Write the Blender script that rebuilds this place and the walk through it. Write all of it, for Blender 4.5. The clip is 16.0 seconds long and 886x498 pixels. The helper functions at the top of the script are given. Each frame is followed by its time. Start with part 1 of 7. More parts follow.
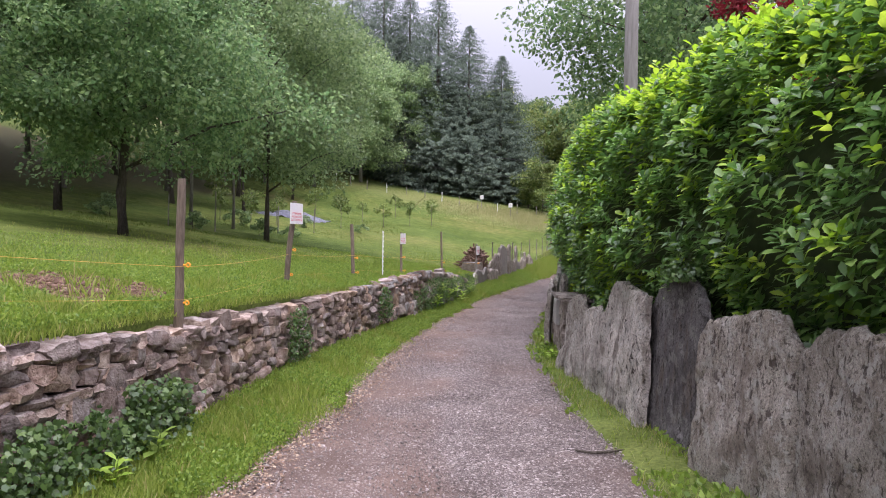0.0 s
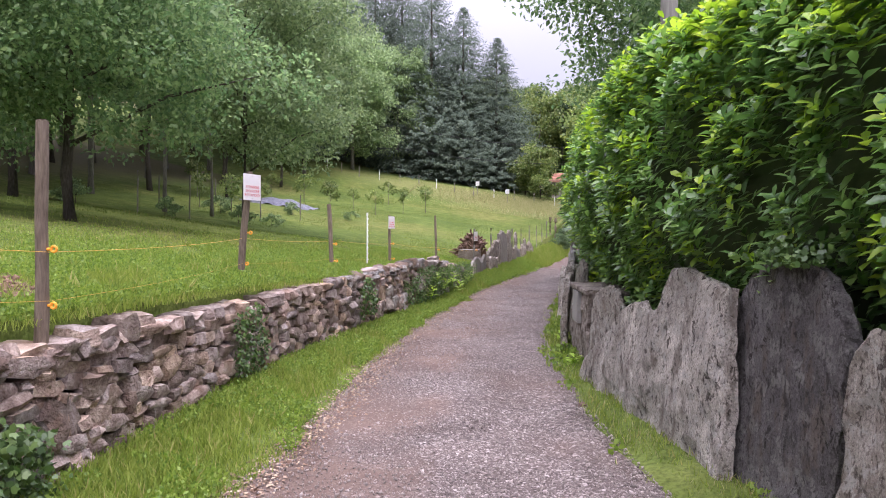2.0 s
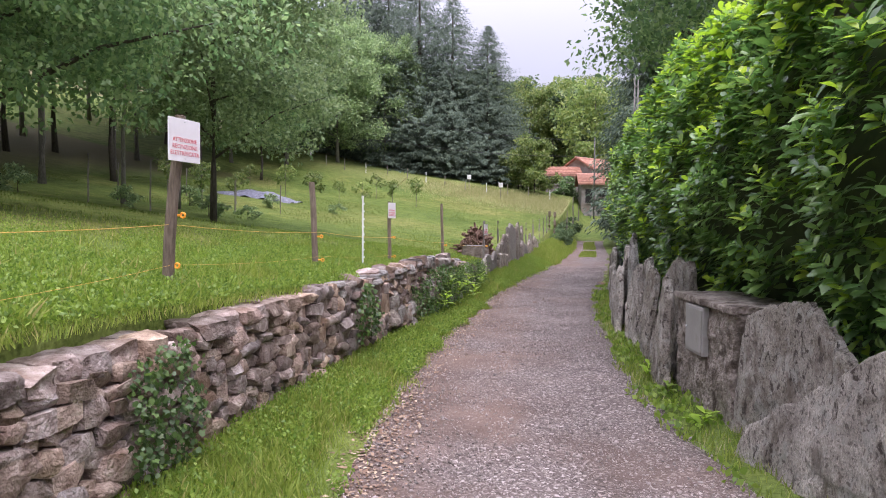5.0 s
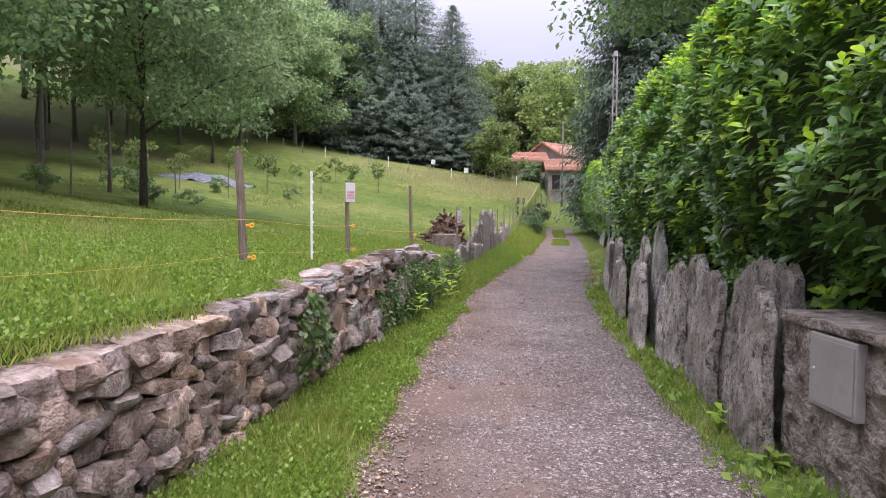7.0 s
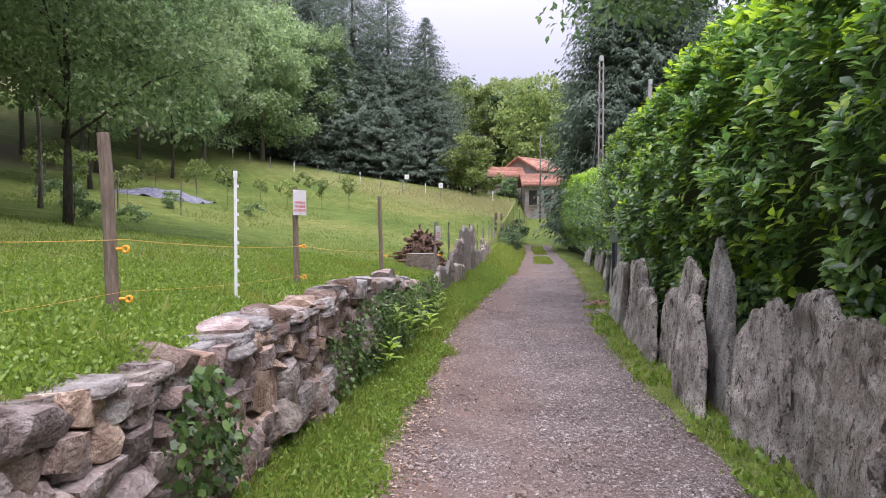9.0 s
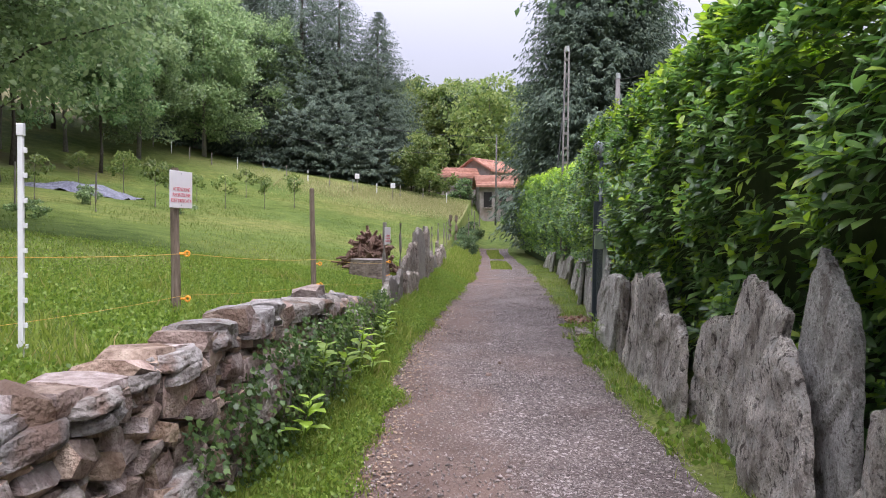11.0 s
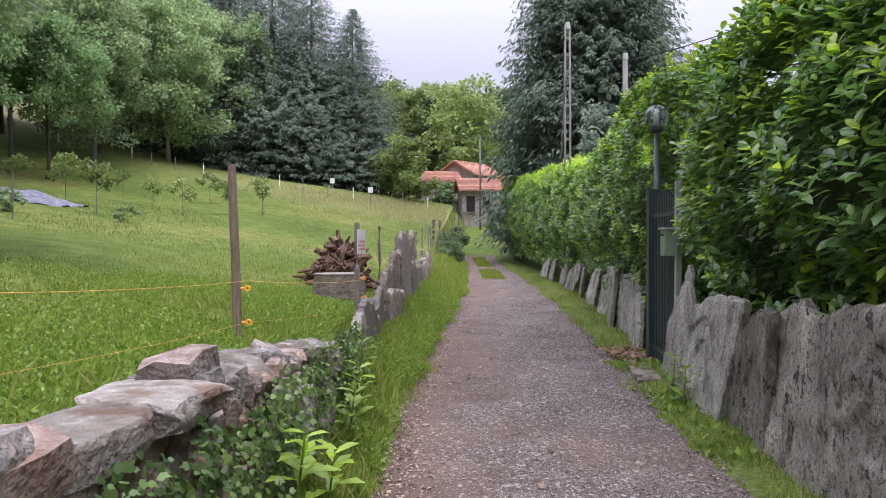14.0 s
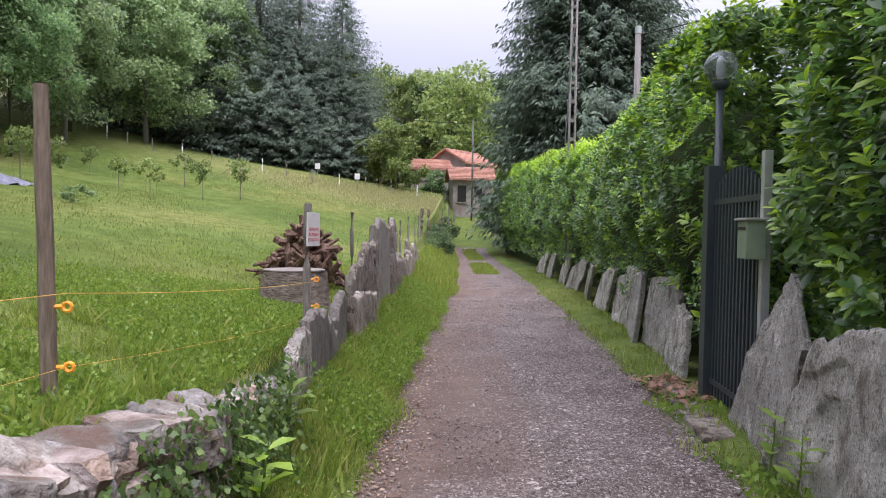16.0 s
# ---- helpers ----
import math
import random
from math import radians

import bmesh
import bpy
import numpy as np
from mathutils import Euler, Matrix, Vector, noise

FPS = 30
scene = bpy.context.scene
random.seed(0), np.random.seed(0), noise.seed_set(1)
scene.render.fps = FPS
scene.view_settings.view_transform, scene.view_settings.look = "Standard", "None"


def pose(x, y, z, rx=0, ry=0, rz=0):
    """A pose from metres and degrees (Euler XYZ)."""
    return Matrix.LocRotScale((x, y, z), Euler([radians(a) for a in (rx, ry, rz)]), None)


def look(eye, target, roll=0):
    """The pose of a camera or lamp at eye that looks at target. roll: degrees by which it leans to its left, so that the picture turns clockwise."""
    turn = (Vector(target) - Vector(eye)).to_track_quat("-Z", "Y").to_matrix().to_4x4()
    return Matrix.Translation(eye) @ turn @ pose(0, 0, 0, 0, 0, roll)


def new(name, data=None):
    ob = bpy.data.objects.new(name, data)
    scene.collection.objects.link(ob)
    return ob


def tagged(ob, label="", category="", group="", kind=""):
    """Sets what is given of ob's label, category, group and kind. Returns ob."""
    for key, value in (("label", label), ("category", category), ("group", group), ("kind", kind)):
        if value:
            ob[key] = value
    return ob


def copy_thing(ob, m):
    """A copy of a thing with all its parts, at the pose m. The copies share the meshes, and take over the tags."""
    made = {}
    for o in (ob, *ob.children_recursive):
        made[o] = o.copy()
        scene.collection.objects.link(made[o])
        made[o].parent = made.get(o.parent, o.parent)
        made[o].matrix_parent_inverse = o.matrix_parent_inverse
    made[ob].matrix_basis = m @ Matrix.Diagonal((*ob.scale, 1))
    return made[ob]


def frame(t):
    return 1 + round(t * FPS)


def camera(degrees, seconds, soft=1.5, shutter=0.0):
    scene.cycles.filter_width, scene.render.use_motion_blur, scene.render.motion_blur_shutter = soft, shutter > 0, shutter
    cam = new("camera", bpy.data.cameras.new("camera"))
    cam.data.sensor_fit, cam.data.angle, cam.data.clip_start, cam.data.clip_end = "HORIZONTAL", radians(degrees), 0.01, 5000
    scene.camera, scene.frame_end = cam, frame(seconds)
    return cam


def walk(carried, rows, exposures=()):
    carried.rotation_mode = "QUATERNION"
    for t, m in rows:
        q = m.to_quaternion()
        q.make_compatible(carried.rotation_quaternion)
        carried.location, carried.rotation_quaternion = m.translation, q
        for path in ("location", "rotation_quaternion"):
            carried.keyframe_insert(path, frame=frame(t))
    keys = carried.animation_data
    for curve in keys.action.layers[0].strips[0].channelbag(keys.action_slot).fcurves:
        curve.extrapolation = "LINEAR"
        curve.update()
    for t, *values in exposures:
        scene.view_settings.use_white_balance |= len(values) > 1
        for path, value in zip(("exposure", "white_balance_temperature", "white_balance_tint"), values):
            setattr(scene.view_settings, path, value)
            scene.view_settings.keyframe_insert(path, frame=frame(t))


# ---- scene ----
cam = camera(66.2, 16.0, soft=1.0)
PATH = [
    (0, (1.38, -0.063, 1.969), (1.163, 1.925, 1.939), 0.9),
    (0.5, (1.307, 0.506, 1.898), (1.11, 2.496, 1.855), 0.9),
    (1, (1.265, 1.08, 1.869), (1.102, 3.073, 1.814), 1.0),
    (1.5, (1.213, 1.611, 1.832), (1.031, 3.602, 1.774), 1.1),
    (2, (1.167, 2.155, 1.825), (0.964, 4.144, 1.764), 0.4),
    (2.5, (1.065, 2.693, 1.804), (0.813, 4.676, 1.721), 0.3),
    (3, (0.902, 3.258, 1.792), (0.636, 5.238, 1.699), 0.7),
    (3.5, (0.709, 3.792, 1.765), (0.449, 5.773, 1.692), 0.7),
    (4, (0.531, 4.341, 1.723), (0.302, 6.327, 1.668), 0.4),
    (4.2, (0.47, 4.546, 1.69), (0.275, 6.536, 1.632), 0.2),
    (6.3, (0.037, 7.112, 1.665), (-0.083, 9.107, 1.575), 0.4),
    (6.5, (0.007, 7.331, 1.641), (-0.075, 9.327, 1.544), 0.5),
    (7, (-0.07, 7.915, 1.657), (-0.115, 9.911, 1.55), 0.4),
    (7.5, (-0.142, 8.472, 1.667), (-0.141, 10.47, 1.584), 0.5),
    (8, (-0.163, 9.076, 1.662), (-0.135, 11.075, 1.604), 0.0),
    (8.2, (-0.158, 9.302, 1.649), (-0.137, 11.301, 1.59), -0.1),
    (10.3, (-0.202, 11.847, 1.643), (-0.105, 13.844, 1.589), 0.4),
    (10.5, (-0.168, 12.06, 1.652), (-0.054, 14.056, 1.592), 0.4),
    (11, (-0.107, 12.651, 1.643), (0.066, 14.643, 1.593), 0.7),
    (11.5, (-0.089, 13.222, 1.621), (0.103, 15.212, 1.584), 0.5),
    (12, (-0.092, 13.81, 1.6), (0.075, 15.802, 1.558), 0.3),
    (12.5, (-0.099, 14.356, 1.598), (0.076, 16.349, 1.575), 0.1),
    (13, (-0.104, 14.938, 1.596), (0.034, 16.933, 1.59), -0.0),
    (13.5, (-0.092, 15.504, 1.589), (0.102, 17.494, 1.605), -0.1),
    (14, (-0.027, 16.111, 1.593), (0.207, 18.097, 1.564), -0.2),
    (14.5, (0.053, 16.677, 1.605), (0.33, 18.657, 1.551), 0.2),
    (15, (0.152, 17.28, 1.607), (0.419, 19.261, 1.538), 0.4),
    (15.5, (0.248, 17.847, 1.591), (0.487, 19.831, 1.522), 0.7),
    (16, (0.315, 18.437, 1.579), (0.579, 20.419, 1.523), 1.0),
]
EXPOSURE = [(0.0, 0.80, 6170, 29), (0.8, 1.0, 6170, 31), (3.0, 1.02, 6170, 31), (4.0, 0.94, 6170, 29), (9.0, 0.90, 6150, 28), (11.0, 0.83, 6130, 25), (12.0, 0.89, 6130, 25), (12.6, 0.85, 6130, 25), (13.5, 0.78, 6130, 25), (14.7, 0.90, 6120, 25), (16.0, 0.86, 6120, 26)]
walk(cam, [(t, look(eye, target, roll)) for t, eye, target, roll in PATH], exposures=EXPOSURE)

# ---- light ----
world = bpy.data.worlds.new("overcast_sky")
scene.world = world
world.use_nodes = True
wn, wl = world.node_tree.nodes, world.node_tree.links
wn.clear()
w_out = wn.new("ShaderNodeOutputWorld")
w_bg = wn.new("ShaderNodeBackground")
w_sky = wn.new("ShaderNodeTexSky")
w_sky.sky_type, w_sky.sun_disc = "NISHITA", False
w_sky.sun_elevation, w_sky.sun_rotation = radians(70), radians(155)
w_co = wn.new("ShaderNodeTexCoord")
w_sep = wn.new("ShaderNodeSeparateXYZ")
w_ramp = wn.new("ShaderNodeMapRange")          # an overcast sky is three times as bright overhead as at the horizon
w_ramp.inputs["To Min"].default_value, w_ramp.inputs["To Max"].default_value = 3.5, 31.0
w_cloud = wn.new("ShaderNodeTexNoise")
w_cloud.inputs["Scale"].default_value, w_cloud.inputs["Detail"].default_value = 2.2, 5
w_cr = wn.new("ShaderNodeMapRange")
w_cr.inputs["To Min"].default_value, w_cr.inputs["To Max"].default_value = 0.86, 1.12
w_mul = wn.new("ShaderNodeMath")
w_mul.operation = "MULTIPLY"
w_tint = wn.new("ShaderNodeMix")
w_tint.data_type, w_tint.blend_type = "RGBA", "MULTIPLY"
w_tint.inputs["Factor"].default_value = 1
w_tint.inputs["A"].default_value = (0.90, 0.945, 1.0, 1)
w_add = wn.new("ShaderNodeMix")
w_add.data_type = "RGBA"
w_add.inputs["Factor"].default_value = 0.9
wl.new(w_co.outputs["Generated"], w_sep.inputs[0])
w_pow = wn.new("ShaderNodeMath")
w_pow.operation, w_pow.use_clamp = "POWER", True
w_pow.inputs[1].default_value = 2.0
w_pos = wn.new("ShaderNodeMath")
w_pos.operation = "MAXIMUM"
w_pos.inputs[1].default_value = 0.0
wl.new(w_sep.outputs["Z"], w_pos.inputs[0])
wl.new(w_pos.outputs[0], w_pow.inputs[0])
wl.new(w_pow.outputs[0], w_ramp.inputs["Value"])
wl.new(w_co.outputs["Generated"], w_cloud.inputs["Vector"])
wl.new(w_cloud.outputs["Fac"], w_cr.inputs["Value"])
wl.new(w_ramp.outputs["Result"], w_mul.inputs[0])
wl.new(w_cr.outputs["Result"], w_mul.inputs[1])
wl.new(w_mul.outputs[0], w_tint.inputs["B"])
wl.new(w_sky.outputs["Color"], w_add.inputs["A"])
wl.new(w_tint.outputs["Result"], w_add.inputs["B"])
wl.new(w_add.outputs["Result"], w_bg.inputs["Color"])
w_bg.inputs["Strength"].default_value = 0.1
wl.new(w_bg.outputs[0], w_out.inputs[0])

sun = new("sun", bpy.data.lights.new("sun", "SUN"))
sun.data.energy, sun.data.angle, sun.data.color = 1.5, radians(40), (1.0, 0.96, 0.9)
sun.matrix_world = look((6.2, -13.2, 40), (0, 0, 0))

rng = np.random.default_rng(7)


# ---- materials ----
def nodes_of(name):
    m = bpy.data.materials.new(name)
    m.use_nodes = True
    return m, m.node_tree.nodes, m.node_tree.links, m.node_tree.nodes["Principled BSDF"]


def ramp_node(n, stops):
    r = n.new("ShaderNodeValToRGB")
    e = r.color_ramp.elements
    while len(e) < len(stops):
        e.new(0.5)
    for k, (p, c) in enumerate(stops):
        e[k].position, e[k].color = p, (*c, 1)
    return r


def surface(name, stops, scale=4.0, rough=0.85, bump=0.3, fine=40.0, wear=None, wear_scale=1.2, wear_at=0.55, vary=0.0, island=0.0, metal=0.0, spec=0.35, stretch=(1, 1, 1), place="Object", dist=0.02, hues=None):
    """Grain by noise through a colour ramp, a second and larger noise for stains, relief, and a shift from piece to piece."""
    m, n, l, b = nodes_of(name)
    co = n.new("ShaderNodeTexCoord")
    mp = n.new("ShaderNodeMapping")
    mp.inputs["Scale"].default_value = stretch
    if place == "Position":
        l.new(n.new("ShaderNodeNewGeometry").outputs["Position"], mp.inputs["Vector"])
    else:
        l.new(co.outputs[place], mp.inputs["Vector"])
    n1 = n.new("ShaderNodeTexNoise")
    n1.inputs["Scale"].default_value, n1.inputs["Detail"].default_value, n1.inputs["Roughness"].default_value = scale, 7, 0.62
    l.new(mp.outputs[0], n1.inputs["Vector"])
    col = ramp_node(n, stops)
    l.new(n1.outputs["Fac"], col.inputs[0])
    last = col.outputs[0]
    if wear:
        n2 = n.new("ShaderNodeTexNoise")
        n2.inputs["Scale"].default_value, n2.inputs["Detail"].default_value = wear_scale, 5
        l.new(mp.outputs[0], n2.inputs["Vector"])
        r2 = n.new("ShaderNodeMapRange")
        r2.inputs["From Min"].default_value, r2.inputs["From Max"].default_value = wear_at, wear_at + 0.12
        l.new(n2.outputs["Fac"], r2.inputs["Value"])
        mx = n.new("ShaderNodeMix")
        mx.data_type = "RGBA"
        mx.inputs["B"].default_value = (*wear, 1)
        l.new(r2.outputs[0], mx.inputs["Factor"])
        l.new(last, mx.inputs["A"])
        last = mx.outputs["Result"]
    for amount, node, out in ((vary, "ShaderNodeObjectInfo", "Random"), (island, "ShaderNodeNewGeometry", "Random Per Island")):
        if amount:
            src = n.new(node)
            rg = n.new("ShaderNodeMapRange")
            rg.inputs["To Min"].default_value, rg.inputs["To Max"].default_value = 1 - amount, 1 + amount
            l.new(src.outputs[out], rg.inputs["Value"])
            hs = n.new("ShaderNodeHueSaturation")
            l.new(rg.outputs[0], hs.inputs["Value"])
            l.new(last, hs.inputs["Color"])
            last = hs.outputs[0]
            if hues:                                    # tan, grey and violet-brown pieces side by side
                far = n.new("ShaderNodeMath")
                far.operation = "MULTIPLY"
                far.inputs[1].default_value = 7.31
                l.new(src.outputs[out], far.inputs[0])
                fr = n.new("ShaderNodeMath")
                fr.operation = "FRACT"
                l.new(far.outputs[0], fr.inputs[0])
                tint = ramp_node(n, hues)
                l.new(fr.outputs[0], tint.inputs[0])
                mt = n.new("ShaderNodeMix")
                mt.data_type, mt.blend_type = "RGBA", "MULTIPLY"
                mt.inputs["Factor"].default_value = 1
                l.new(last, mt.inputs["A"])
                l.new(tint.outputs[0], mt.inputs["B"])
                last = mt.outputs["Result"]
    l.new(last, b.inputs["Base Color"])
    b.inputs["Roughness"].default_value, b.inputs["Metallic"].default_value = rough, metal
    b.inputs["Specular IOR Level"].default_value = spec
    if bump:
        n3 = n.new("ShaderNodeTexNoise")
        n3.inputs["Scale"].default_value, n3.inputs["Detail"].default_value = fine, 6
        l.new(mp.outputs[0], n3.inputs["Vector"])
        bp = n.new("ShaderNodeBump")
        bp.inputs["Strength"].default_value, bp.inputs["Distance"].default_value = bump, dist
        l.new(n3.outputs["Fac"], bp.inputs["Height"])
        l.new(bp.outputs[0], b.inputs["Normal"])
    return m


def slab_material(name, stops, pit=(0.075, 0.058, 0.048), pitted=.575, pale=(0.40, 0.385, 0.345)):
    """Split gneiss: mottled greys, elongated dark weathering pits, pale lichen crusts, brown runs."""
    m, n, l, b = nodes_of(name)
    pos = n.new("ShaderNodeNewGeometry")
    rnd = n.new("ShaderNodeObjectInfo")

    def noise_at(scale, detail, stretch=(1, 1, 1), rough=.6, turn=0.0, bend=0.0):
        mp = n.new("ShaderNodeMapping")
        mp.inputs["Scale"].default_value, mp.inputs["Rotation"].default_value = stretch, (turn, 0, 0)
        l.new(pos.outputs["Position"], mp.inputs["Vector"])
        t = n.new("ShaderNodeTexNoise")
        t.inputs["Scale"].default_value, t.inputs["Detail"].default_value, t.inputs["Roughness"].default_value = scale, detail, rough
        t.inputs["Distortion"].default_value = bend
        l.new(mp.outputs[0], t.inputs["Vector"])
        return t.outputs["Fac"]

    def mixed(fac, a, colour):
        mx = n.new("ShaderNodeMix")
        mx.data_type = "RGBA"
        l.new(fac, mx.inputs["Factor"])
        l.new(a, mx.inputs["A"])
        mx.inputs["B"].default_value = (*colour, 1)
        return mx.outputs["Result"]

    def window(out, lo, hi, top=1.0):
        r = n.new("ShaderNodeMapRange")
        r.inputs["From Min"].default_value, r.inputs["From Max"].default_value, r.inputs["To Max"].default_value = lo, hi, top
        l.new(out, r.inputs["Value"])
        return r.outputs[0]

    def product(a, out, lo, hi):
        r = n.new("ShaderNodeMapRange")
        r.inputs["From Min"].default_value, r.inputs["From Max"].default_value = .3, .7
        r.inputs["To Min"].default_value, r.inputs["To Max"].default_value = lo, hi
        l.new(out, r.inputs["Value"])
        hs = n.new("ShaderNodeHueSaturation")
        l.new(r.outputs[0], hs.inputs["Value"])
        l.new(a, hs.inputs["Color"])
        return hs.outputs[0]

    base = ramp_node(n, stops)
    l.new(noise_at(2.6, 9, (1, 1, .8), .66), base.inputs[0])
    grain = noise_at(95, 4, (1, 1, .7), .7)
    pits = noise_at(15, 6, (1, 1.2, .62), .66, .3, .8)
    dots = noise_at(42, 3, (1, 1.1, .8), .55, .3)
    crust = noise_at(8.5, 8, (1, 1, .9), .72)
    runs = noise_at(3.4, 6, (1, 1.3, .6), .66, .3)
    patch = noise_at(1.7, 3)
    last = product(base.outputs[0], grain, .55, 1.42)
    last = mixed(window(crust, .52, .58, .6), last, pale)
    last = mixed(window(runs, .53, .63, .7), last, (0.135, 0.105, 0.082))
    last = mixed(window(dots, .57, .63, .6), last, pit)
    gate = n.new("ShaderNodeMath")
    gate.operation = "MULTIPLY"
    l.new(window(pits, pitted, pitted + .05, .85), gate.inputs[0])
    l.new(window(patch, .30, .48), gate.inputs[1])
    last = mixed(gate.outputs[0], last, pit)
    hs = n.new("ShaderNodeHueSaturation")
    l.new(last, hs.inputs["Color"])
    rg = n.new("ShaderNodeMapRange")
    rg.inputs["To Min"].default_value, rg.inputs["To Max"].default_value = .8, 1.2
    l.new(rnd.outputs["Random"], rg.inputs["Value"])
    l.new(rg.outputs[0], hs.inputs["Value"])
    l.new(hs.outputs[0], b.inputs["Base Color"])
    b.inputs["Roughness"].default_value, b.inputs["Specular IOR Level"].default_value = .9, .25
    height = n.new("ShaderNodeMath")
    height.operation = "MULTIPLY_ADD"
    height.inputs[1].default_value = .22
    l.new(grain, height.inputs[0])
    sink = n.new("ShaderNodeMath")
    sink.operation = "SUBTRACT"
    l.new(noise_at(11, 7, (1, 1.2, .6), .68, .22), sink.inputs[0])
    l.new(gate.outputs[0], sink.inputs[1])
    l.new(sink.outputs[0], height.inputs[2])
    bp = n.new("ShaderNodeBump")
    bp.inputs["Strength"].default_value, bp.inputs["Distance"].default_value = 1.0, .085
    l.new(height.outputs[0], bp.inputs["Height"])
    l.new(bp.outputs[0], b.inputs["Normal"])
    return m


def leaf_material(name, stops, rough=0.5, through_light=0.35, spec=0.4, tone=0.0):
    """Leaves: each one its own shade, glossy above, lit through."""
    m, n, l, b = nodes_of(name)
    geo = n.new("ShaderNodeNewGeometry")
    col = ramp_node(n, stops)
    l.new(geo.outputs["Random Per Island"], col.inputs[0])
    last = col.outputs[0]
    if tone:
        src = n.new("ShaderNodeObjectInfo")
        rg = n.new("ShaderNodeMapRange")
        rg.inputs["To Min"].default_value, rg.inputs["To Max"].default_value = 1 - tone, 1 + tone
        l.new(src.outputs["Random"], rg.inputs["Value"])
        hs = n.new("ShaderNodeHueSaturation")
        l.new(rg.outputs[0], hs.inputs["Value"])
        l.new(last, hs.inputs["Color"])
        last = hs.outputs[0]
    l.new(last, b.inputs["Base Color"])
    b.inputs["Roughness"].default_value, b.inputs["Specular IOR Level"].default_value = rough, spec
    tr = n.new("ShaderNodeBsdfTranslucent")
    hs2 = n.new("ShaderNodeHueSaturation")
    hs2.inputs["Value"].default_value, hs2.inputs["Saturation"].default_value = 1.5, 1.1
    l.new(last, hs2.inputs["Color"])
    l.new(hs2.outputs[0], tr.inputs["Color"])
    ms = n.new("ShaderNodeMixShader")
    ms.inputs[0].default_value = through_light
    l.new(b.outputs[0], ms.inputs[1])
    l.new(tr.outputs[0], ms.inputs[2])
    l.new(ms.outputs[0], n["Material Output"].inputs["Surface"])
    return m


def ground_material():
    """Turf: green with straw-coloured and dark patches, bare soil in spots."""
    m, n, l, b = nodes_of("turf")
    co = n.new("ShaderNodeTexCoord")

    def noise_at(scale, detail=6):
        t = n.new("ShaderNodeTexNoise")
        t.inputs["Scale"].default_value, t.inputs["Detail"].default_value = scale, detail
        l.new(co.outputs["Object"], t.inputs["Vector"])
        return t

    big, mid, small = noise_at(0.16), noise_at(1.7), noise_at(26)
    base = ramp_node(n, [(0.3, (0.088, 0.130, 0.036)), (0.5, (0.122, 0.160, 0.043)), (0.7, (0.185, 0.188, 0.066))])
    l.new(big.outputs["Fac"], base.inputs[0])
    patch = ramp_node(n, [(0.35, (0.62, 0.68, 0.55)), (0.6, (1, 1, 1)), (0.75, (1.25, 1.15, 1.0))])
    l.new(mid.outputs["Fac"], patch.inputs[0])
    grain = ramp_node(n, [(0.3, (0.55, 0.58, 0.5)), (0.6, (1.1, 1.1, 1.0))])
    l.new(small.outputs["Fac"], grain.inputs[0])
    last = base.outputs[0]
    for r in (patch, grain):
        mx = n.new("ShaderNodeMix")
        mx.data_type, mx.blend_type = "RGBA", "MULTIPLY"
        mx.inputs["Factor"].default_value = 1
        l.new(last, mx.inputs["A"])
        l.new(r.outputs[0], mx.inputs["B"])
        last = mx.outputs["Result"]
    # the meadow's dry strip below the house, and leaf litter under the wood
    at = n.new("ShaderNodeAttribute")
    at.attribute_name = "cover"
    sp = n.new("ShaderNodeSeparateColor")
    l.new(at.outputs["Color"], sp.inputs[0])
    for out, colour in (("Red", (0.235, 0.225, 0.095)), ("Green", (0.12, 0.105, 0.055)), ("Blue", (0.12, 0.075, 0.045))):
        mx = n.new("ShaderNodeMix")
        mx.data_type = "RGBA"
        mx.inputs["B"].default_value = (*colour, 1)
        l.new(sp.outputs[out], mx.inputs["Factor"])
        l.new(last, mx.inputs["A"])
        last = mx.outputs["Result"]
    l.new(last, b.inputs["Base Color"])
    b.inputs["Roughness"].default_value, b.inputs["Specular IOR Level"].default_value = 0.9, 0.06
    bp = n.new("ShaderNodeBump")
    bp.inputs["Strength"].default_value, bp.inputs["Distance"].default_value = 0.6, 0.05
    l.new(small.outputs["Fac"], bp.inputs["Height"])
    l.new(bp.outputs[0], b.inputs["Normal"])
    return m


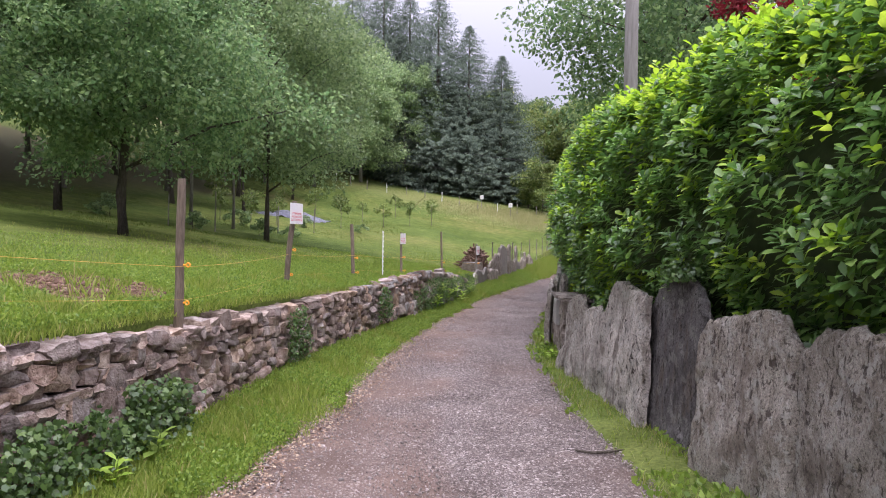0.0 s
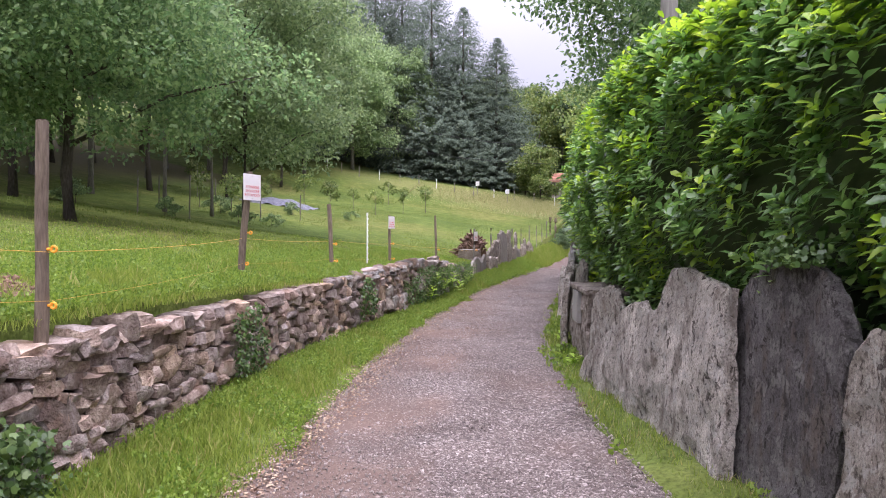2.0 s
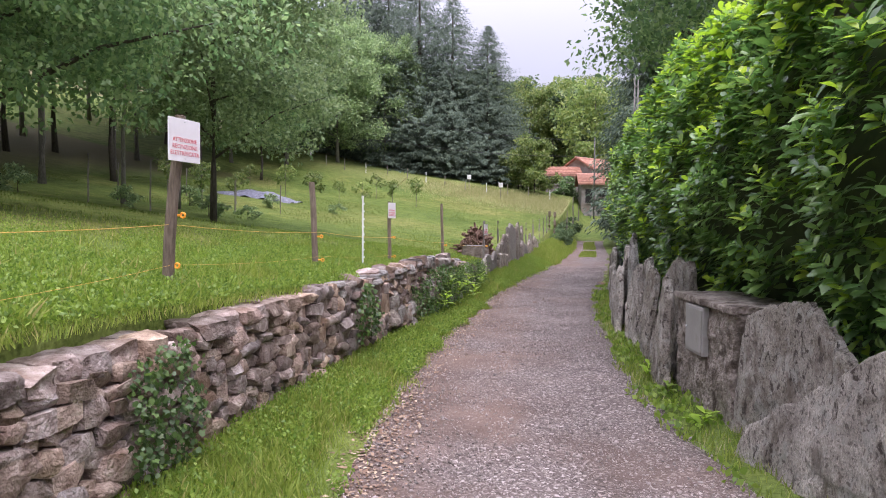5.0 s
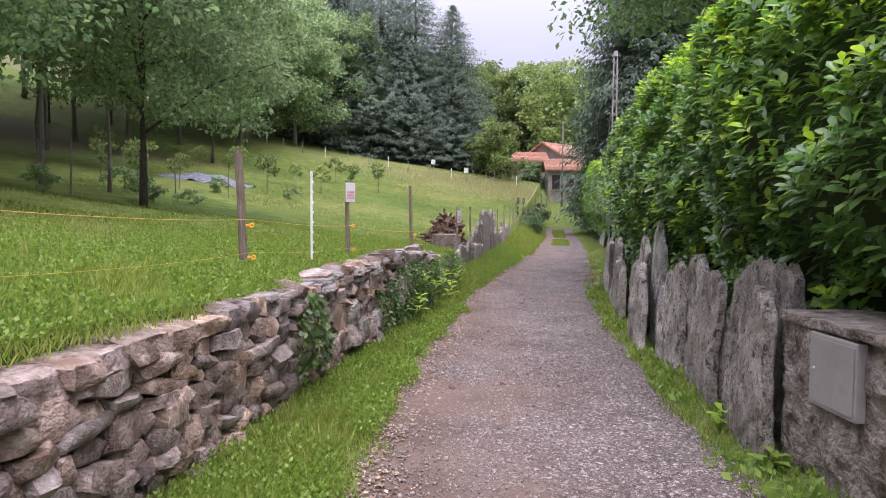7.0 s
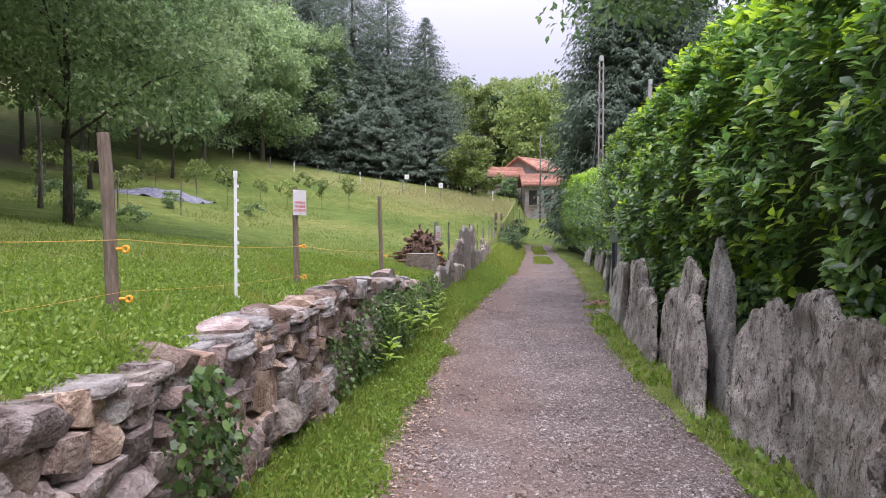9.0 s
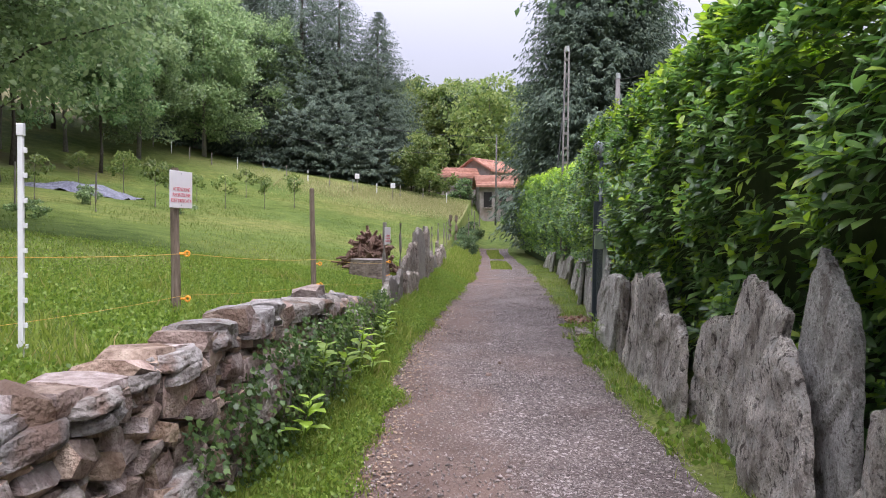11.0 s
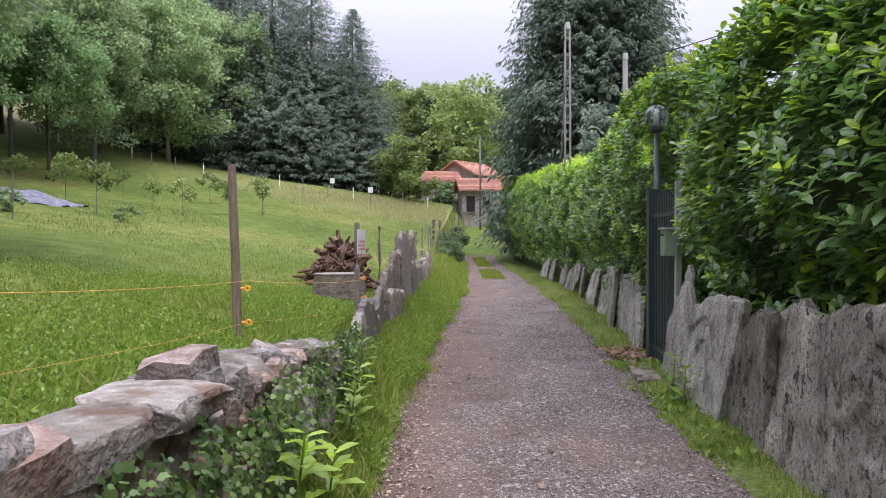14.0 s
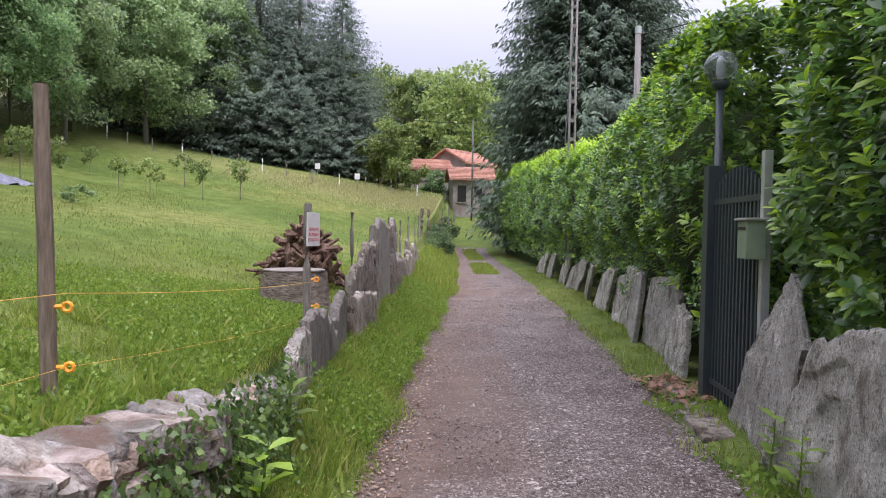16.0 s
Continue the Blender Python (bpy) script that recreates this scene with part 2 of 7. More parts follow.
def gravel_material():
    """Crushed stone: grey and pinkish chips in pale dust, browner dirt towards the wall side and in worn patches."""
    m, n, l, b = nodes_of("gravel")
    co = n.new("ShaderNodeTexCoord")
    wob = n.new("ShaderNodeTexNoise")
    wob.inputs["Scale"].default_value, wob.inputs["Detail"].default_value = 30, 2
    l.new(co.outputs["Object"], wob.inputs["Vector"])
    off = n.new("ShaderNodeMix")
    off.data_type, off.blend_type = "RGBA", "ADD"
    off.inputs["Factor"].default_value = .03
    l.new(co.outputs["Object"], off.inputs["A"])
    l.new(wob.outputs["Color"], off.inputs["B"])
    tones = []
    for size in (42, 105):
        chips = n.new("ShaderNodeTexVoronoi")
        chips.inputs["Scale"].default_value = size
        l.new(off.outputs["Result"], chips.inputs["Vector"])
        sep = n.new("ShaderNodeSeparateColor")
        l.new(chips.outputs["Color"], sep.inputs[0])
        tones.append(sep)
    tone, dust = tones
    big = n.new("ShaderNodeMapRange")                  # only some of the chips are coarse; fine grit fills in between
    big.inputs["From Min"].default_value, big.inputs["From Max"].default_value = .60, .62
    l.new(tone.outputs["Blue"], big.inputs["Value"])
    pick = n.new("ShaderNodeMix")
    l.new(big.outputs[0], pick.inputs["Factor"])
    l.new(dust.outputs["Red"], pick.inputs["A"])
    l.new(tone.outputs["Red"], pick.inputs["B"])
    col = ramp_node(n, [(0.0, (0.046, 0.033, 0.028)), (0.25, (0.092, 0.069, 0.060)), (0.6, (0.142, 0.110, 0.098)), (0.82, (0.21, 0.172, 0.156)), (1.0, (0.50, 0.445, 0.415))])
    l.new(pick.outputs["Result"], col.inputs[0])
    n1 = n.new("ShaderNodeTexNoise")
    n1.inputs["Scale"].default_value, n1.inputs["Detail"].default_value = 0.55, 6
    l.new(co.outputs["Object"], n1.inputs["Vector"])
    at = n.new("ShaderNodeAttribute")
    at.attribute_name = "cover"
    sp = n.new("ShaderNodeSeparateColor")
    l.new(at.outputs["Color"], sp.inputs[0])
    ad = n.new("ShaderNodeMath")
    ad.operation = "ADD"
    l.new(n1.outputs["Fac"], ad.inputs[0])
    l.new(sp.outputs["Red"], ad.inputs[1])
    dirt = n.new("ShaderNodeMapRange")
    dirt.inputs["From Min"].default_value, dirt.inputs["From Max"].default_value = 0.40, 0.66
    dirt.inputs["To Max"].default_value = 0.82
    l.new(ad.outputs[0], dirt.inputs["Value"])
    mx = n.new("ShaderNodeMix")
    mx.data_type = "RGBA"
    mx.inputs["B"].default_value = (0.150, 0.096, 0.071, 1)
    l.new(dirt.outputs[0], mx.inputs["Factor"])
    l.new(col.outputs[0], mx.inputs["A"])
    worn = n.new("ShaderNodeTexNoise")                 # damp, trodden patches
    worn.inputs["Scale"].default_value, worn.inputs["Detail"].default_value = 1.5, 7
    l.new(co.outputs["Object"], worn.inputs["Vector"])
    wr = ramp_node(n, [(0.34, (0.64, 0.61, 0.59)), (0.5, (0.84, 0.84, 0.84)), (0.68, (1.0, 0.985, 0.98))])
    l.new(worn.outputs["Fac"], wr.inputs[0])
    wm = n.new("ShaderNodeMix")
    wm.data_type, wm.blend_type = "RGBA", "MULTIPLY"
    wm.inputs["Factor"].default_value = 1
    l.new(mx.outputs["Result"], wm.inputs["A"])
    l.new(wr.outputs[0], wm.inputs["B"])
    l.new(wm.outputs["Result"], b.inputs["Base Color"])
    b.inputs["Roughness"].default_value = 0.92
    n2 = n.new("ShaderNodeTexNoise")
    n2.inputs["Scale"].default_value, n2.inputs["Detail"].default_value = 70, 5
    l.new(co.outputs["Object"], n2.inputs["Vector"])
    h = n.new("ShaderNodeMath")
    h.operation = "ADD"
    l.new(n2.outputs["Fac"], h.inputs[0])
    l.new(pick.outputs["Result"], h.inputs[1])
    bp = n.new("ShaderNodeBump")
    bp.inputs["Strength"].default_value, bp.inputs["Distance"].default_value = 0.7, 0.015
    l.new(h.outputs[0], bp.inputs["Height"])
    l.new(bp.outputs[0], b.inputs["Normal"])
    return m


M_TURF, M_GRAVEL = ground_material(), gravel_material()
STONE_HUES = [(0.0, (1.22, 1.08, 0.88)), (0.3, (1.05, 0.98, 0.92)), (0.55, (0.95, 0.97, 1.0)), (0.8, (0.94, 0.89, 0.88)), (1.0, (1.08, 0.95, 0.86))]
FLAG_HUES = [(0.0, (1.08, 1.04, 0.97)), (0.5, (1.0, 1.0, 1.0)), (0.8, (0.95, 0.97, 1.0)), (0.92, (1.0, 0.96, 0.92)), (1.0, (1.12, 0.95, 0.82))]
M_WALLSTONE = surface("field_stone", [(0.30, (0.112, 0.080, 0.066)), (0.45, (0.218, 0.172, 0.148)), (0.56, (0.306, 0.255, 0.225)), (0.7, (0.417, 0.370, 0.335))], 10, 0.92, 0.9, 45, wear=(0.160, 0.113, 0.088), wear_scale=3.4, wear_at=0.55, vary=0.42, dist=0.03, place="Position", hues=STONE_HUES)
M_WALLSTONE_ALL = surface("field_stone_small", [(0.30, (0.112, 0.080, 0.066)), (0.45, (0.218, 0.172, 0.148)), (0.56, (0.306, 0.255, 0.225)), (0.7, (0.417, 0.370, 0.335))], 10, 0.92, 0.9, 45, wear=(0.160, 0.113, 0.088), wear_scale=3.4, wear_at=0.55, island=0.42, dist=0.03, place="Position", hues=STONE_HUES)
M_FLAG = surface("flagstone", [(0.30, (0.097, 0.081, 0.071)), (0.44, (0.187, 0.168, 0.150)), (0.56, (0.254, 0.236, 0.215)), (0.72, (0.426, 0.406, 0.381))], 10, 0.92, 0.9, 38, wear=(0.15, 0.10, 0.075), wear_scale=4.5, wear_at=0.54, vary=0.3, dist=0.035, place="Position", hues=FLAG_HUES)
M_EARTH = surface("dark_earth", [(0.3, (0.025, 0.018, 0.013)), (0.7, (0.06, 0.043, 0.03))], 8, 0.95, 0.5, 30)
M_SLAB = slab_material("gneiss_slab", [(0.30, (0.261, 0.228, 0.193)), (0.47, (0.429, 0.385, 0.331)), (0.58, (0.565, 0.511, 0.441)), (0.72, (0.724, 0.659, 0.566))])
M_SLAB_DARK = slab_material("dark_gneiss_slab", [(0.32, (0.079, 0.071, 0.068)), (0.48, (0.125, 0.113, 0.107)), (0.60, (0.167, 0.153, 0.145)), (0.72, (0.231, 0.218, 0.208))], (0.045, 0.037, 0.033), .56, (0.24, 0.225, 0.205))
M_SLAB_WARM = slab_material("brown_gneiss_slab", [(0.30, (0.169, 0.141, 0.111)), (0.47, (0.271, 0.238, 0.195)), (0.58, (0.344, 0.307, 0.261)), (0.72, (0.451, 0.415, 0.364))], pitted=.57)
M_SLAB_PALE = slab_material("pale_gneiss_slab", [(0.30, (0.275, 0.255, 0.223)), (0.47, (0.408, 0.385, 0.342)), (0.58, (0.500, 0.475, 0.427)), (0.72, (0.612, 0.585, 0.532))], (0.13, 0.105, 0.085), .635)
M_SLAB_TAN = slab_material("tan_gneiss_slab", [(0.30, (0.171, 0.134, 0.106)), (0.47, (0.297, 0.244, 0.200)), (0.58, (0.396, 0.341, 0.292)), (0.72, (0.550, 0.501, 0.451))])
M_CONCRETE = surface("old_concrete", [(0.25, (0.085, 0.068, 0.053)), (0.45, (0.19, 0.158, 0.130)), (0.7, (0.36, 0.315, 0.27))], 11, 0.92, 1.0, 34, wear=(0.075, 0.056, 0.042), wear_scale=6, wear_at=0.52, dist=0.05)
M_METALDOOR = surface("grey_metal_door", [(0.3, (0.25, 0.24, 0.22)), (0.7, (0.33, 0.32, 0.295))], 3, 0.5, 0.1, 60, metal=0.2, wear=(0.2, 0.17, 0.14), wear_scale=3, wear_at=0.6)
M_POST = surface("weathered_post", [(0.25, (0.075, 0.055, 0.04)), (0.5, (0.165, 0.125, 0.092)), (0.8, (0.27, 0.215, 0.165))], 9, 0.85, 0.7, 30, vary=0.25, stretch=(6, 6, 0.7), dist=0.015)
M_WOOD_GREY = surface("grey_wood", [(0.25, (0.10, 0.085, 0.07)), (0.5, (0.22, 0.195, 0.17)), (0.8, (0.36, 0.33, 0.30))], 8, 0.9, 0.7, 30, vary=0.25, stretch=(6, 6, 0.6), dist=0.02)
M_POLE = surface("grey_pole", [(0.3, (0.144, 0.133, 0.122)), (0.7, (0.238, 0.223, 0.209))], 5, 0.85, 0.4, 30, stretch=(5, 5, 0.5))
M_WHITE = surface("white_plastic", [(0.3, (0.62, 0.62, 0.60)), (0.7, (0.80, 0.80, 0.78))], 6, 0.5, 0.05, 30)
M_SIGN = surface("sign_board", [(0.3, (0.70, 0.66, 0.66)), (0.7, (0.80, 0.77, 0.77))], 5, 0.45, 0.03, 30)
M_INK = surface("red_ink", [(0.3, (0.62, 0.10, 0.12)), (0.7, (0.74, 0.17, 0.18))], 30, 0.6, 0, 30)
M_ORANGE = surface("orange_plastic", [(0.3, (0.85, 0.30, 0.02)), (0.7, (0.95, 0.42, 0.04))], 6, 0.45, 0, 30)
M_BARK = surface("bark", [(0.25, (0.03, 0.024, 0.018)), (0.5, (0.075, 0.062, 0.048)), (0.8, (0.15, 0.13, 0.105))], 7, 0.95, 0.9, 18, stretch=(4, 4, 0.8), vary=0.2, dist=0.04)
M_BARK_PALE = surface("pale_bark", [(0.25, (0.10, 0.09, 0.075)), (0.5, (0.20, 0.18, 0.155)), (0.8, (0.32, 0.30, 0.27))], 7, 0.95, 0.7, 18, stretch=(4, 4, 0.8), vary=0.2, dist=0.04)
M_LAUREL = leaf_material("laurel_leaf", [(0.0, (0.062, 0.125, 0.040)), (0.45, (0.112, 0.213, 0.059)), (0.8, (0.174, 0.293, 0.078)), (1.0, (0.246, 0.370, 0.103))], 0.28, 0.38, 0.55)
M_LAUREL_NEW = leaf_material("young_laurel_leaf", [(0.0, (0.190, 0.314, 0.039)), (0.6, (0.302, 0.448, 0.062)), (1.0, (0.448, 0.560, 0.101))], 0.36, 0.45, 0.45)
# dark green that puts the shade between the leaves into the core's colour
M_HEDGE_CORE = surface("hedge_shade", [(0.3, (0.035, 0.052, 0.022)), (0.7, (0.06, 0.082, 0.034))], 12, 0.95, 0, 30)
M_LEAF = leaf_material("broad_leaf", [(0.0, (0.079, 0.140, 0.063)), (0.5, (0.140, 0.221, 0.098)), (1.0, (0.233, 0.312, 0.144))], 0.5, 0.52, 0.3, 0.2)
M_LEAF_PALE = leaf_material("pale_leaf", [(0.0, (0.127, 0.190, 0.090)), (0.5, (0.207, 0.288, 0.136)), (1.0, (0.334, 0.415, 0.202))], 0.48, 0.46, 0.4, 0.15)
M_LEAF_SUN = leaf_material("yellow_green_leaf", [(0.0, (0.085, 0.130, 0.042)), (0.5, (0.150, 0.205, 0.064)), (1.0, (0.25, 0.285, 0.10))], 0.5, 0.42, 0.3, 0.3)
M_LEAF_HILL = leaf_material("deep_green_leaf", [(0.0, (0.055, 0.095, 0.048)), (0.5, (0.092, 0.142, 0.066)), (1.0, (0.15, 0.205, 0.088))], 0.55, 0.35, 0.25, 0.3)
M_LEAF_RED = leaf_material("red_leaf", [(0.0, (0.16, 0.02, 0.03)), (1.0, (0.38, 0.06, 0.08))], 0.5, 0.4, 0.35)
M_NEEDLE = leaf_material("spruce_needles", [(0.0, (0.080, 0.112, 0.086)), (0.5, (0.125, 0.165, 0.124)), (1.0, (0.185, 0.232, 0.16))], 0.8, 0.25, 0.1, 0.2)
M_GRASS = leaf_material("grass_blade", [(0.0, (0.121, 0.177, 0.034)), (0.5, (0.191, 0.253, 0.049)), (0.88, (0.266, 0.317, 0.076)), (1.0, (0.373, 0.326, 0.140))], 0.65, 0.42, 0.14)
M_MEADOW = leaf_material("meadow_blade", [(0.0, (0.098, 0.142, 0.036)), (0.6, (0.128, 0.175, 0.045)), (0.92, (0.165, 0.198, 0.060)), (1.0, (0.24, 0.225, 0.09))], 0.8, 0.35, 0.06)
M_GRASS_DRY = leaf_material("dry_grass", [(0.0, (0.19, 0.225, 0.08)), (0.5, (0.30, 0.295, 0.135)), (1.0, (0.43, 0.385, 0.22))], 0.6, 0.35, 0.25)
M_WEED = leaf_material("weed_leaf", [(0.0, (0.096, 0.164, 0.029)), (0.5, (0.168, 0.255, 0.044)), (1.0, (0.260, 0.347, 0.073))], 0.5, 0.4, 0.35)
M_IVY = leaf_material("ivy_leaf", [(0.0, (0.032, 0.066, 0.018)), (0.6, (0.068, 0.125, 0.032)), (1.0, (0.12, 0.19, 0.05))], 0.4, 0.28, 0.45)
M_BRAMBLE = leaf_material("bramble_leaf", [(0.0, (0.055, 0.098, 0.026)), (0.6, (0.105, 0.170, 0.042)), (1.0, (0.17, 0.245, 0.062))], 0.45, 0.33, 0.4)
M_PEBBLE = surface("loose_chips", [(0.3, (0.17, 0.14, 0.125)), (0.6, (0.29, 0.25, 0.23)), (0.85, (0.48, 0.44, 0.41))], 9, 0.9, 0.3, 60, island=0.45)
M_FIREWOOD = surface("old_roots", [(0.25, (0.06, 0.032, 0.024)), (0.5, (0.19, 0.11, 0.08)), (0.75, (0.42, 0.30, 0.245))], 9, 0.9, 0.8, 30, island=0.45, stretch=(3, 3, 1), dist=0.02)
M_STUMP = surface("stump_bark", [(0.25, (0.07, 0.052, 0.04)), (0.5, (0.19, 0.15, 0.12)), (0.75, (0.34, 0.29, 0.245))], 8, 0.95, 0.9, 24, stretch=(1, 1, 2.5), dist=0.04)
M_CUTWOOD = surface("cut_wood", [(0.3, (0.149, 0.124, 0.105)), (0.7, (0.260, 0.229, 0.205))], 6, 0.9, 0.5, 30, stretch=(1, 1, 4))
M_GATE = surface("gate_paint", [(0.3, (0.020, 0.030, 0.034)), (0.7, (0.032, 0.044, 0.048))], 5, 0.45, 0.05, 40, spec=0.5)
M_LETTERBOX = surface("letterbox_paint", [(0.3, (0.15, 0.20, 0.13)), (0.7, (0.21, 0.26, 0.18))], 5, 0.5, 0.05, 40)
M_PALEMETAL = surface("zinc", [(0.3, (0.42, 0.43, 0.42)), (0.7, (0.55, 0.56, 0.55))], 5, 0.4, 0.05, 40, metal=0.6)
M_ROOF = surface("clay_tile", [(0.25, (0.24, 0.115, 0.08)), (0.55, (0.40, 0.205, 0.145)), (0.8, (0.52, 0.32, 0.24))], 3, 0.9, 0.4, 20, vary=0.25)
M_PLASTER = surface("stone_plaster", [(0.25, (0.180, 0.156, 0.135)), (0.5, (0.295, 0.262, 0.238)), (0.75, (0.377, 0.353, 0.320))], 3, 0.9, 0.5, 12, wear=(0.25, 0.20, 0.165), wear_scale=0.8)
M_DARK = surface("dark_opening", [(0.3, (0.015, 0.013, 0.012)), (0.7, (0.03, 0.027, 0.024))], 3, 0.6, 0, 30)
M_CABLE = surface("black_cable", [(0.3, (0.02, 0.02, 0.02)), (0.7, (0.035, 0.035, 0.035))], 3, 0.6, 0, 30)
M_TARP = surface("grey_violet_sheet", [(0.3, (0.085, 0.09, 0.12)), (0.5, (0.15, 0.155, 0.195)), (0.7, (0.25, 0.25, 0.30))], 5, 0.75, 1.0, 9, dist=0.12)
M_CORD = surface("orange_cord", [(0.3, (0.55, 0.30, 0.05)), (0.7, (0.75, 0.45, 0.10))], 20, 0.6, 0, 30)


def glass_material(name, colour, rough):
    m, n, l, b = nodes_of(name)
    b.inputs["Base Color"].default_value = (*colour, 1)
    b.inputs["Roughness"].default_value, b.inputs["Transmission Weight"].default_value = rough, 0.85
    return m


M_GLOBE = glass_material("smoked_globe", (0.55, 0.6, 0.62), 0.08)


# ---- building helpers ----
def link(name, me, material, parent=None, label=""):
    ob = new(name, me)
    if material:
        me.materials.append(material)
    if parent:
        ob.parent = parent
    if label:
        ob["label"] = label
    return ob


def part(name, bm, material, parent=None, label="", smooth=False):
    """Links a bmesh as one mesh object under a thing or a part."""
    me = bpy.data.meshes.new(name)
    bm.to_mesh(me)
    bm.free()
    if smooth:
        me.polygons.foreach_set("use_smooth", np.ones(len(me.polygons), bool))
    return link(name, me, material, parent, label)


def mesh_of(name, verts, faces, smooth=False):
    me = bpy.data.meshes.new(name)
    me.from_pydata([tuple(v) for v in verts], [], [tuple(f) for f in faces])
    if smooth:
        me.polygons.foreach_set("use_smooth", np.ones(len(me.polygons), bool))
    me.update()
    return me


def scatter_mesh(name, tv, tf, turn, place, smooth=False):
    """One mesh of many copies of a small template: turn (n,3,3) with its scale, place (n,3)."""
    tv, tf = np.asarray(tv, float), np.asarray(tf, int)
    n, k = len(place), tf.shape[1]
    co = np.einsum("nij,vj->nvi", turn, tv) + np.asarray(place)[:, None]
    loops = (tf[None] + (np.arange(n) * len(tv))[:, None, None]).ravel()
    me = bpy.data.meshes.new(name)
    me.vertices.add(n * len(tv))
    me.vertices.foreach_set("co", co.ravel().astype(np.float32))
    me.loops.add(len(loops))
    me.loops.foreach_set("vertex_index", loops.astype(np.int32))
    me.polygons.add(n * len(tf))
    me.polygons.foreach_set("loop_start", (np.arange(n * len(tf)) * k).astype(np.int32))
    if smooth:
        me.polygons.foreach_set("use_smooth", np.ones(n * len(tf), bool))
    me.update(calc_edges=True)
    me.validate()
    return me


def unit(v):
    return v / np.maximum(np.linalg.norm(v, axis=-1, keepdims=True), 1e-9)


def frames_along(way, face, size, flat=None):
    """Turns whose second axis runs along way and whose third is as near as can be to face."""
    way, face = unit(np.asarray(way, float)), np.asarray(face, float)
    side = unit(np.cross(way, face))
    up = np.cross(side, way)
    s = np.asarray(size, float).reshape(-1, 1)
    return np.stack([side * s * (1 if flat is None else np.asarray(flat).reshape(-1, 1)), way * s, up * s], -1)


def spray(n):
    return unit(rng.normal(size=(n, 3)))


LAUREL_V = [(0, 0, 0), (-.18, .33, .04), (0, .33, -.01), (.18, .33, .04), (-.235, .70, .015), (0, .70, -.04), (.235, .70, .015), (0, 1, -.12)]
LAUREL_F = [(0, 2, 1), (0, 3, 2), (1, 2, 5), (1, 5, 4), (2, 3, 6), (2, 6, 5), (4, 5, 7), (5, 6, 7)]
LEAF_V = [(0, 0, 0), (-.3, .45, .06), (0, 1, -.08), (.3, .45, .06)]
LEAF_F = [(0, 3, 1), (1, 3, 2)]
IVY_V = [(0, .4, .03), (0, 0, 0), (-.38, .08, .06), (-.5, .5, -.02), (-.19, .6, .03), (0, 1, -.08), (.19, .6, .03), (.5, .5, -.02), (.38, .08, .06)]
IVY_F = [(0, k + 1, k) for k in range(1, 8)] + [(0, 1, 8)]
BLADE_V = [(-.05, 0, 0), (.05, 0, 0), (.035, .55, .08), (-.035, .55, .08), (0, 1, .3)]
BLADE_F = [(0, 1, 2), (0, 2, 3), (3, 2, 4)]


def tube(bm, points, radii, sides=8, cap=True):
    """A tapered limb through points."""
    rings = []
    for k, p in enumerate(points):
        a = Vector(points[min(k + 1, len(points) - 1)]) - Vector(points[max(k - 1, 0)])
        q = a.to_track_quat("Z", "Y")
        rings.append([bm.verts.new(Vector(p) + q @ Vector((math.cos(2 * math.pi * j / sides) * radii[k], math.sin(2 * math.pi * j / sides) * radii[k], 0))) for j in range(sides)])
    for a, b in zip(rings, rings[1:]):
        for j in range(sides):
            bm.faces.new((a[j], a[(j + 1) % sides], b[(j + 1) % sides], b[j]))
    if cap:
        bm.faces.new(rings[0][::-1])
        bm.faces.new(rings[-1])


def box(bm, x0, x1, y0, y1, z0, z1, bevel=0.0):
    r = bmesh.ops.create_cube(bm, size=1, matrix=Matrix.LocRotScale(((x0 + x1) / 2, (y0 + y1) / 2, (z0 + z1) / 2), None, (abs(x1 - x0), abs(y1 - y0), abs(z1 - z0))))
    if bevel:
        bmesh.ops.bevel(bm, geom=list({e for v in r["verts"] for e in v.link_edges}), offset=bevel, segments=2, affect="EDGES", profile=0.6)


def empty(name, x, y, z, label, category, group="", kind=""):
    e = new(name)
    e.location = (x, y, z)
    e.empty_display_size = 0.2
    tagged(e, label, category, group, kind)
    return e


def curve(ys, xs, soft=1.0):
    """A smoothed line through a few places along the lane."""
    def f(y):
        return sum(np.interp(np.asarray(y, float) + d * soft, ys, xs) for d in (-1, -.5, 0, .5, 1)) / 5
    return f


# ---- plan: lines along the lane (x by y), heights ----
WALL = curve([-20, 6, 8, 10, 12, 14, 15.3, 20.2, 25, 27, 47, 60, 75, 90], [-1.9, -1.85, -1.85, -1.8, -1.6, -1.3, -1.15, -.47, .1, .45, 3.4, 5.2, 8, 10.5])
EDGE_L = curve([-20, 5, 8.5, 12, 14, 18.2, 20.8, 23.5, 28.7, 31.5, 44.6, 54, 60, 75, 90], [-.7, -.8, -.62, -.7, -.6, -.17, .12, .52, 1.55, 2.15, 4.25, 5.7, 6.4, 9, 11])
EDGE_R = curve([-20, 0, 5.4, 8, 12, 14.3, 18.3, 20.5, 23.2, 27.5, 40, 44, 55, 60, 75, 90], [4.5, 3.6, 2.5, 2.0, 1.7, 1.78, 2.12, 2.4, 2.9, 3.8, 5.95, 6.55, 8.0, 8.6, 11.2, 13.5], 1.2)
SLABS = curve([-20, 0, 5, 7, 9, 11.3, 12.1, 14, 16, 17.2, 19.3, 21.8, 22.5, 24.3, 27, 35, 43, 50, 60, 75, 90], [8, 4.6, 3.2, 2.75, 2.3, 2.1, 2.04, 2.1, 2.28, 2.41, 2.5, 3.0, 3.08, 3.57, 4.2, 6.0, 7.2, 8.0, 9.0, 11.6, 14], 0.6)
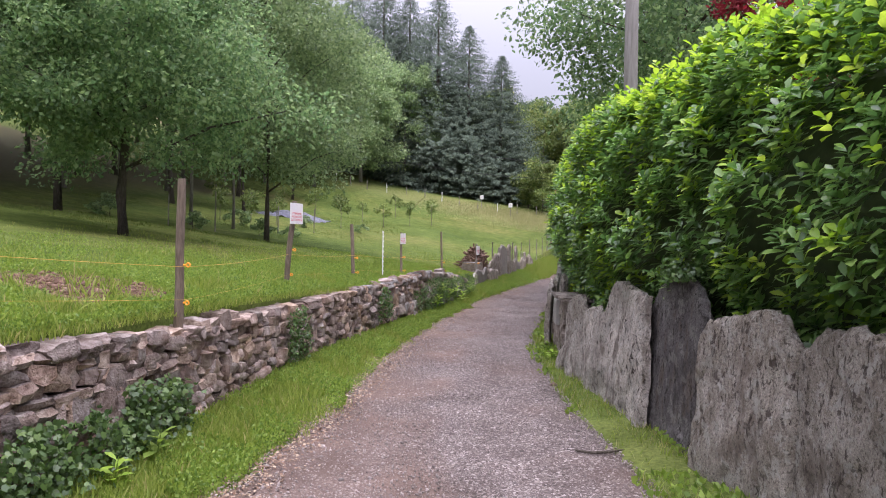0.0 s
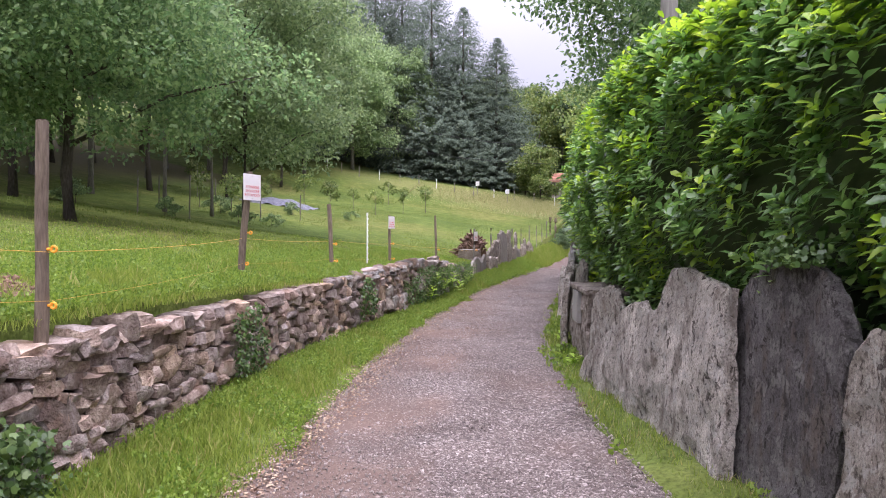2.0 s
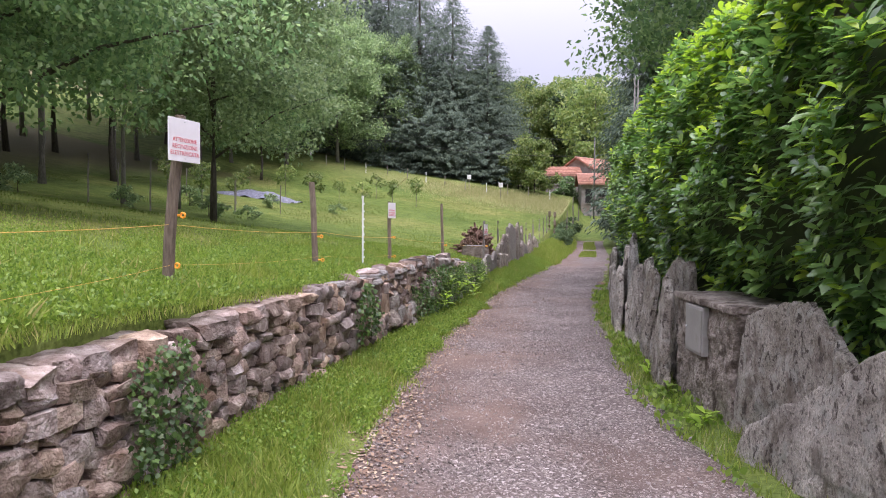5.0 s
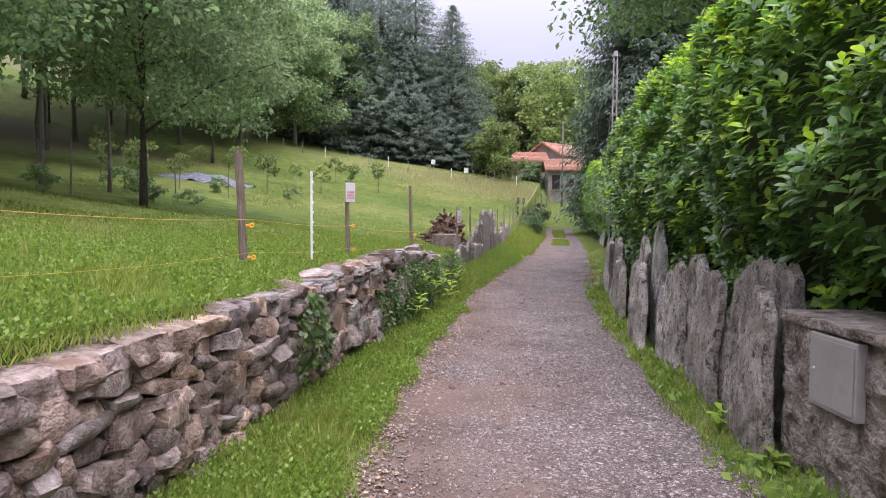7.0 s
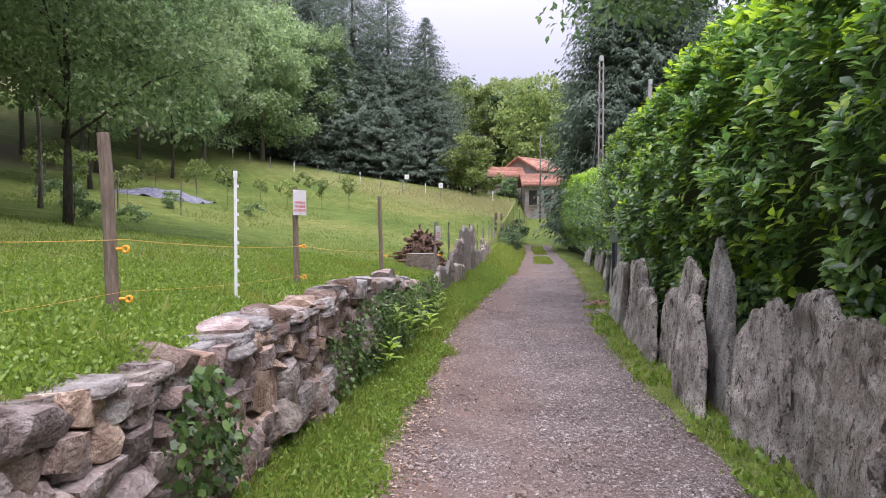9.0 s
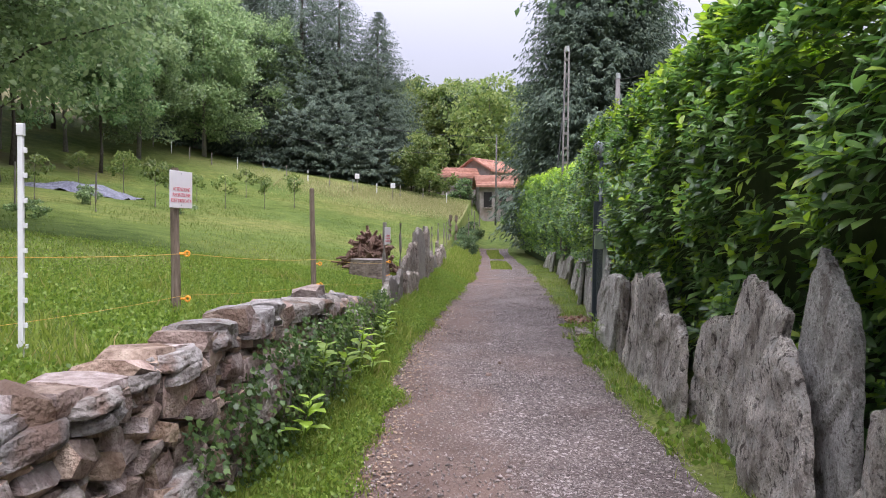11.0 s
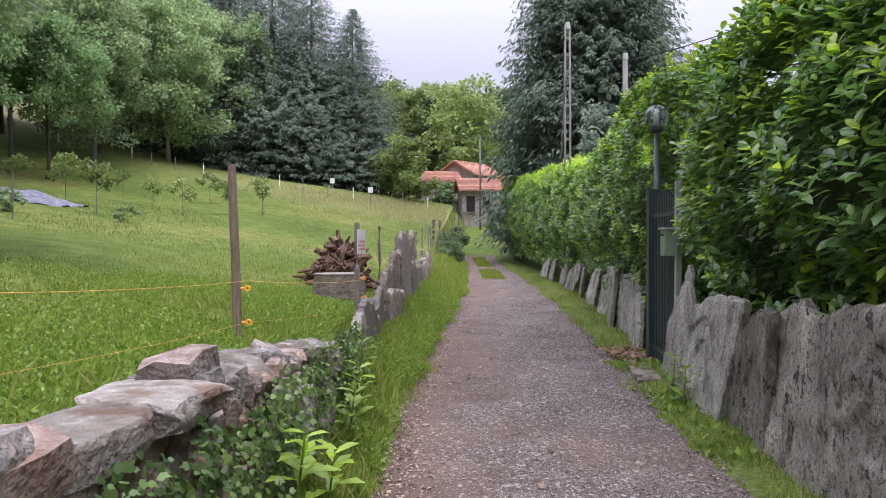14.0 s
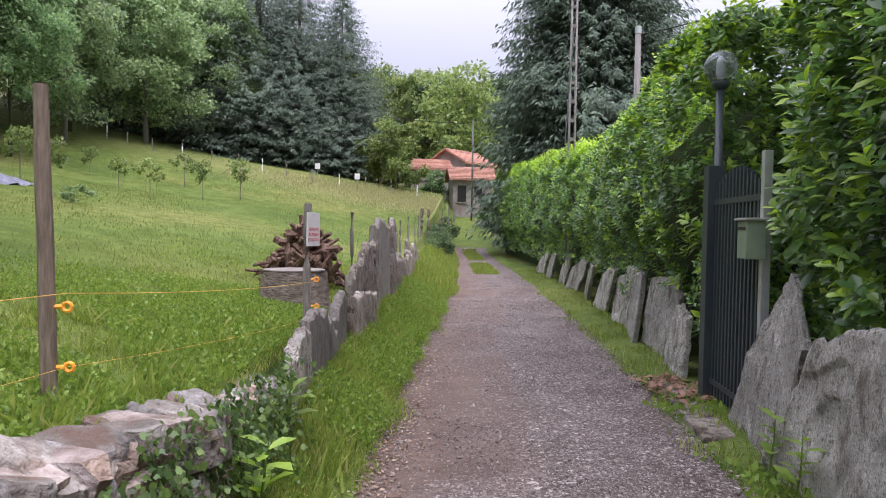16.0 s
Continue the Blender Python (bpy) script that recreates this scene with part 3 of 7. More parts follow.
WALL_TOP = curve([-20, 4, 6, 8, 10, 12, 14.5, 16, 18, 19.5, 20.8, 22, 23.2], [1.5, 1.2, 1.02, .95, .93, .97, 1.05, 1.08, 1.04, .95, .82, .66, .5], 0.5)
LANE_Z = curve([-30, 0, 4.5, 6, 50, 60, 70, 80, 100, 130, 220, 320, 4000], [2.2, .33, .03, 0, 0, .2, 1.2, 2.9, 6.2, 12, 32, 43, 55], 0.6)
FIELD_Z = curve([-30, 0, 4, 6.4, 9.7, 14.4, 18, 21.3, 24.6, 27.5, 32, 45, 56, 66, 74, 80, 100, 130, 220, 320, 4000], [2.4, 1.35, 1.14, 1.09, 1.0, .83, .70, .55, .54, .28, .3, .75, 1.2, 2.4, 3.7, 4.6, 6.2, 12, 32, 43, 55], 1.0)


def rough_noise(x, y, s):
    return noise.noise((x * s, y * s, 3.7))


def field(x, y):
    """The meadow's height left of the wall: it climbs away from the lane, and steeply under the wood."""
    u = float(WALL(y)) - x
    rise = .15 * (1 - math.exp(-max(u, 0) / .3)) + .135 * max(u, 0) + .010 * max(u - 17, 0) ** 1.6
    rise = min(rise, 30 + .05 * u)
    return float(FIELD_Z(y)) + rise + .12 * rough_noise(x, y, .22) * min(1, max(0, u - 5) / 5)


def lane_height(x, y):
    """The lane: two shallow wheel tracks and a low crown."""
    a, b = float(EDGE_L(y)), float(EDGE_R(y))
    w = (x - a) / max(b - a, .1)
    dip = -.025 * (math.exp(-((w - .27) / .12) ** 2) + math.exp(-((w - .74) / .12) ** 2))
    return float(LANE_Z(y)) + dip + .012 * rough_noise(x, y, 1.1)


def bank(x, y):
    """The grass verges beside the lane; by the standing slabs the left one climbs as a bank."""
    a, b = float(EDGE_L(y)), float(EDGE_R(y))
    z = float(LANE_Z(y))
    if x < a:
        w = min(1, (a - x) / max(a - float(WALL(y)), .2))
        z += w * float(np.interp(y, [0, 19, 24, 30, 45, 60, 80], [.06, .08, .32, .4, .75, .9, 1.2]))
    elif x > b:
        z += .06 * min(1, (x - b) / .3)
    return z + .02 * rough_noise(x, y, 2.3)


# ---- ground ----
def build_ground():
    us = [600, 400, 260, 170, 120, 90, 70, 56, 46, 39, 33, 28.5, 25, 22, 19.5, 17, 15, 13, 11.3, 9.8, 8.5, 7.4, 6.4, 5.6, 4.9, 4.2, 3.6, 3.1, 2.6, 2.2, 1.85, 1.5, 1.2, .95, .75, .58, .45]
    rs = [.3, .8, 1.5, 3, 5, 8, 12, 18, 27, 40, 60, 90, 140, 220, 400, 700]
    ys = list(np.arange(-12, 30, .3)) + list(np.arange(30, 62, .8)) + list(np.arange(62, 110, 2)) + [115, 122, 130, 140, 152, 166, 184, 206, 235, 270, 320, 400, 520, 700, 1000, 1500, 2200, 3500]
    verts, cover = [], []
    cols = 0
    for y in ys:
        row, cov = [], []
        w, a, b, s = float(WALL(y)), float(EDGE_L(y)), float(EDGE_R(y)), float(SLABS(y))
        for u in us:
            x = w - u
            row.append((x, y, field(x, y)))
            dry = max(0, 1 - abs(y - 73 + .3 * x) / 8) * float(np.interp(x, [-30, -8, 2], [0, .6, 1])) if 55 < y < 90 else 0
            litter = float(np.interp(u + 3 * rough_noise(x, y, .3), [24, 30], [0, 1])) if y < 60 else float(np.interp(y, [84, 92], [0, 1]))
            soil = 1.0 if ((x + 3.2) / .8) ** 2 + ((y - 6.6) / .9) ** 2 < 1 + .6 * rough_noise(x, y, 2.5) else 0
            cov.append((dry, litter * .9, soil * .9))
        low = bank(w, y) if y > 24 else float(LANE_Z(y)) - .05
        row += [(w - .36, y, field(w - .4, y) - .01), (w - .32, y, min(low, field(w - .4, y)))]
        cov += [(0, 0, 0), (0, 0, 0)]
        lane = [(w, .0), (w + .35 * (a - w), 0), (w + .7 * (a - w), 0), (a, 0)]
        for x, _ in lane:
            row.append((x, y, bank(x, y)))
            cov.append((0, 0, 0))
        for k in range(1, 8):
            x = a + (b - a) * k / 8
            row.append((x, y, lane_height(x, y) - .05))
            cov.append((0, 0, .5 if y < 62 else 0))
        for x in (b, b + .5 * (s - b), s):
            row.append((x, y, bank(x, y)))
            cov.append((0, 0, 0))
        for r in rs:
            row.append((s + r, y, float(LANE_Z(y)) + .06 + .02 * rough_noise(s + r, y, .5)))
            cov.append((0, .3, 0))
        cols = len(row)
        verts += row
        cover += cov
    faces = [(i * cols + j, i * cols + j + 1, (i + 1) * cols + j + 1, (i + 1) * cols + j) for i in range(len(ys) - 1) for j in range(cols - 1)]
    me = mesh_of("ground", verts, faces, True)
    at = me.color_attributes.new("cover", "FLOAT_COLOR", "POINT")
    at.data.foreach_set("color", np.c_[np.array(cover), np.ones(len(cover))].ravel())
    tagged(link("ground", me, M_TURF), "green hillside meadow turf with dry and bare patches", "ground", kind="structure")


def build_road():
    ys = list(np.arange(-12, 32, .16)) + list(np.arange(32, 63, .5))
    n = 22
    verts, cover = [], []
    for y in ys:
        a, b = float(EDGE_L(y)) - .12 + .13 * rough_noise(1, y, 1.7) + .06 * rough_noise(5, y, 6), float(EDGE_R(y)) + .12 + .13 * rough_noise(9, y, 1.5) + .06 * rough_noise(7, y, 6)
        for k in range(n + 1):
            x = a + (b - a) * k / n
            edge = min(k, n - k) / n
            verts.append((x, y, lane_height(x, y) + .012 * min(1, edge * 8) - .02 * (edge == 0)))
            w = k / n
            cover.append((max(0, .42 - .9 * w) + .24 * math.exp(-((w - .42) / .07) ** 2) * (.5 + rough_noise(w, y, .9)) - .1, 0, 0, 1))
    faces = [(i * (n + 1) + j, i * (n + 1) + j + 1, (i + 1) * (n + 1) + j + 1, (i + 1) * (n + 1) + j) for i in range(len(ys) - 1) for j in range(n)]
    me = mesh_of("road", verts, faces, True)
    me.color_attributes.new("cover", "FLOAT_COLOR", "POINT").data.foreach_set("color", np.array(cover, float).ravel())
    tagged(link("road", me, M_GRAVEL), "unpaved lane of grey-pink crushed gravel with brown dirt", "road", kind="structure")


build_ground()
build_road()


# ---- stones ----
def stone_shape(seed, rough=.16):
    """A rounded, chipped block in a unit cube."""
    r = random.Random(seed)
    bm = bmesh.new()
    bmesh.ops.create_cube(bm, size=1)
    bmesh.ops.subdivide_edges(bm, edges=bm.edges[:], cuts=1, use_grid_fill=True)
    for v in bm.verts:
        corner = sum(abs(c) > .4 for c in v.co)
        pull = {3: .80, 2: .95, 1: 1.04, 0: 1}[corner]
        v.co = v.co * pull + Vector((r.uniform(-1, 1), r.uniform(-1, 1), r.uniform(-1, 1))) * rough * .5
    me = bpy.data.meshes.new("stone")
    bm.to_mesh(me)
    bm.free()
    me.polygons.foreach_set("use_smooth", np.ones(len(me.polygons), bool))
    me.set_sharp_from_angle(angle=radians(34))
    return me


STONES = [stone_shape(k) for k in range(18)]
for _me in STONES:
    _me.materials.append(M_WALLSTONE)


def boulder_shape(seed):
    """A larger flaggy block with split edges, in a unit cube."""
    bm = bmesh.new()
    bmesh.ops.create_cube(bm, size=1)
    bmesh.ops.subdivide_edges(bm, edges=bm.edges[:], cuts=4, use_grid_fill=True)
    for v in bm.verts:
        c = v.co.copy()
        pull = {3: .84, 2: .95}.get(sum(abs(q) > .45 for q in c), 1)
        k = c * 2.1 + Vector((seed * 3.3, 0, 0))
        step = .015 * round(4 * noise.noise((c.z * 5 + seed, c.y, c.x))) / 2
        v.co = c * pull + Vector((noise.noise(k), noise.noise(k + Vector((9, 0, 0))), noise.noise(k + Vector((0, 9, 0))))) * .17 + Vector((c.x, c.y, 0)) * step
    me = bpy.data.meshes.new("cap_stone")
    bm.to_mesh(me)
    bm.free()
    me.polygons.foreach_set("use_smooth", np.ones(len(me.polygons), bool))
    me.set_sharp_from_angle(angle=radians(33))
    me.materials.append(M_WALLSTONE)
    return me


BOULDERS = [boulder_shape(k) for k in range(8)]
PALE_BOULDERS = [boulder_shape(k + 20) for k in range(6)]
for _me in PALE_BOULDERS:
    _me.materials[0] = M_FLAG


def flag_shape(seed):
    """A thick split block in a unit cube: flat top, chipped rim, a step or two where layers broke off."""
    bm = bmesh.new()
    bmesh.ops.create_cube(bm, size=1)
    bmesh.ops.subdivide_edges(bm, edges=bm.edges[:], cuts=6, use_grid_fill=True)
    skew = .16 * noise.noise((seed * 1.7, 2, 5)), .16 * noise.noise((seed * 2.3, 8, 1))
    for v in bm.verts:
        c = v.co.copy()
        edge = max(abs(c.x), abs(c.y)) * 2
        corner = 1 - .16 * max(0, abs(c.x * 2 * c.y * 2) - .5) / .5
        rim = 1 - .10 * max(0, abs(c.z) * 2 - .55) * edge ** 3
        layer = .05 * math.floor(2.2 * (c.z + .5) + .9 * noise.noise((c.x * 1.6, c.y * 1.6, seed)))
        k = corner * rim * (1 - layer * edge ** 4 * .8) + .09 * noise.noise((c.x * 2.2 + seed, c.y * 2.2, c.z * 1.2)) * edge
        bump = .05 * noise.noise((c.x * 6, c.y * 6, c.z * 4 + seed))
        v.co = Vector((c.x * k * (1 + skew[0] * c.y * 2) + bump * .5, c.y * k * (1 + skew[1] * c.x * 2) + bump * .5, c.z + .10 * noise.noise((c.x * 1.8 + seed, c.y * 1.8, 1)) + bump))
    me = bpy.data.meshes.new("cap_stone")
    bm.to_mesh(me)
    bm.free()
    me.polygons.foreach_set("use_smooth", np.ones(len(me.polygons), bool))
    me.set_sharp_from_angle(angle=radians(20))
    me.materials.append(M_FLAG)
    return me


FLAGS = [flag_shape(k) for k in range(7)]


def stone_rows(y0, y1, top, base):
    """Places for dry-laid courses along the wall's line: (place, size, turn)."""
    out, r = [], random.Random(11)
    z_of = 0.0
    level = 0
    while z_of < 1.3:
        h = r.uniform(.075, .145)
        y = y0 + r.uniform(0, .2)
        while y < y1:
            ln = min(.46, max(.11, r.gauss(.235, .085)))
            z = base(y) + z_of + h / 2 + .015 * r.uniform(-1, 1)
            if z + h * .3 < top(y):
                tall = h * r.uniform(.85, 1.25) if r.random() > .12 else h * 1.9
                out.append(((float(WALL(y + ln / 2)) - .13 - .05 * z_of + r.uniform(-.035, .035), y + ln / 2, z + (tall - h) / 2), (.30, ln * 1.06, tall * 1.12), (r.gauss(-3, 8), r.gauss(0, 5), r.gauss(0, 6))))
            y += ln
        z_of += h * .98
        level += 1
    y = y0
    caps = []
    while y < y1:                                  # capping stones, larger and flaggy towards the wall's end
        big = 13.5 < y < 19.3
        ln = r.uniform(.32, .70) if big else r.uniform(.18, .42) if y < 15 else r.uniform(.13, .28)
        h = r.uniform(.11, .18) if big else r.uniform(.09, .17)
        caps.append(((float(WALL(y + ln / 2)) - .19 + r.uniform(-.05, .05), y + ln / 2, top(y + ln / 2) - .03 + r.uniform(-.02, .02)), (r.uniform(.30, .42) if big else r.uniform(.28, .38), ln * 1.04, h), (r.gauss(0, 3), r.gauss(0, 4), r.gauss(0, 7)) if y < 19.3 else (r.gauss(0, 11), r.gauss(0, 11), r.gauss(0, 25))))
        if 12.8 < y < 15.9:                        # thin split plates lie in two or three layers here
            place, size, turn = caps.pop()
            for lift, thin in ((-.085, r.uniform(.06, .085)), (-.02, r.uniform(.055, .08)), (.035, r.uniform(.04, .06))):
                if lift < .03 or r.random() < .3:
                    caps.append(((place[0] + r.uniform(-.05, .07), place[1] + r.uniform(-.1, .1), place[2] + lift), (size[0] * r.uniform(.85, 1.15), size[1] * r.uniform(.75, 1.1), thin), (turn[0] * .5, turn[1] * .5, r.gauss(0, 6))))
        y += ln * .97
    for k in range(26):                            # loose blocks bulging from the face near the end
        y = r.uniform(14.5, 21.5)
        z = r.uniform(.15, .75)
        caps.append(((float(WALL(y)) - .08, y, base(y) + z), (r.uniform(.3, .4), r.uniform(.3, .55), r.uniform(.14, .24)), (r.gauss(0, 8), r.gauss(0, 8), r.gauss(0, 12))))
    return out, caps


def line_angle(line, y):
    return math.degrees(math.atan2(-(float(line(y + .3)) - float(line(y - .3))), .6))


def lay_stones(thing, rows, near, seed):
    r = random.Random(seed)
    far_v, far_f, count = [], [], 0
    for (p, s, t) in rows:
        m = pose(*p, t[0], t[1], t[2] + line_angle(WALL, p[1])) @ Matrix.Diagonal((*s, 1))
        me = r.choice(STONES)
        if near(p[1]) and count < 300:
            ob = new("stone", me)
            ob.matrix_world = m
            ob.parent = thing
            count += 1
        else:
            k = len(far_v)
            far_v += [m @ v.co for v in me.vertices]
            far_f += [[k + i for i in f.vertices] for f in me.polygons]
    ob = link("small_stones", mesh_of("small_stones", far_v, far_f, True), M_WALLSTONE_ALL, thing)
    ob.data.set_sharp_from_angle(angle=radians(42))
    tagged(ob, kind="stuff")


def strip_mesh(name, y0, y1, x_of, cross, step=.3):
    """A body swept along the lane: cross(y) gives its outline as (dx, z) pairs."""
    ys = np.arange(y0, y1 + .01, step)
    n = len(cross(y0))
    v = [(float(x_of(y)) + dx, y, z) for y in ys for dx, z in cross(float(y))]
    f = [(i * n + j, i * n + (j + 1) % n, (i + 1) * n + (j + 1) % n, (i + 1) * n + j) for i in range(len(ys) - 1) for j in range(n)]
    f += [tuple(range(n))[::-1], tuple((len(ys) - 1) * n + j for j in range(n))]
    return mesh_of(name, v, f)


def build_wall():
    thing = empty("dry_stone_wall", 0, 0, 0, "low dry-laid wall of grey-brown field stones", "wall")
    link("earth_core", strip_mesh("earth_core", 2.0, 23.2, WALL, lambda y: [(-.16, -.1), (-.16, float(WALL_TOP(y)) - .06), (-.42, float(WALL_TOP(y)) - .06), (-.42, -.1)]), M_EARTH, thing, "dark earth between the stones")
    rows, caps = stone_rows(1.2, 23.2, lambda y: float(WALL_TOP(y)), lambda y: float(LANE_Z(y)) - .06)
    lay_stones(thing, rows, lambda y: 7.0 < y < 14.5, 3)
    r = random.Random(6)
    for p, s, t in caps:
        ob = new("cap_stone", r.choice(FLAGS if 12.8 < p[1] < 15.9 or 13.5 < p[1] and r.random() < .65 else (BOULDERS if p[1] < 13.5 else PALE_BOULDERS)))
        ob.matrix_world = pose(*p, t[0], t[1], t[2] + line_angle(WALL, p[1])) @ Matrix.Diagonal((*s, 1))
        ob.parent = thing


build_wall()


def slab(thing, name, tops, y0, y1, thick=.13, line=SLABS, back=0.0, tilt=.06, seed=0, floor=-.12, material=None, label="", group="", category="standing stone"):
    """An upright rough slab: tops are (y, z) along its upper edge, y0 to y1 its foot; it leans back by tilt."""
    r = random.Random(seed * 7 + 5)
    tops = sorted(tops)
    t0, t1 = tops[0][0], tops[-1][0]
    cx, cz = 36, 40
    ty, tz = [p[0] for p in tops], [p[1] for p in tops]
    grid = [[], []]
    ym = (y0 + y1) / 2
    xm = float(line(ym)) + back
    slope = (float(line(ym + .4)) - float(line(ym - .4))) / .8 + .09 * math.sin(seed * 2.4)
    xm += .03 * math.cos(seed * 1.7)
    for side in (0, 1):
        for i in range(cx + 1):
            s = i / cx
            yt = t0 + (t1 - t0) * s
            yb = y0 - .02 + (y1 - y0 + .04) * s
            zt = float(np.interp(yt, ty, tz)) + .020 * r.uniform(-1, 1) + .030 * noise.noise((yt * 7, seed, 2)) + .03 * noise.noise((yt * 19, seed, 5))
            for j in range(cz + 1):
                q = j / cz
                z = floor + (zt - floor) * q
                y = yb + (yt - yb) * q + .018 * noise.noise((round(s) * 3 + seed * 2, z * 4, 1)) * abs(2 * s - 1) ** 3 + .012 * noise.noise((round(s) * 5 + seed, z * 17, 4)) * abs(2 * s - 1) ** 5
                rim = min(1, 30 * min(s, 1 - s) + .72, 22 * (1 - q) + .66)
                plate = noise.noise((y * 1.9 + z * .6 + seed, z * 1.1, seed * 3.1)) * 3.0
                groove = abs(noise.noise((y * 6.5 + z * 1.2, z * 1.7 + seed, seed * 1.3)))
                scar = max(0, noise.noise((y * 9 + z * 2.5 + seed * 5, z * 3.6, seed)) - .12)
                nz = .022 * (math.floor(plate) + min(1, (plate - math.floor(plate)) * 8)) + .014 * noise.noise((y * 1.6 + seed, z * 1.2, seed)) + .010 * max(0, .2 - groove) / .2 + .035 * scar + .007 * noise.noise((y * 15, z * 12, seed)) + .005 * noise.noise((y * 35, z * 29, seed))
                x = xm + slope * (y - ym) + tilt * z + (-1 if side == 0 else 1) * thick * .5 * rim + (nz if side == 0 else nz * .6)
                grid[side].append((x, y, z))
    n = cz + 1
    v = grid[0] + grid[1]
    o = len(grid[0])
    f = []
    for i in range(cx):
        for j in range(cz):
            a = i * n + j
            f.append((a, a + 1, a + n + 1, a + n))
            f.append((o + a, o + a + n, o + a + n + 1, o + a + 1))
    for i in range(cx):
        a = i * n + cz
        f.append((a, o + a, o + a + n, a + n))
        a = i * n
        f.append((a, a + n, o + a + n, o + a))
    for j in range(cz):
        f.append((j, o + j, o + j + 1, j + 1))
        a = cx * n + j
        f.append((a, a + 1, o + a + 1, o + a))
    me = mesh_of(name, v, f, True)
    me.set_sharp_from_angle(angle=radians(17))
    ob = link(name, me, material or M_SLAB, thing)
    return tagged(ob, label, category, group) if label else ob


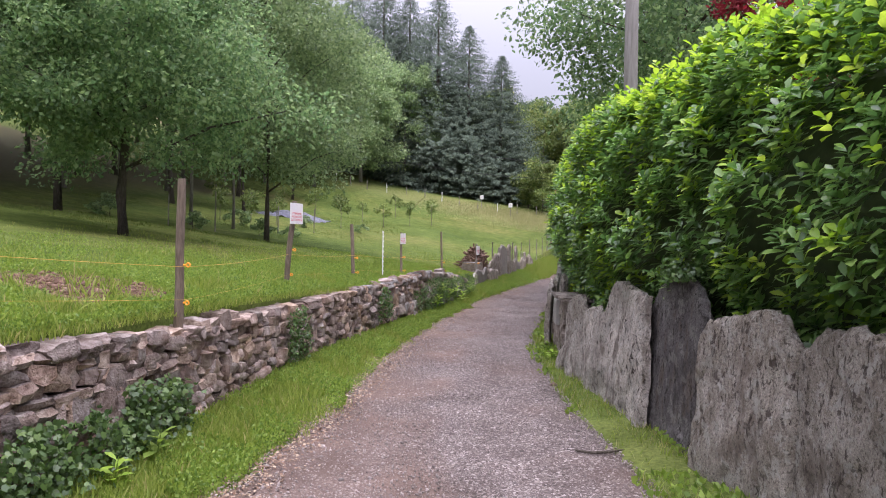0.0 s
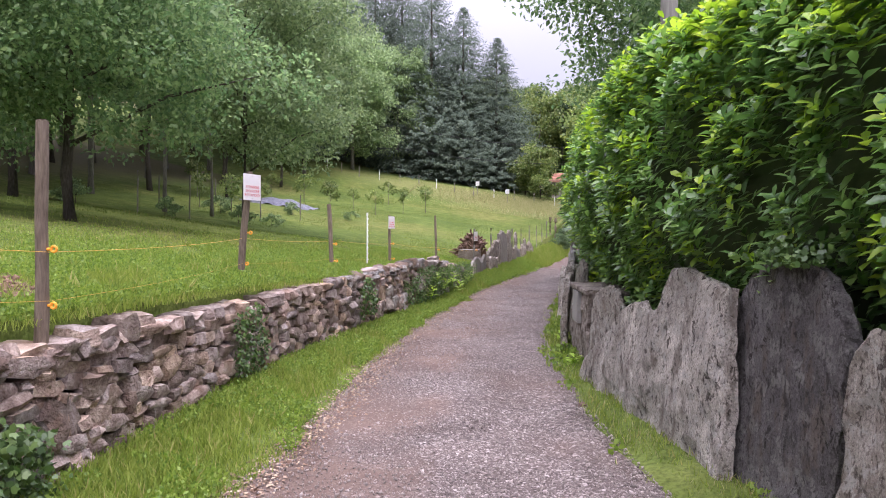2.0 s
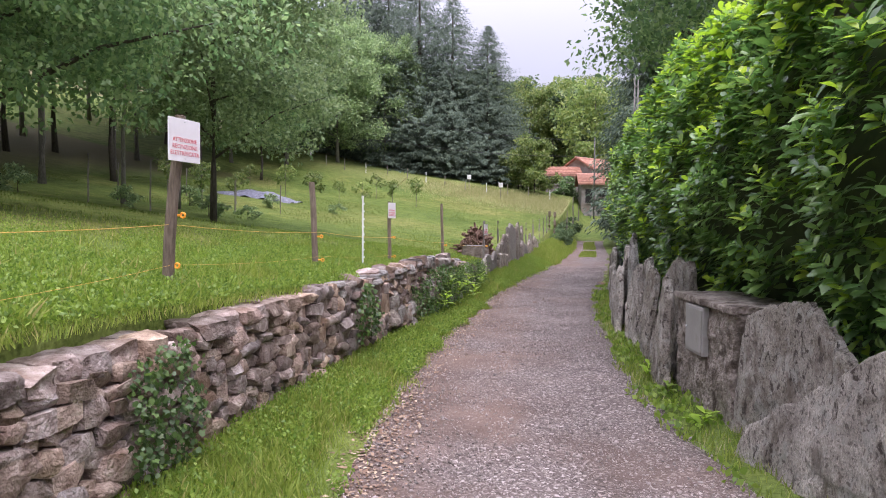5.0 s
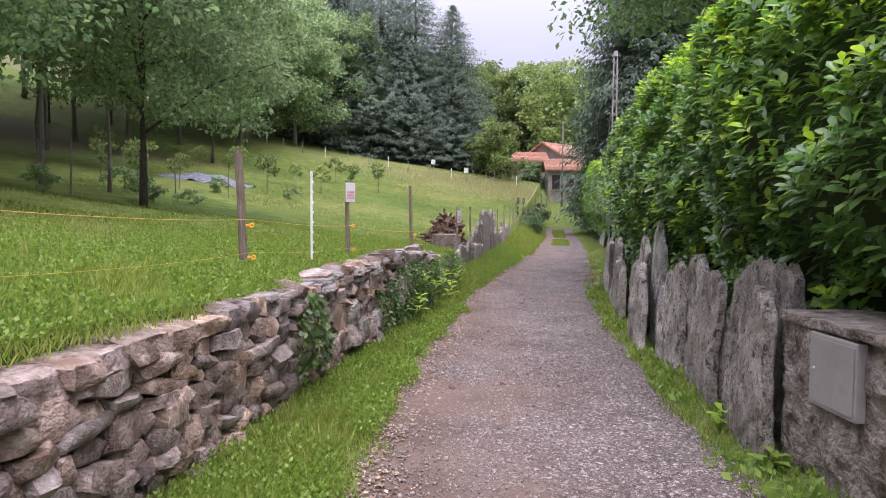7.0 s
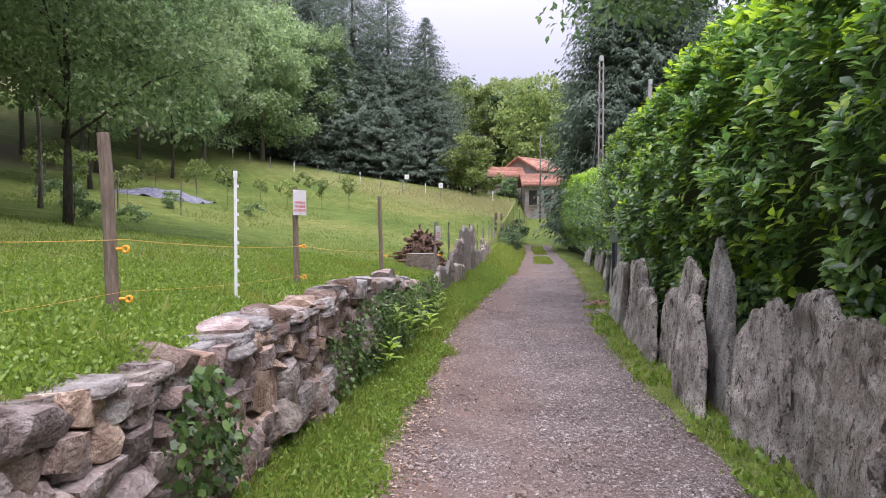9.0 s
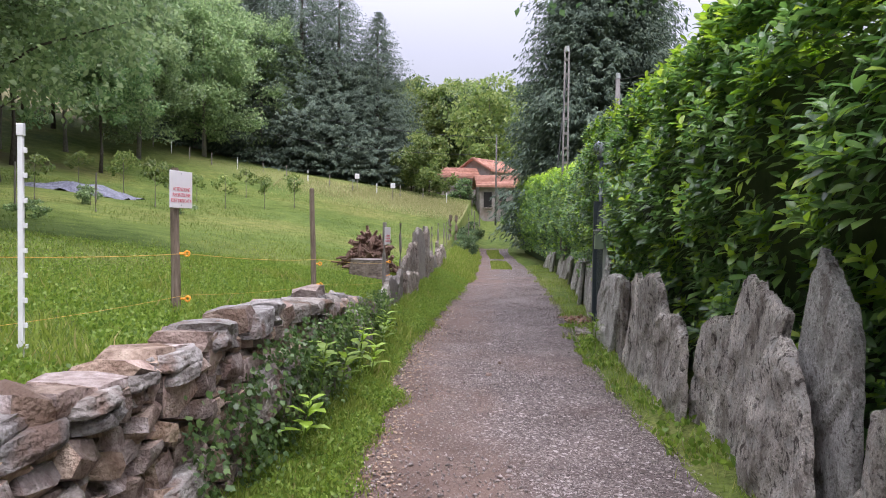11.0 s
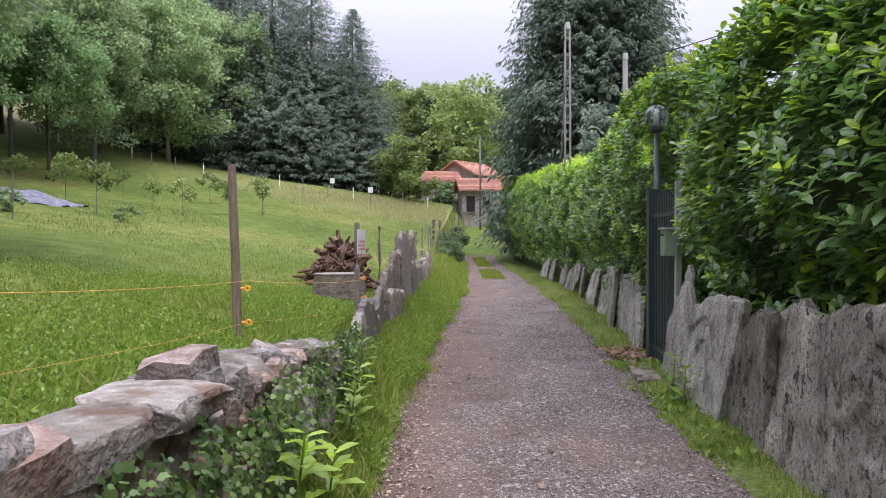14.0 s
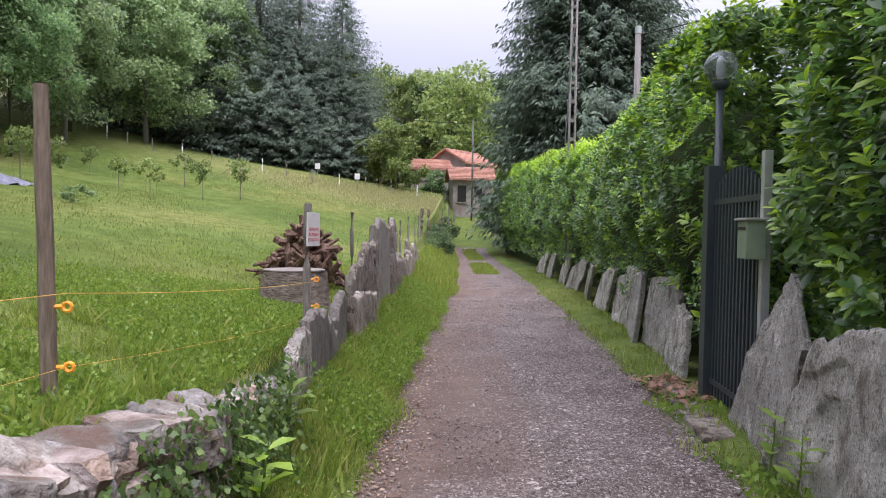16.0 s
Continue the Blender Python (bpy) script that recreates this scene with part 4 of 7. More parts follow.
RIGHT = "upright stones along the hedge"
for k, (y0, y1, tops, back, tilt, note) in enumerate([
        (2.2, 3.7, [(2.2, 1.45), (2.8, 1.55), (3.6, 1.3)], 0, .05, "broad rough grey gneiss slab standing at the hedge foot"),
        (3.6, 4.95, [(3.7, 1.3), (4.07, 1.4), (4.4, 1.45), (4.7, 1.38), (4.9, 1.2)], 0, .04, "broad brown-grey stone slab with dark pits"),
        (4.85, 5.88, [(4.83, 1.25), (4.95, 1.43), (5.12, 1.5), (5.47, 1.4), (5.74, 1.33), (5.84, 1.18), (5.9, .84)], 0, .04, "broad grey stone slab with a rounded shoulder"),
        (6.27, 7.6, [(6.08, 1.13), (6.22, 1.36), (6.42, 1.57), (6.68, 1.66), (7.0, 1.6), (7.25, 1.45), (7.5, 1.2)], .03, .06, "tall dark smooth slab with ivy on its tip"),
        (7.1, 10.5, [(7.25, 1.4), (7.72, 1.47), (8.09, 1.52), (8.23, 1.47), (8.33, 1.26), (8.42, 1.08), (8.69, 1.05), (8.91, 1.13), (9.16, 1.07), (10.02, .53), (10.4, .28)], 0, .06, "long grey rough slab with a stepped, sloping top"),
        (9.75, 11.0, [(9.6, .8), (9.85, .95), (10.15, 1.14), (10.4, 1.16), (10.75, 1.05), (10.95, .98)], .07, .05, "rough brown-grey slab beside the meter box"),
        (12.3, 13.1, [(12.36, .95), (12.45, 1.1), (12.65, 1.16), (12.92, 1.1), (13.04, 1.0)], -.05, .05, "smooth brown-grey slab beside the concrete meter box"),
        (12.6, 13.7, [(12.6, 1.2), (12.7, 1.29), (13.05, 1.28), (13.2, 1.34), (13.45, 1.23), (13.62, 1.08)], .06, .05, "brown-grey slab with a knobbed top behind another"),
        (13.6, 14.22, [(13.62, 1.05), (13.75, 1.16), (14.02, 1.15), (14.15, 1.05)], -.01, .05, "narrow brown-grey slab with a chipped top"),
        (14.15, 14.85, [(14.15, 1.1), (14.28, 1.24), (14.47, 1.27), (14.7, 1.2), (14.8, 1.0)], .0, .05, "squarish grey slab in the row"),
        (14.75, 15.42, [(14.74, .98), (14.82, 1.12), (14.96, 1.16), (15.22, 1.03), (15.38, .9)], -.02, .05, "grey slab with a notched top"),
        (15.3, 15.95, [(15.32, .95), (15.6, .9), (15.85, .75)], -.05, .05, "short grey slab with a pointed top"),
        (15.98, 16.52, [(16.0, 1.08), (16.05, 1.28), (16.15, 1.36), (16.25, 1.5), (16.36, 1.55), (16.45, 1.42), (16.5, 1.1)], .06, .04, "tall narrow pointed grey slab"),
        (15.98, 16.8, [(16.16, .74), (16.26, .9), (16.4, 1.06), (16.52, 1.0), (16.66, .8), (16.76, .55)], -.19, .05, "short pointed slab in front of a taller one"),
        (16.85, 17.7, [(16.59, 1.15), (16.8, 1.24), (17.15, 1.35), (17.3, 1.33), (17.45, 1.0)], 0, .05, "pointed grey slab with a sloping shoulder"),
        (17.5, 18.3, [(17.41, .89), (17.56, 1.04), (18.0, .95), (18.1, .85)], .02, .05, "low squarish grey slab"),
        (18.2, 19.05, [(18.17, .81), (18.36, .93), (18.76, .9), (18.98, .72)], 0, .05, "low rounded grey slab"),
        (18.98, 20.4, [(18.74, .9), (18.92, 1.03), (19.18, 1.26), (19.54, 1.22), (20.16, 1.05)], .02, .05, "wide grey slab with lichen on its top"),
        (20.2, 20.7, [(20.0, 1.1), (20.15, 1.19), (20.45, 1.08)], .06, .05, "narrow grey slab wedged between wider ones"),
        (20.6, 21.6, [(20.42, 1.09), (20.96, 1.02), (21.2, .8)], -.02, .05, "grey slab with a rough broken face"),
        (21.6, 22.65, [(21.1, 1.1), (21.65, 1.1), (22.08, .95)], 0, .05, "smooth pale grey slab leaning along the row"),
        (22.7, 23.8, [(22.3, .85), (22.5, 1.08), (22.68, 1.32), (23.0, 1.0), (23.35, .55)], .02, .05, "pointed pale slab beside the garden gate"),
        (25.2, 25.95, [(25.1, .7), (25.5, .8), (25.75, .6)], 0, .1, "small pale slab leaning beside the gate"),
        (26.3, 27.5, [(26.0, .85), (26.3, 1.05), (27.1, .98)], 0, .1, "leaning grey slab at the hedge foot"),
        (27.5, 28.8, [(27.2, 1.0), (27.8, 1.02), (28.4, .85)], .03, .1, "leaning grey slab at the hedge foot"),
        (28.8, 30.3, [(28.3, 1.0), (28.9, 1.05), (29.7, .8)], 0, .1, "leaning grey slab at the hedge foot"),
        (31.0, 32.2, [(30.3, .9), (30.8, .95), (31.6, .7)], 0, .1, "leaning grey slab at the hedge foot"),
        (33.2, 34.4, [(32.4, .85), (33.0, .9), (33.8, .65)], 0, .1, "leaning grey slab at the hedge foot"),
        (35.4, 36.5, [(34.6, .85), (35.2, .88), (35.9, .6)], 0, .1, "leaning grey slab at the hedge foot"),
        (37.6, 38.8, [(36.8, .85), (37.4, .9), (38.2, .6)], 0, .1, "leaning grey slab at the hedge foot"),
        (40.0, 41.2, [(39.1, .85), (39.7, .9), (40.5, .6)], 0, .1, "leaning grey slab at the hedge foot"),
        (42.6, 43.8, [(41.7, .8), (42.3, .85), (43.1, .6)], 0, .1, "leaning grey slab at the hedge foot")]):
    y0, y1, back = y0 - .03, y1 + .03, back + (.05 if k % 2 else -.02)
    slab(None, "standing_slab", tops, y0, y1, .13 if y0 < 9 else .09, SLABS, back, tilt, k, material=M_SLAB_DARK if k == 3 else M_SLAB_WARM if k in (0, 1, 2, 5, 6, 7, 8, 19) else M_SLAB_PALE if k >= 20 or k == 12 else M_SLAB, label=note, group=RIGHT)

LEFT = "upright stones along the meadow"
_r = random.Random(4)
for k, (y0, y1, top, back, stuff) in enumerate([
        (23.1, 24.2, (.66, .77, .83, .77, .5), 0, 0), (23.95, 24.95, (.83, .89, .86, .78, .58), .05, 1), (25.0, 26.1, (.70, .80, .93, .86, .70), 0, 1), (25.95, 27.2, (.84, .78, .83, .80, .78), .06, 2),
        (26.8, 28.3, (1.0, 1.12, 1.26, 1.42, 1.22), -.06, 2), (28.15, 29.15, (1.34, 1.40, 1.42, 1.38, 1.3), .02, 2), (28.95, 30.1, (1.64, 1.76, 1.72, 1.66, 1.5), -.04, 1), (30.15, 31.4, (1.62, 1.80, 1.74, 1.70, 1.3), .03, 2),
        (31.45, 32.6, (.93, 1.0, .97, .99, .9), .08, 2), (32.6, 33.8, (.96, 1.08, 1.05, .93, .88), .0, 1), (33.8, 35.2, (1.42, 1.62, 1.70, 1.6, 1.2), -.25, 2), (33.9, 35.2, (.9, 1.02, 1.08, .98, .85), .1, 2),
        (35.2, 36.4, (.98, 1.06, 1.0, .93, .8), .02, 1), (36.2, 37.4, (1.26, 1.35, 1.32, 1.2, .95), -.1, 2), (37.4, 38.6, (1.0, 1.18, 1.12, .96, .8), 0, 2)]):
    n = len(top)
    tops = [(y0 + (y1 - y0) * q / (n - 1), z) for q, z in enumerate(top)]
    jag = sorted(tops + [((a[0] + b[0]) / 2, (a[1] + b[1]) / 2 - _r.uniform(.0, .10)) for a, b in zip(tops, tops[1:])])
    slab(None, "standing_slab", jag, y0, y1, .1, WALL, back, -.03, 60 + k, floor=.0, material=(M_SLAB, M_WOOD_GREY, M_SLAB_TAN)[stuff],
         label=("grey lichen-crusted slab at the wall's end", "weathered grey-brown splintered plank standing among the slabs", "thin jagged brown-grey slab standing in the verge")[stuff], group=LEFT)


def build_rubble():
    thing = empty("rubble_wall", 1.5, 37, .4, "tumbled low wall of pale grey stones", "wall")
    r = random.Random(8)
    rows = []
    for k in range(170):
        y = r.uniform(37.5, 47)
        z = r.uniform(.35, 1.15 - .02 * (y - 35))
        rows.append(((float(WALL(y)) + r.uniform(-.25, .2), y, z), (r.uniform(.2, .4), r.uniform(.25, .6), r.uniform(.12, .28)), (r.gauss(0, 15), r.gauss(0, 15), r.gauss(0, 25))))
    lay_stones(thing, rows, lambda y: True, 9)


build_rubble()


# ---- trees ----
def crown_mesh(name, centres, radii, per, leaf, droop=.2, flat=.7):
    c = np.repeat(centres, per, 0)
    rr = np.repeat(radii, per)
    off = spray(len(c)) * (rng.random((len(c), 1)) ** .45) * rr[:, None] * np.array([1, 1, flat])
    way = unit(off * .6 + spray(len(c)) * .7 * rr[:, None] + np.array([0, 0, -droop]) * rr[:, None])
    face = unit(spray(len(c)) * .75 + np.array([0, 0, .8]))
    size = leaf * rng.uniform(.6, 1.25, len(c))
    return scatter_mesh(name, LEAF_V, LEAF_F, frames_along(way, face, size), c + off)


def broadleaf(x, y, z, h, spread, first, material, bark, label, clumps=90, per=130, leaf=.12, lean=0.0, trunk=.16, group="", forks=9, seed=1, category="tree", deep=0.0):
    """A broadleaved tree: bent tapering trunk, limbs, a crown of leaf clumps with gaps."""
    r = random.Random(seed)
    t = empty("tree", x, y, z, label, category, group)
    bm = bmesh.new()
    pts = [(lean * h * (k / 6) ** 1.5 * .3 + r.uniform(-.03, .03) * h * .15, r.uniform(-.03, .03) * h * .15, -.25 + (h * .86 + .25) * k / 6) for k in range(7)]
    tube(bm, pts, [trunk * (1.25 if k == 0 else 1) * (1 - .13 * k) for k in range(7)], 9)
    tips = []
    for k in range(forks):
        q = first / h * .9 + (1 - first / h) * .75 * (k / forks)
        z0 = h * q
        a = k * 2.4 + r.uniform(-.4, .4)
        ln = spread * (1.05 - .55 * k / forks) * r.uniform(.75, 1.05)
        up = h * r.uniform(.08, .2)
        base = Vector((lean * h * q ** 1.5 * .3, 0, z0))
        mid = base + Vector((math.cos(a) * ln * .5, math.sin(a) * ln * .5, up * .7))
        end = base + Vector((math.cos(a) * ln * .95, math.sin(a) * ln * .95, up))
        rad = trunk * .42 * (1 - .5 * k / forks)
        tube(bm, [base, mid, end], [rad, rad * .6, rad * .2], 6)
        tips += [mid, end, (mid + end) / 2]
    part("trunk", bm, bark, t, smooth=True)
    cs, rs = [], []
    mid_z = (first + h) / 2 + deep
    for k in range(clumps):
        if k < len(tips) * 2:
            p = np.array(tips[k % len(tips)]) + rng.normal(size=3) * spread * .13
        else:
            d = spray(1)[0] * (rng.random() ** .33)
            tz = d[2]
            wide = 1.0 - .25 * max(tz, 0)
            p = np.array([d[0] * spread * wide, d[1] * spread * wide, mid_z + tz * (h - first) * .52])
        cs.append(p)
        rs.append(spread * rng.uniform(.16, .30))
    me = crown_mesh("crown", np.array(cs), np.array(rs), per, leaf)
    tagged(link("crown", me, material, t), kind="stuff")
    return t


def spruce(x, y, z, h, spread, label, seed=1, group="", dense=56, needle=.44):
    """A spruce: straight trunk, whorls of drooping boughs hung with needle sprays."""
    r = random.Random(seed)
    t = empty("spruce_tree", x, y, z, label, "tree", group)
    bm = bmesh.new()
    tube(bm, [(0, 0, -.4), (0, 0, h * .5), (0, 0, h * .98)], [h * .016, h * .009, h * .001], 8)
    P, W, S, F = [], [], [], []
    count = int(dense * 44)
    for k in range(count):
        q = .04 + .95 * (k + r.random()) / count
        zz = h * q
        a = r.uniform(0, 6.283)
        tier = int(q * 17 + a * .3)
        ln = (spread * (1 - q) ** .72 * r.uniform(.68, 1.08) * (.98 + .36 * noise.noise((tier * 5.3, round(a * 1.3) * 3.1, seed)))) + .04
        d = np.array([math.cos(a), math.sin(a)])
        n = max(4, int(14 * ln / spread) + 3)
        lift = r.uniform(-.05, .25)
        for j in range(n):
            f = .25 + .75 * (j + r.random()) / n
            sag = (-.22 + lift) * ln * f + .06 * ln * f * f
            base = np.array([d[0] * ln * f, d[1] * ln * f, zz + sag])
            for side in (-1, 0, 1):
                out = r.uniform(.3, .9)
                P.append(base + rng.normal(size=3) * .16 * needle * (1 - .6 * q))
                W.append((d[0] * out - side * d[1] * .7, d[1] * out + side * d[0] * .7, -.1 - .75 * r.random()))
                S.append(needle * r.uniform(.55, 1.25) * (1 - .62 * q))
                F.append((r.uniform(-.8, .8) + d[0] * .5, r.uniform(-.8, .8) + d[1] * .5, .8))
    part("trunk", bm, M_BARK, t, smooth=True)
    me = scatter_mesh("foliage", [(0, 0, 0), (-.155, .5, .02), (0, 1.0, -.16), (.155, .5, .02)], LEAF_F, frames_along(np.array(W), np.array(F), np.array(S)), np.array(P))
    tagged(link("foliage", me, M_NEEDLE, t), kind="stuff")
    return t


broadleaf(-8.9, 16.7, field(-8.9, 16.7), 8.5, 4.0, 1.9, M_LEAF, M_BARK, "dark broadleaved tree with low limbs on the meadow", 170, 360, .135, .05, .15, seed=2, forks=11)
broadleaf(-8.5, 26.0, field(-8.5, 26.0), 12.5, 4.4, 2.2, M_LEAF_PALE, M_BARK, "tall light-green tree with a slim trunk on the meadow", 190, 330, .15, .02, .10, seed=3, forks=13)
broadleaf(-13.4, 29.5, field(-13.4, 29.5), 10, 2.4, 4.0, M_LEAF, M_BARK_PALE, "thin pale-barked tree at the meadow's edge", 70, 110, .17, .06, .09, seed=4, forks=7)
broadleaf(-12.3, 31.5, field(-12.3, 31.5), 9, 2.2, 3.6, M_LEAF_PALE, M_BARK_PALE, "thin pale-barked tree at the meadow's edge", 60, 110, .17, -.04, .08, seed=5, forks=7)
WOOD = "trees of the wood above the meadow"
_proto = [broadleaf(-19, 33, field(-19, 33), 15, 4.6, 5.2, M_LEAF, M_BARK_PALE, "tall dense tree at the wood's edge", 150, 150, .28, 0, .16, WOOD, 11, 21),
          broadleaf(-16, 24, field(-16, 24), 13, 4.2, 4.4, M_LEAF, M_BARK, "dark spreading tree at the wood's edge", 150, 150, .28, .05, .15, WOOD, 11, 22),
          broadleaf(-17.5, 80, field(-17.5, 80), 16, 5.2, 2.0, M_LEAF_PALE, M_BARK_PALE, "pale-leaved rounded tree at the meadow's top", 160, 150, .34, 0, .2, WOOD, 11, 23)]
_r = random.Random(12)
for (x, y, p, s) in [(-18, 17, 0, .95), (-22, 22, 1, 1.1), (-23, 29, 0, 1.1), (-20, 40, 1, 1.1), (-25, 37, 0, 1.25), (-24, 47, 0, 1.2), (-29, 44, 1, 1.3), (-22, 55, 1, 1.2), (-28, 57, 0, 1.3), (-24, 66, 0, 1.2), (-31, 68, 1, 1.4),
                     (-22, 76, 1, 1.2), (-27, 84, 0, 1.4), (-34, 80, 1, 1.4), (-13.5, 88, 2, 1.05), (-21, 90, 2, 1.2), (-32, 30, 1, 1.4), (-30, 21, 0, 1.3), (-24, 12, 0, 1.2), (-36, 55, 0, 1.5), (-38, 40, 1, 1.5), (-23, 3, 0, 1.1), (-40, 70, 0, 1.5), (-19, 11, 0, 1.0), (-28, 26, 1, 1.3), (-26, 33, 1, 1.25), (-33, 37, 0, 1.4), (-30, 50, 1, 1.35), (-35, 47, 0, 1.5), (-33, 62, 1, 1.4), (-26, 61, 0, 1.25), (-29, 75, 1, 1.35), (-36, 88, 0, 1.6), (-30, 92, 1, 1.5), (-26, 18, 1, 1.2), (-34, 14, 0, 1.5), (-42, 25, 1, 1.6), (-45, 50, 0, 1.7), (-17, 44, 1, .8), (-19, 60, 1, .85), (-20, 70, 2, .9)]:
    c = copy_thing(_proto[p], pose(x, y, field(x, y), 0, 0, _r.uniform(0, 360)))
    c.scale = (s * .95, s * .95, s)

CONIF = "conifers at the top of the meadow"
_sp = [spruce(-1.0, 88, field(-1, 88) - .3, 19.2, 8.0, "tall dark green spruce at the meadow's top edge", 31, CONIF),
       spruce(-5.3, 89, field(-5.3, 89) - .3, 22.8, 9.4, "tall dark green spruce at the meadow's top edge", 32, CONIF)]
for (x, y, p, s) in [(-9.6, 91, 1, 1.2), (-14.5, 97, 1, 1.22), (-18.5, 98, 1, 1.34), (-23, 97, 1, 1.3)]:
    c = copy_thing(_sp[p], pose(x, y, field(x, y) - .4, 0, 0, _r.uniform(0, 360)))
    c.scale = (s, s, s)

_cedar = spruce(14.0, 56, float(LANE_Z(56)), 38, 7.0, "huge dark conifer behind the garden hedge", 33, "conifers in the garden", 210, .46)
for (x, y, s) in [(17.0, 63, .98)]:
    c = copy_thing(_cedar, pose(x, y, float(LANE_Z(y)), 0, 0, _r.uniform(0, 360)))
    c.scale = (s, s, s)

broadleaf(6.6, 22.5, 0, 14, 5.0, 5.2, M_LEAF, M_BARK, "leafy garden tree overhanging the hedge", 190, 170, .18, 0, .2, seed=41)
broadleaf(7.4, 17.8, 0, 9.4, 1.7, 6.0, M_LEAF_RED, M_BARK, "small red-leaved tree in the garden", 45, 110, .14, 0, .12, seed=42)
broadleaf(12, 26, 0, 13, 4.6, 4.0, M_LEAF, M_BARK, "dense garden tree behind the hedge", 110, 100, .24, 0, .2, seed=43)

HILL = "trees on the far hillside"
_hill = [broadleaf(6, 130, field(-10, 130), 13, 5.5, 1.0, M_LEAF_SUN, M_BARK_PALE, "yellow-green tree on the far wooded hill", 100, 60, .55, 0, .2, HILL, 6, 51),
         broadleaf(14, 128, field(-10, 128), 12, 5.5, 1.0, M_LEAF_HILL, M_BARK_PALE, "green tree on the far wooded hill", 100, 60, .55, 0, .2, HILL, 6, 52)]
_r = random.Random(15)
for k in range(150):
    y = _r.uniform(112, 235)
    x = _r.uniform(-.42, .42) * (y + 10) + 8
    s = _r.uniform(.8, 1.35)
    c = copy_thing(_hill[k % 2 if _r.random() < .8 else 0], pose(x, y, float(FIELD_Z(y)) - 1 + (.02 * max(0, -x) ** 1.2), 0, 0, _r.uniform(0, 360)))
    c.scale = (s, s, s * _r.uniform(.9, 1.15))
broadleaf(4.2, 79, field(4.2, 79), 6.5, 2.6, .4, M_LEAF_SUN, M_BARK, "light green shrub beside the spruces", 60, 110, .3, 0, .1, seed=61, category="shrub")
broadleaf(2.6, 82, field(2.6, 82), 5.2, 2.2, .3, M_LEAF_SUN, M_BARK, "light green shrub beside the spruces", 50, 110, .3, 0, .1, seed=62, category="shrub")


# ---- hedges ----
def hedge_profile(s, y, top, low):
    """A point of the hedge's skin: s from 0 at its foot behind the stones, out over them, round the shoulder, to 1 at the back of its top."""
    up = np.minimum(s / .72, 1)
    z = low + (top - low) * np.sin(up * np.pi / 2) ** .9
    out = np.clip((z - 1.15) / .8, 0, 1)
    dx = .46 - .40 * out * out * (3 - 2 * out) + np.where(s > .72, (s - .72) / .28 * 1.1, 0) + .80 * up ** 3.2
    return dx, z


def lumps(y, z):
    return .17 * np.sin(y * 2.3 + 1.3 * np.sin(z * 2.1)) * np.cos(z * 2.7 + y * .7) + .09 * np.sin(y * 5.9 + z * 3.3) + .06 * np.cos(z * 7.3 - y * 4.1)


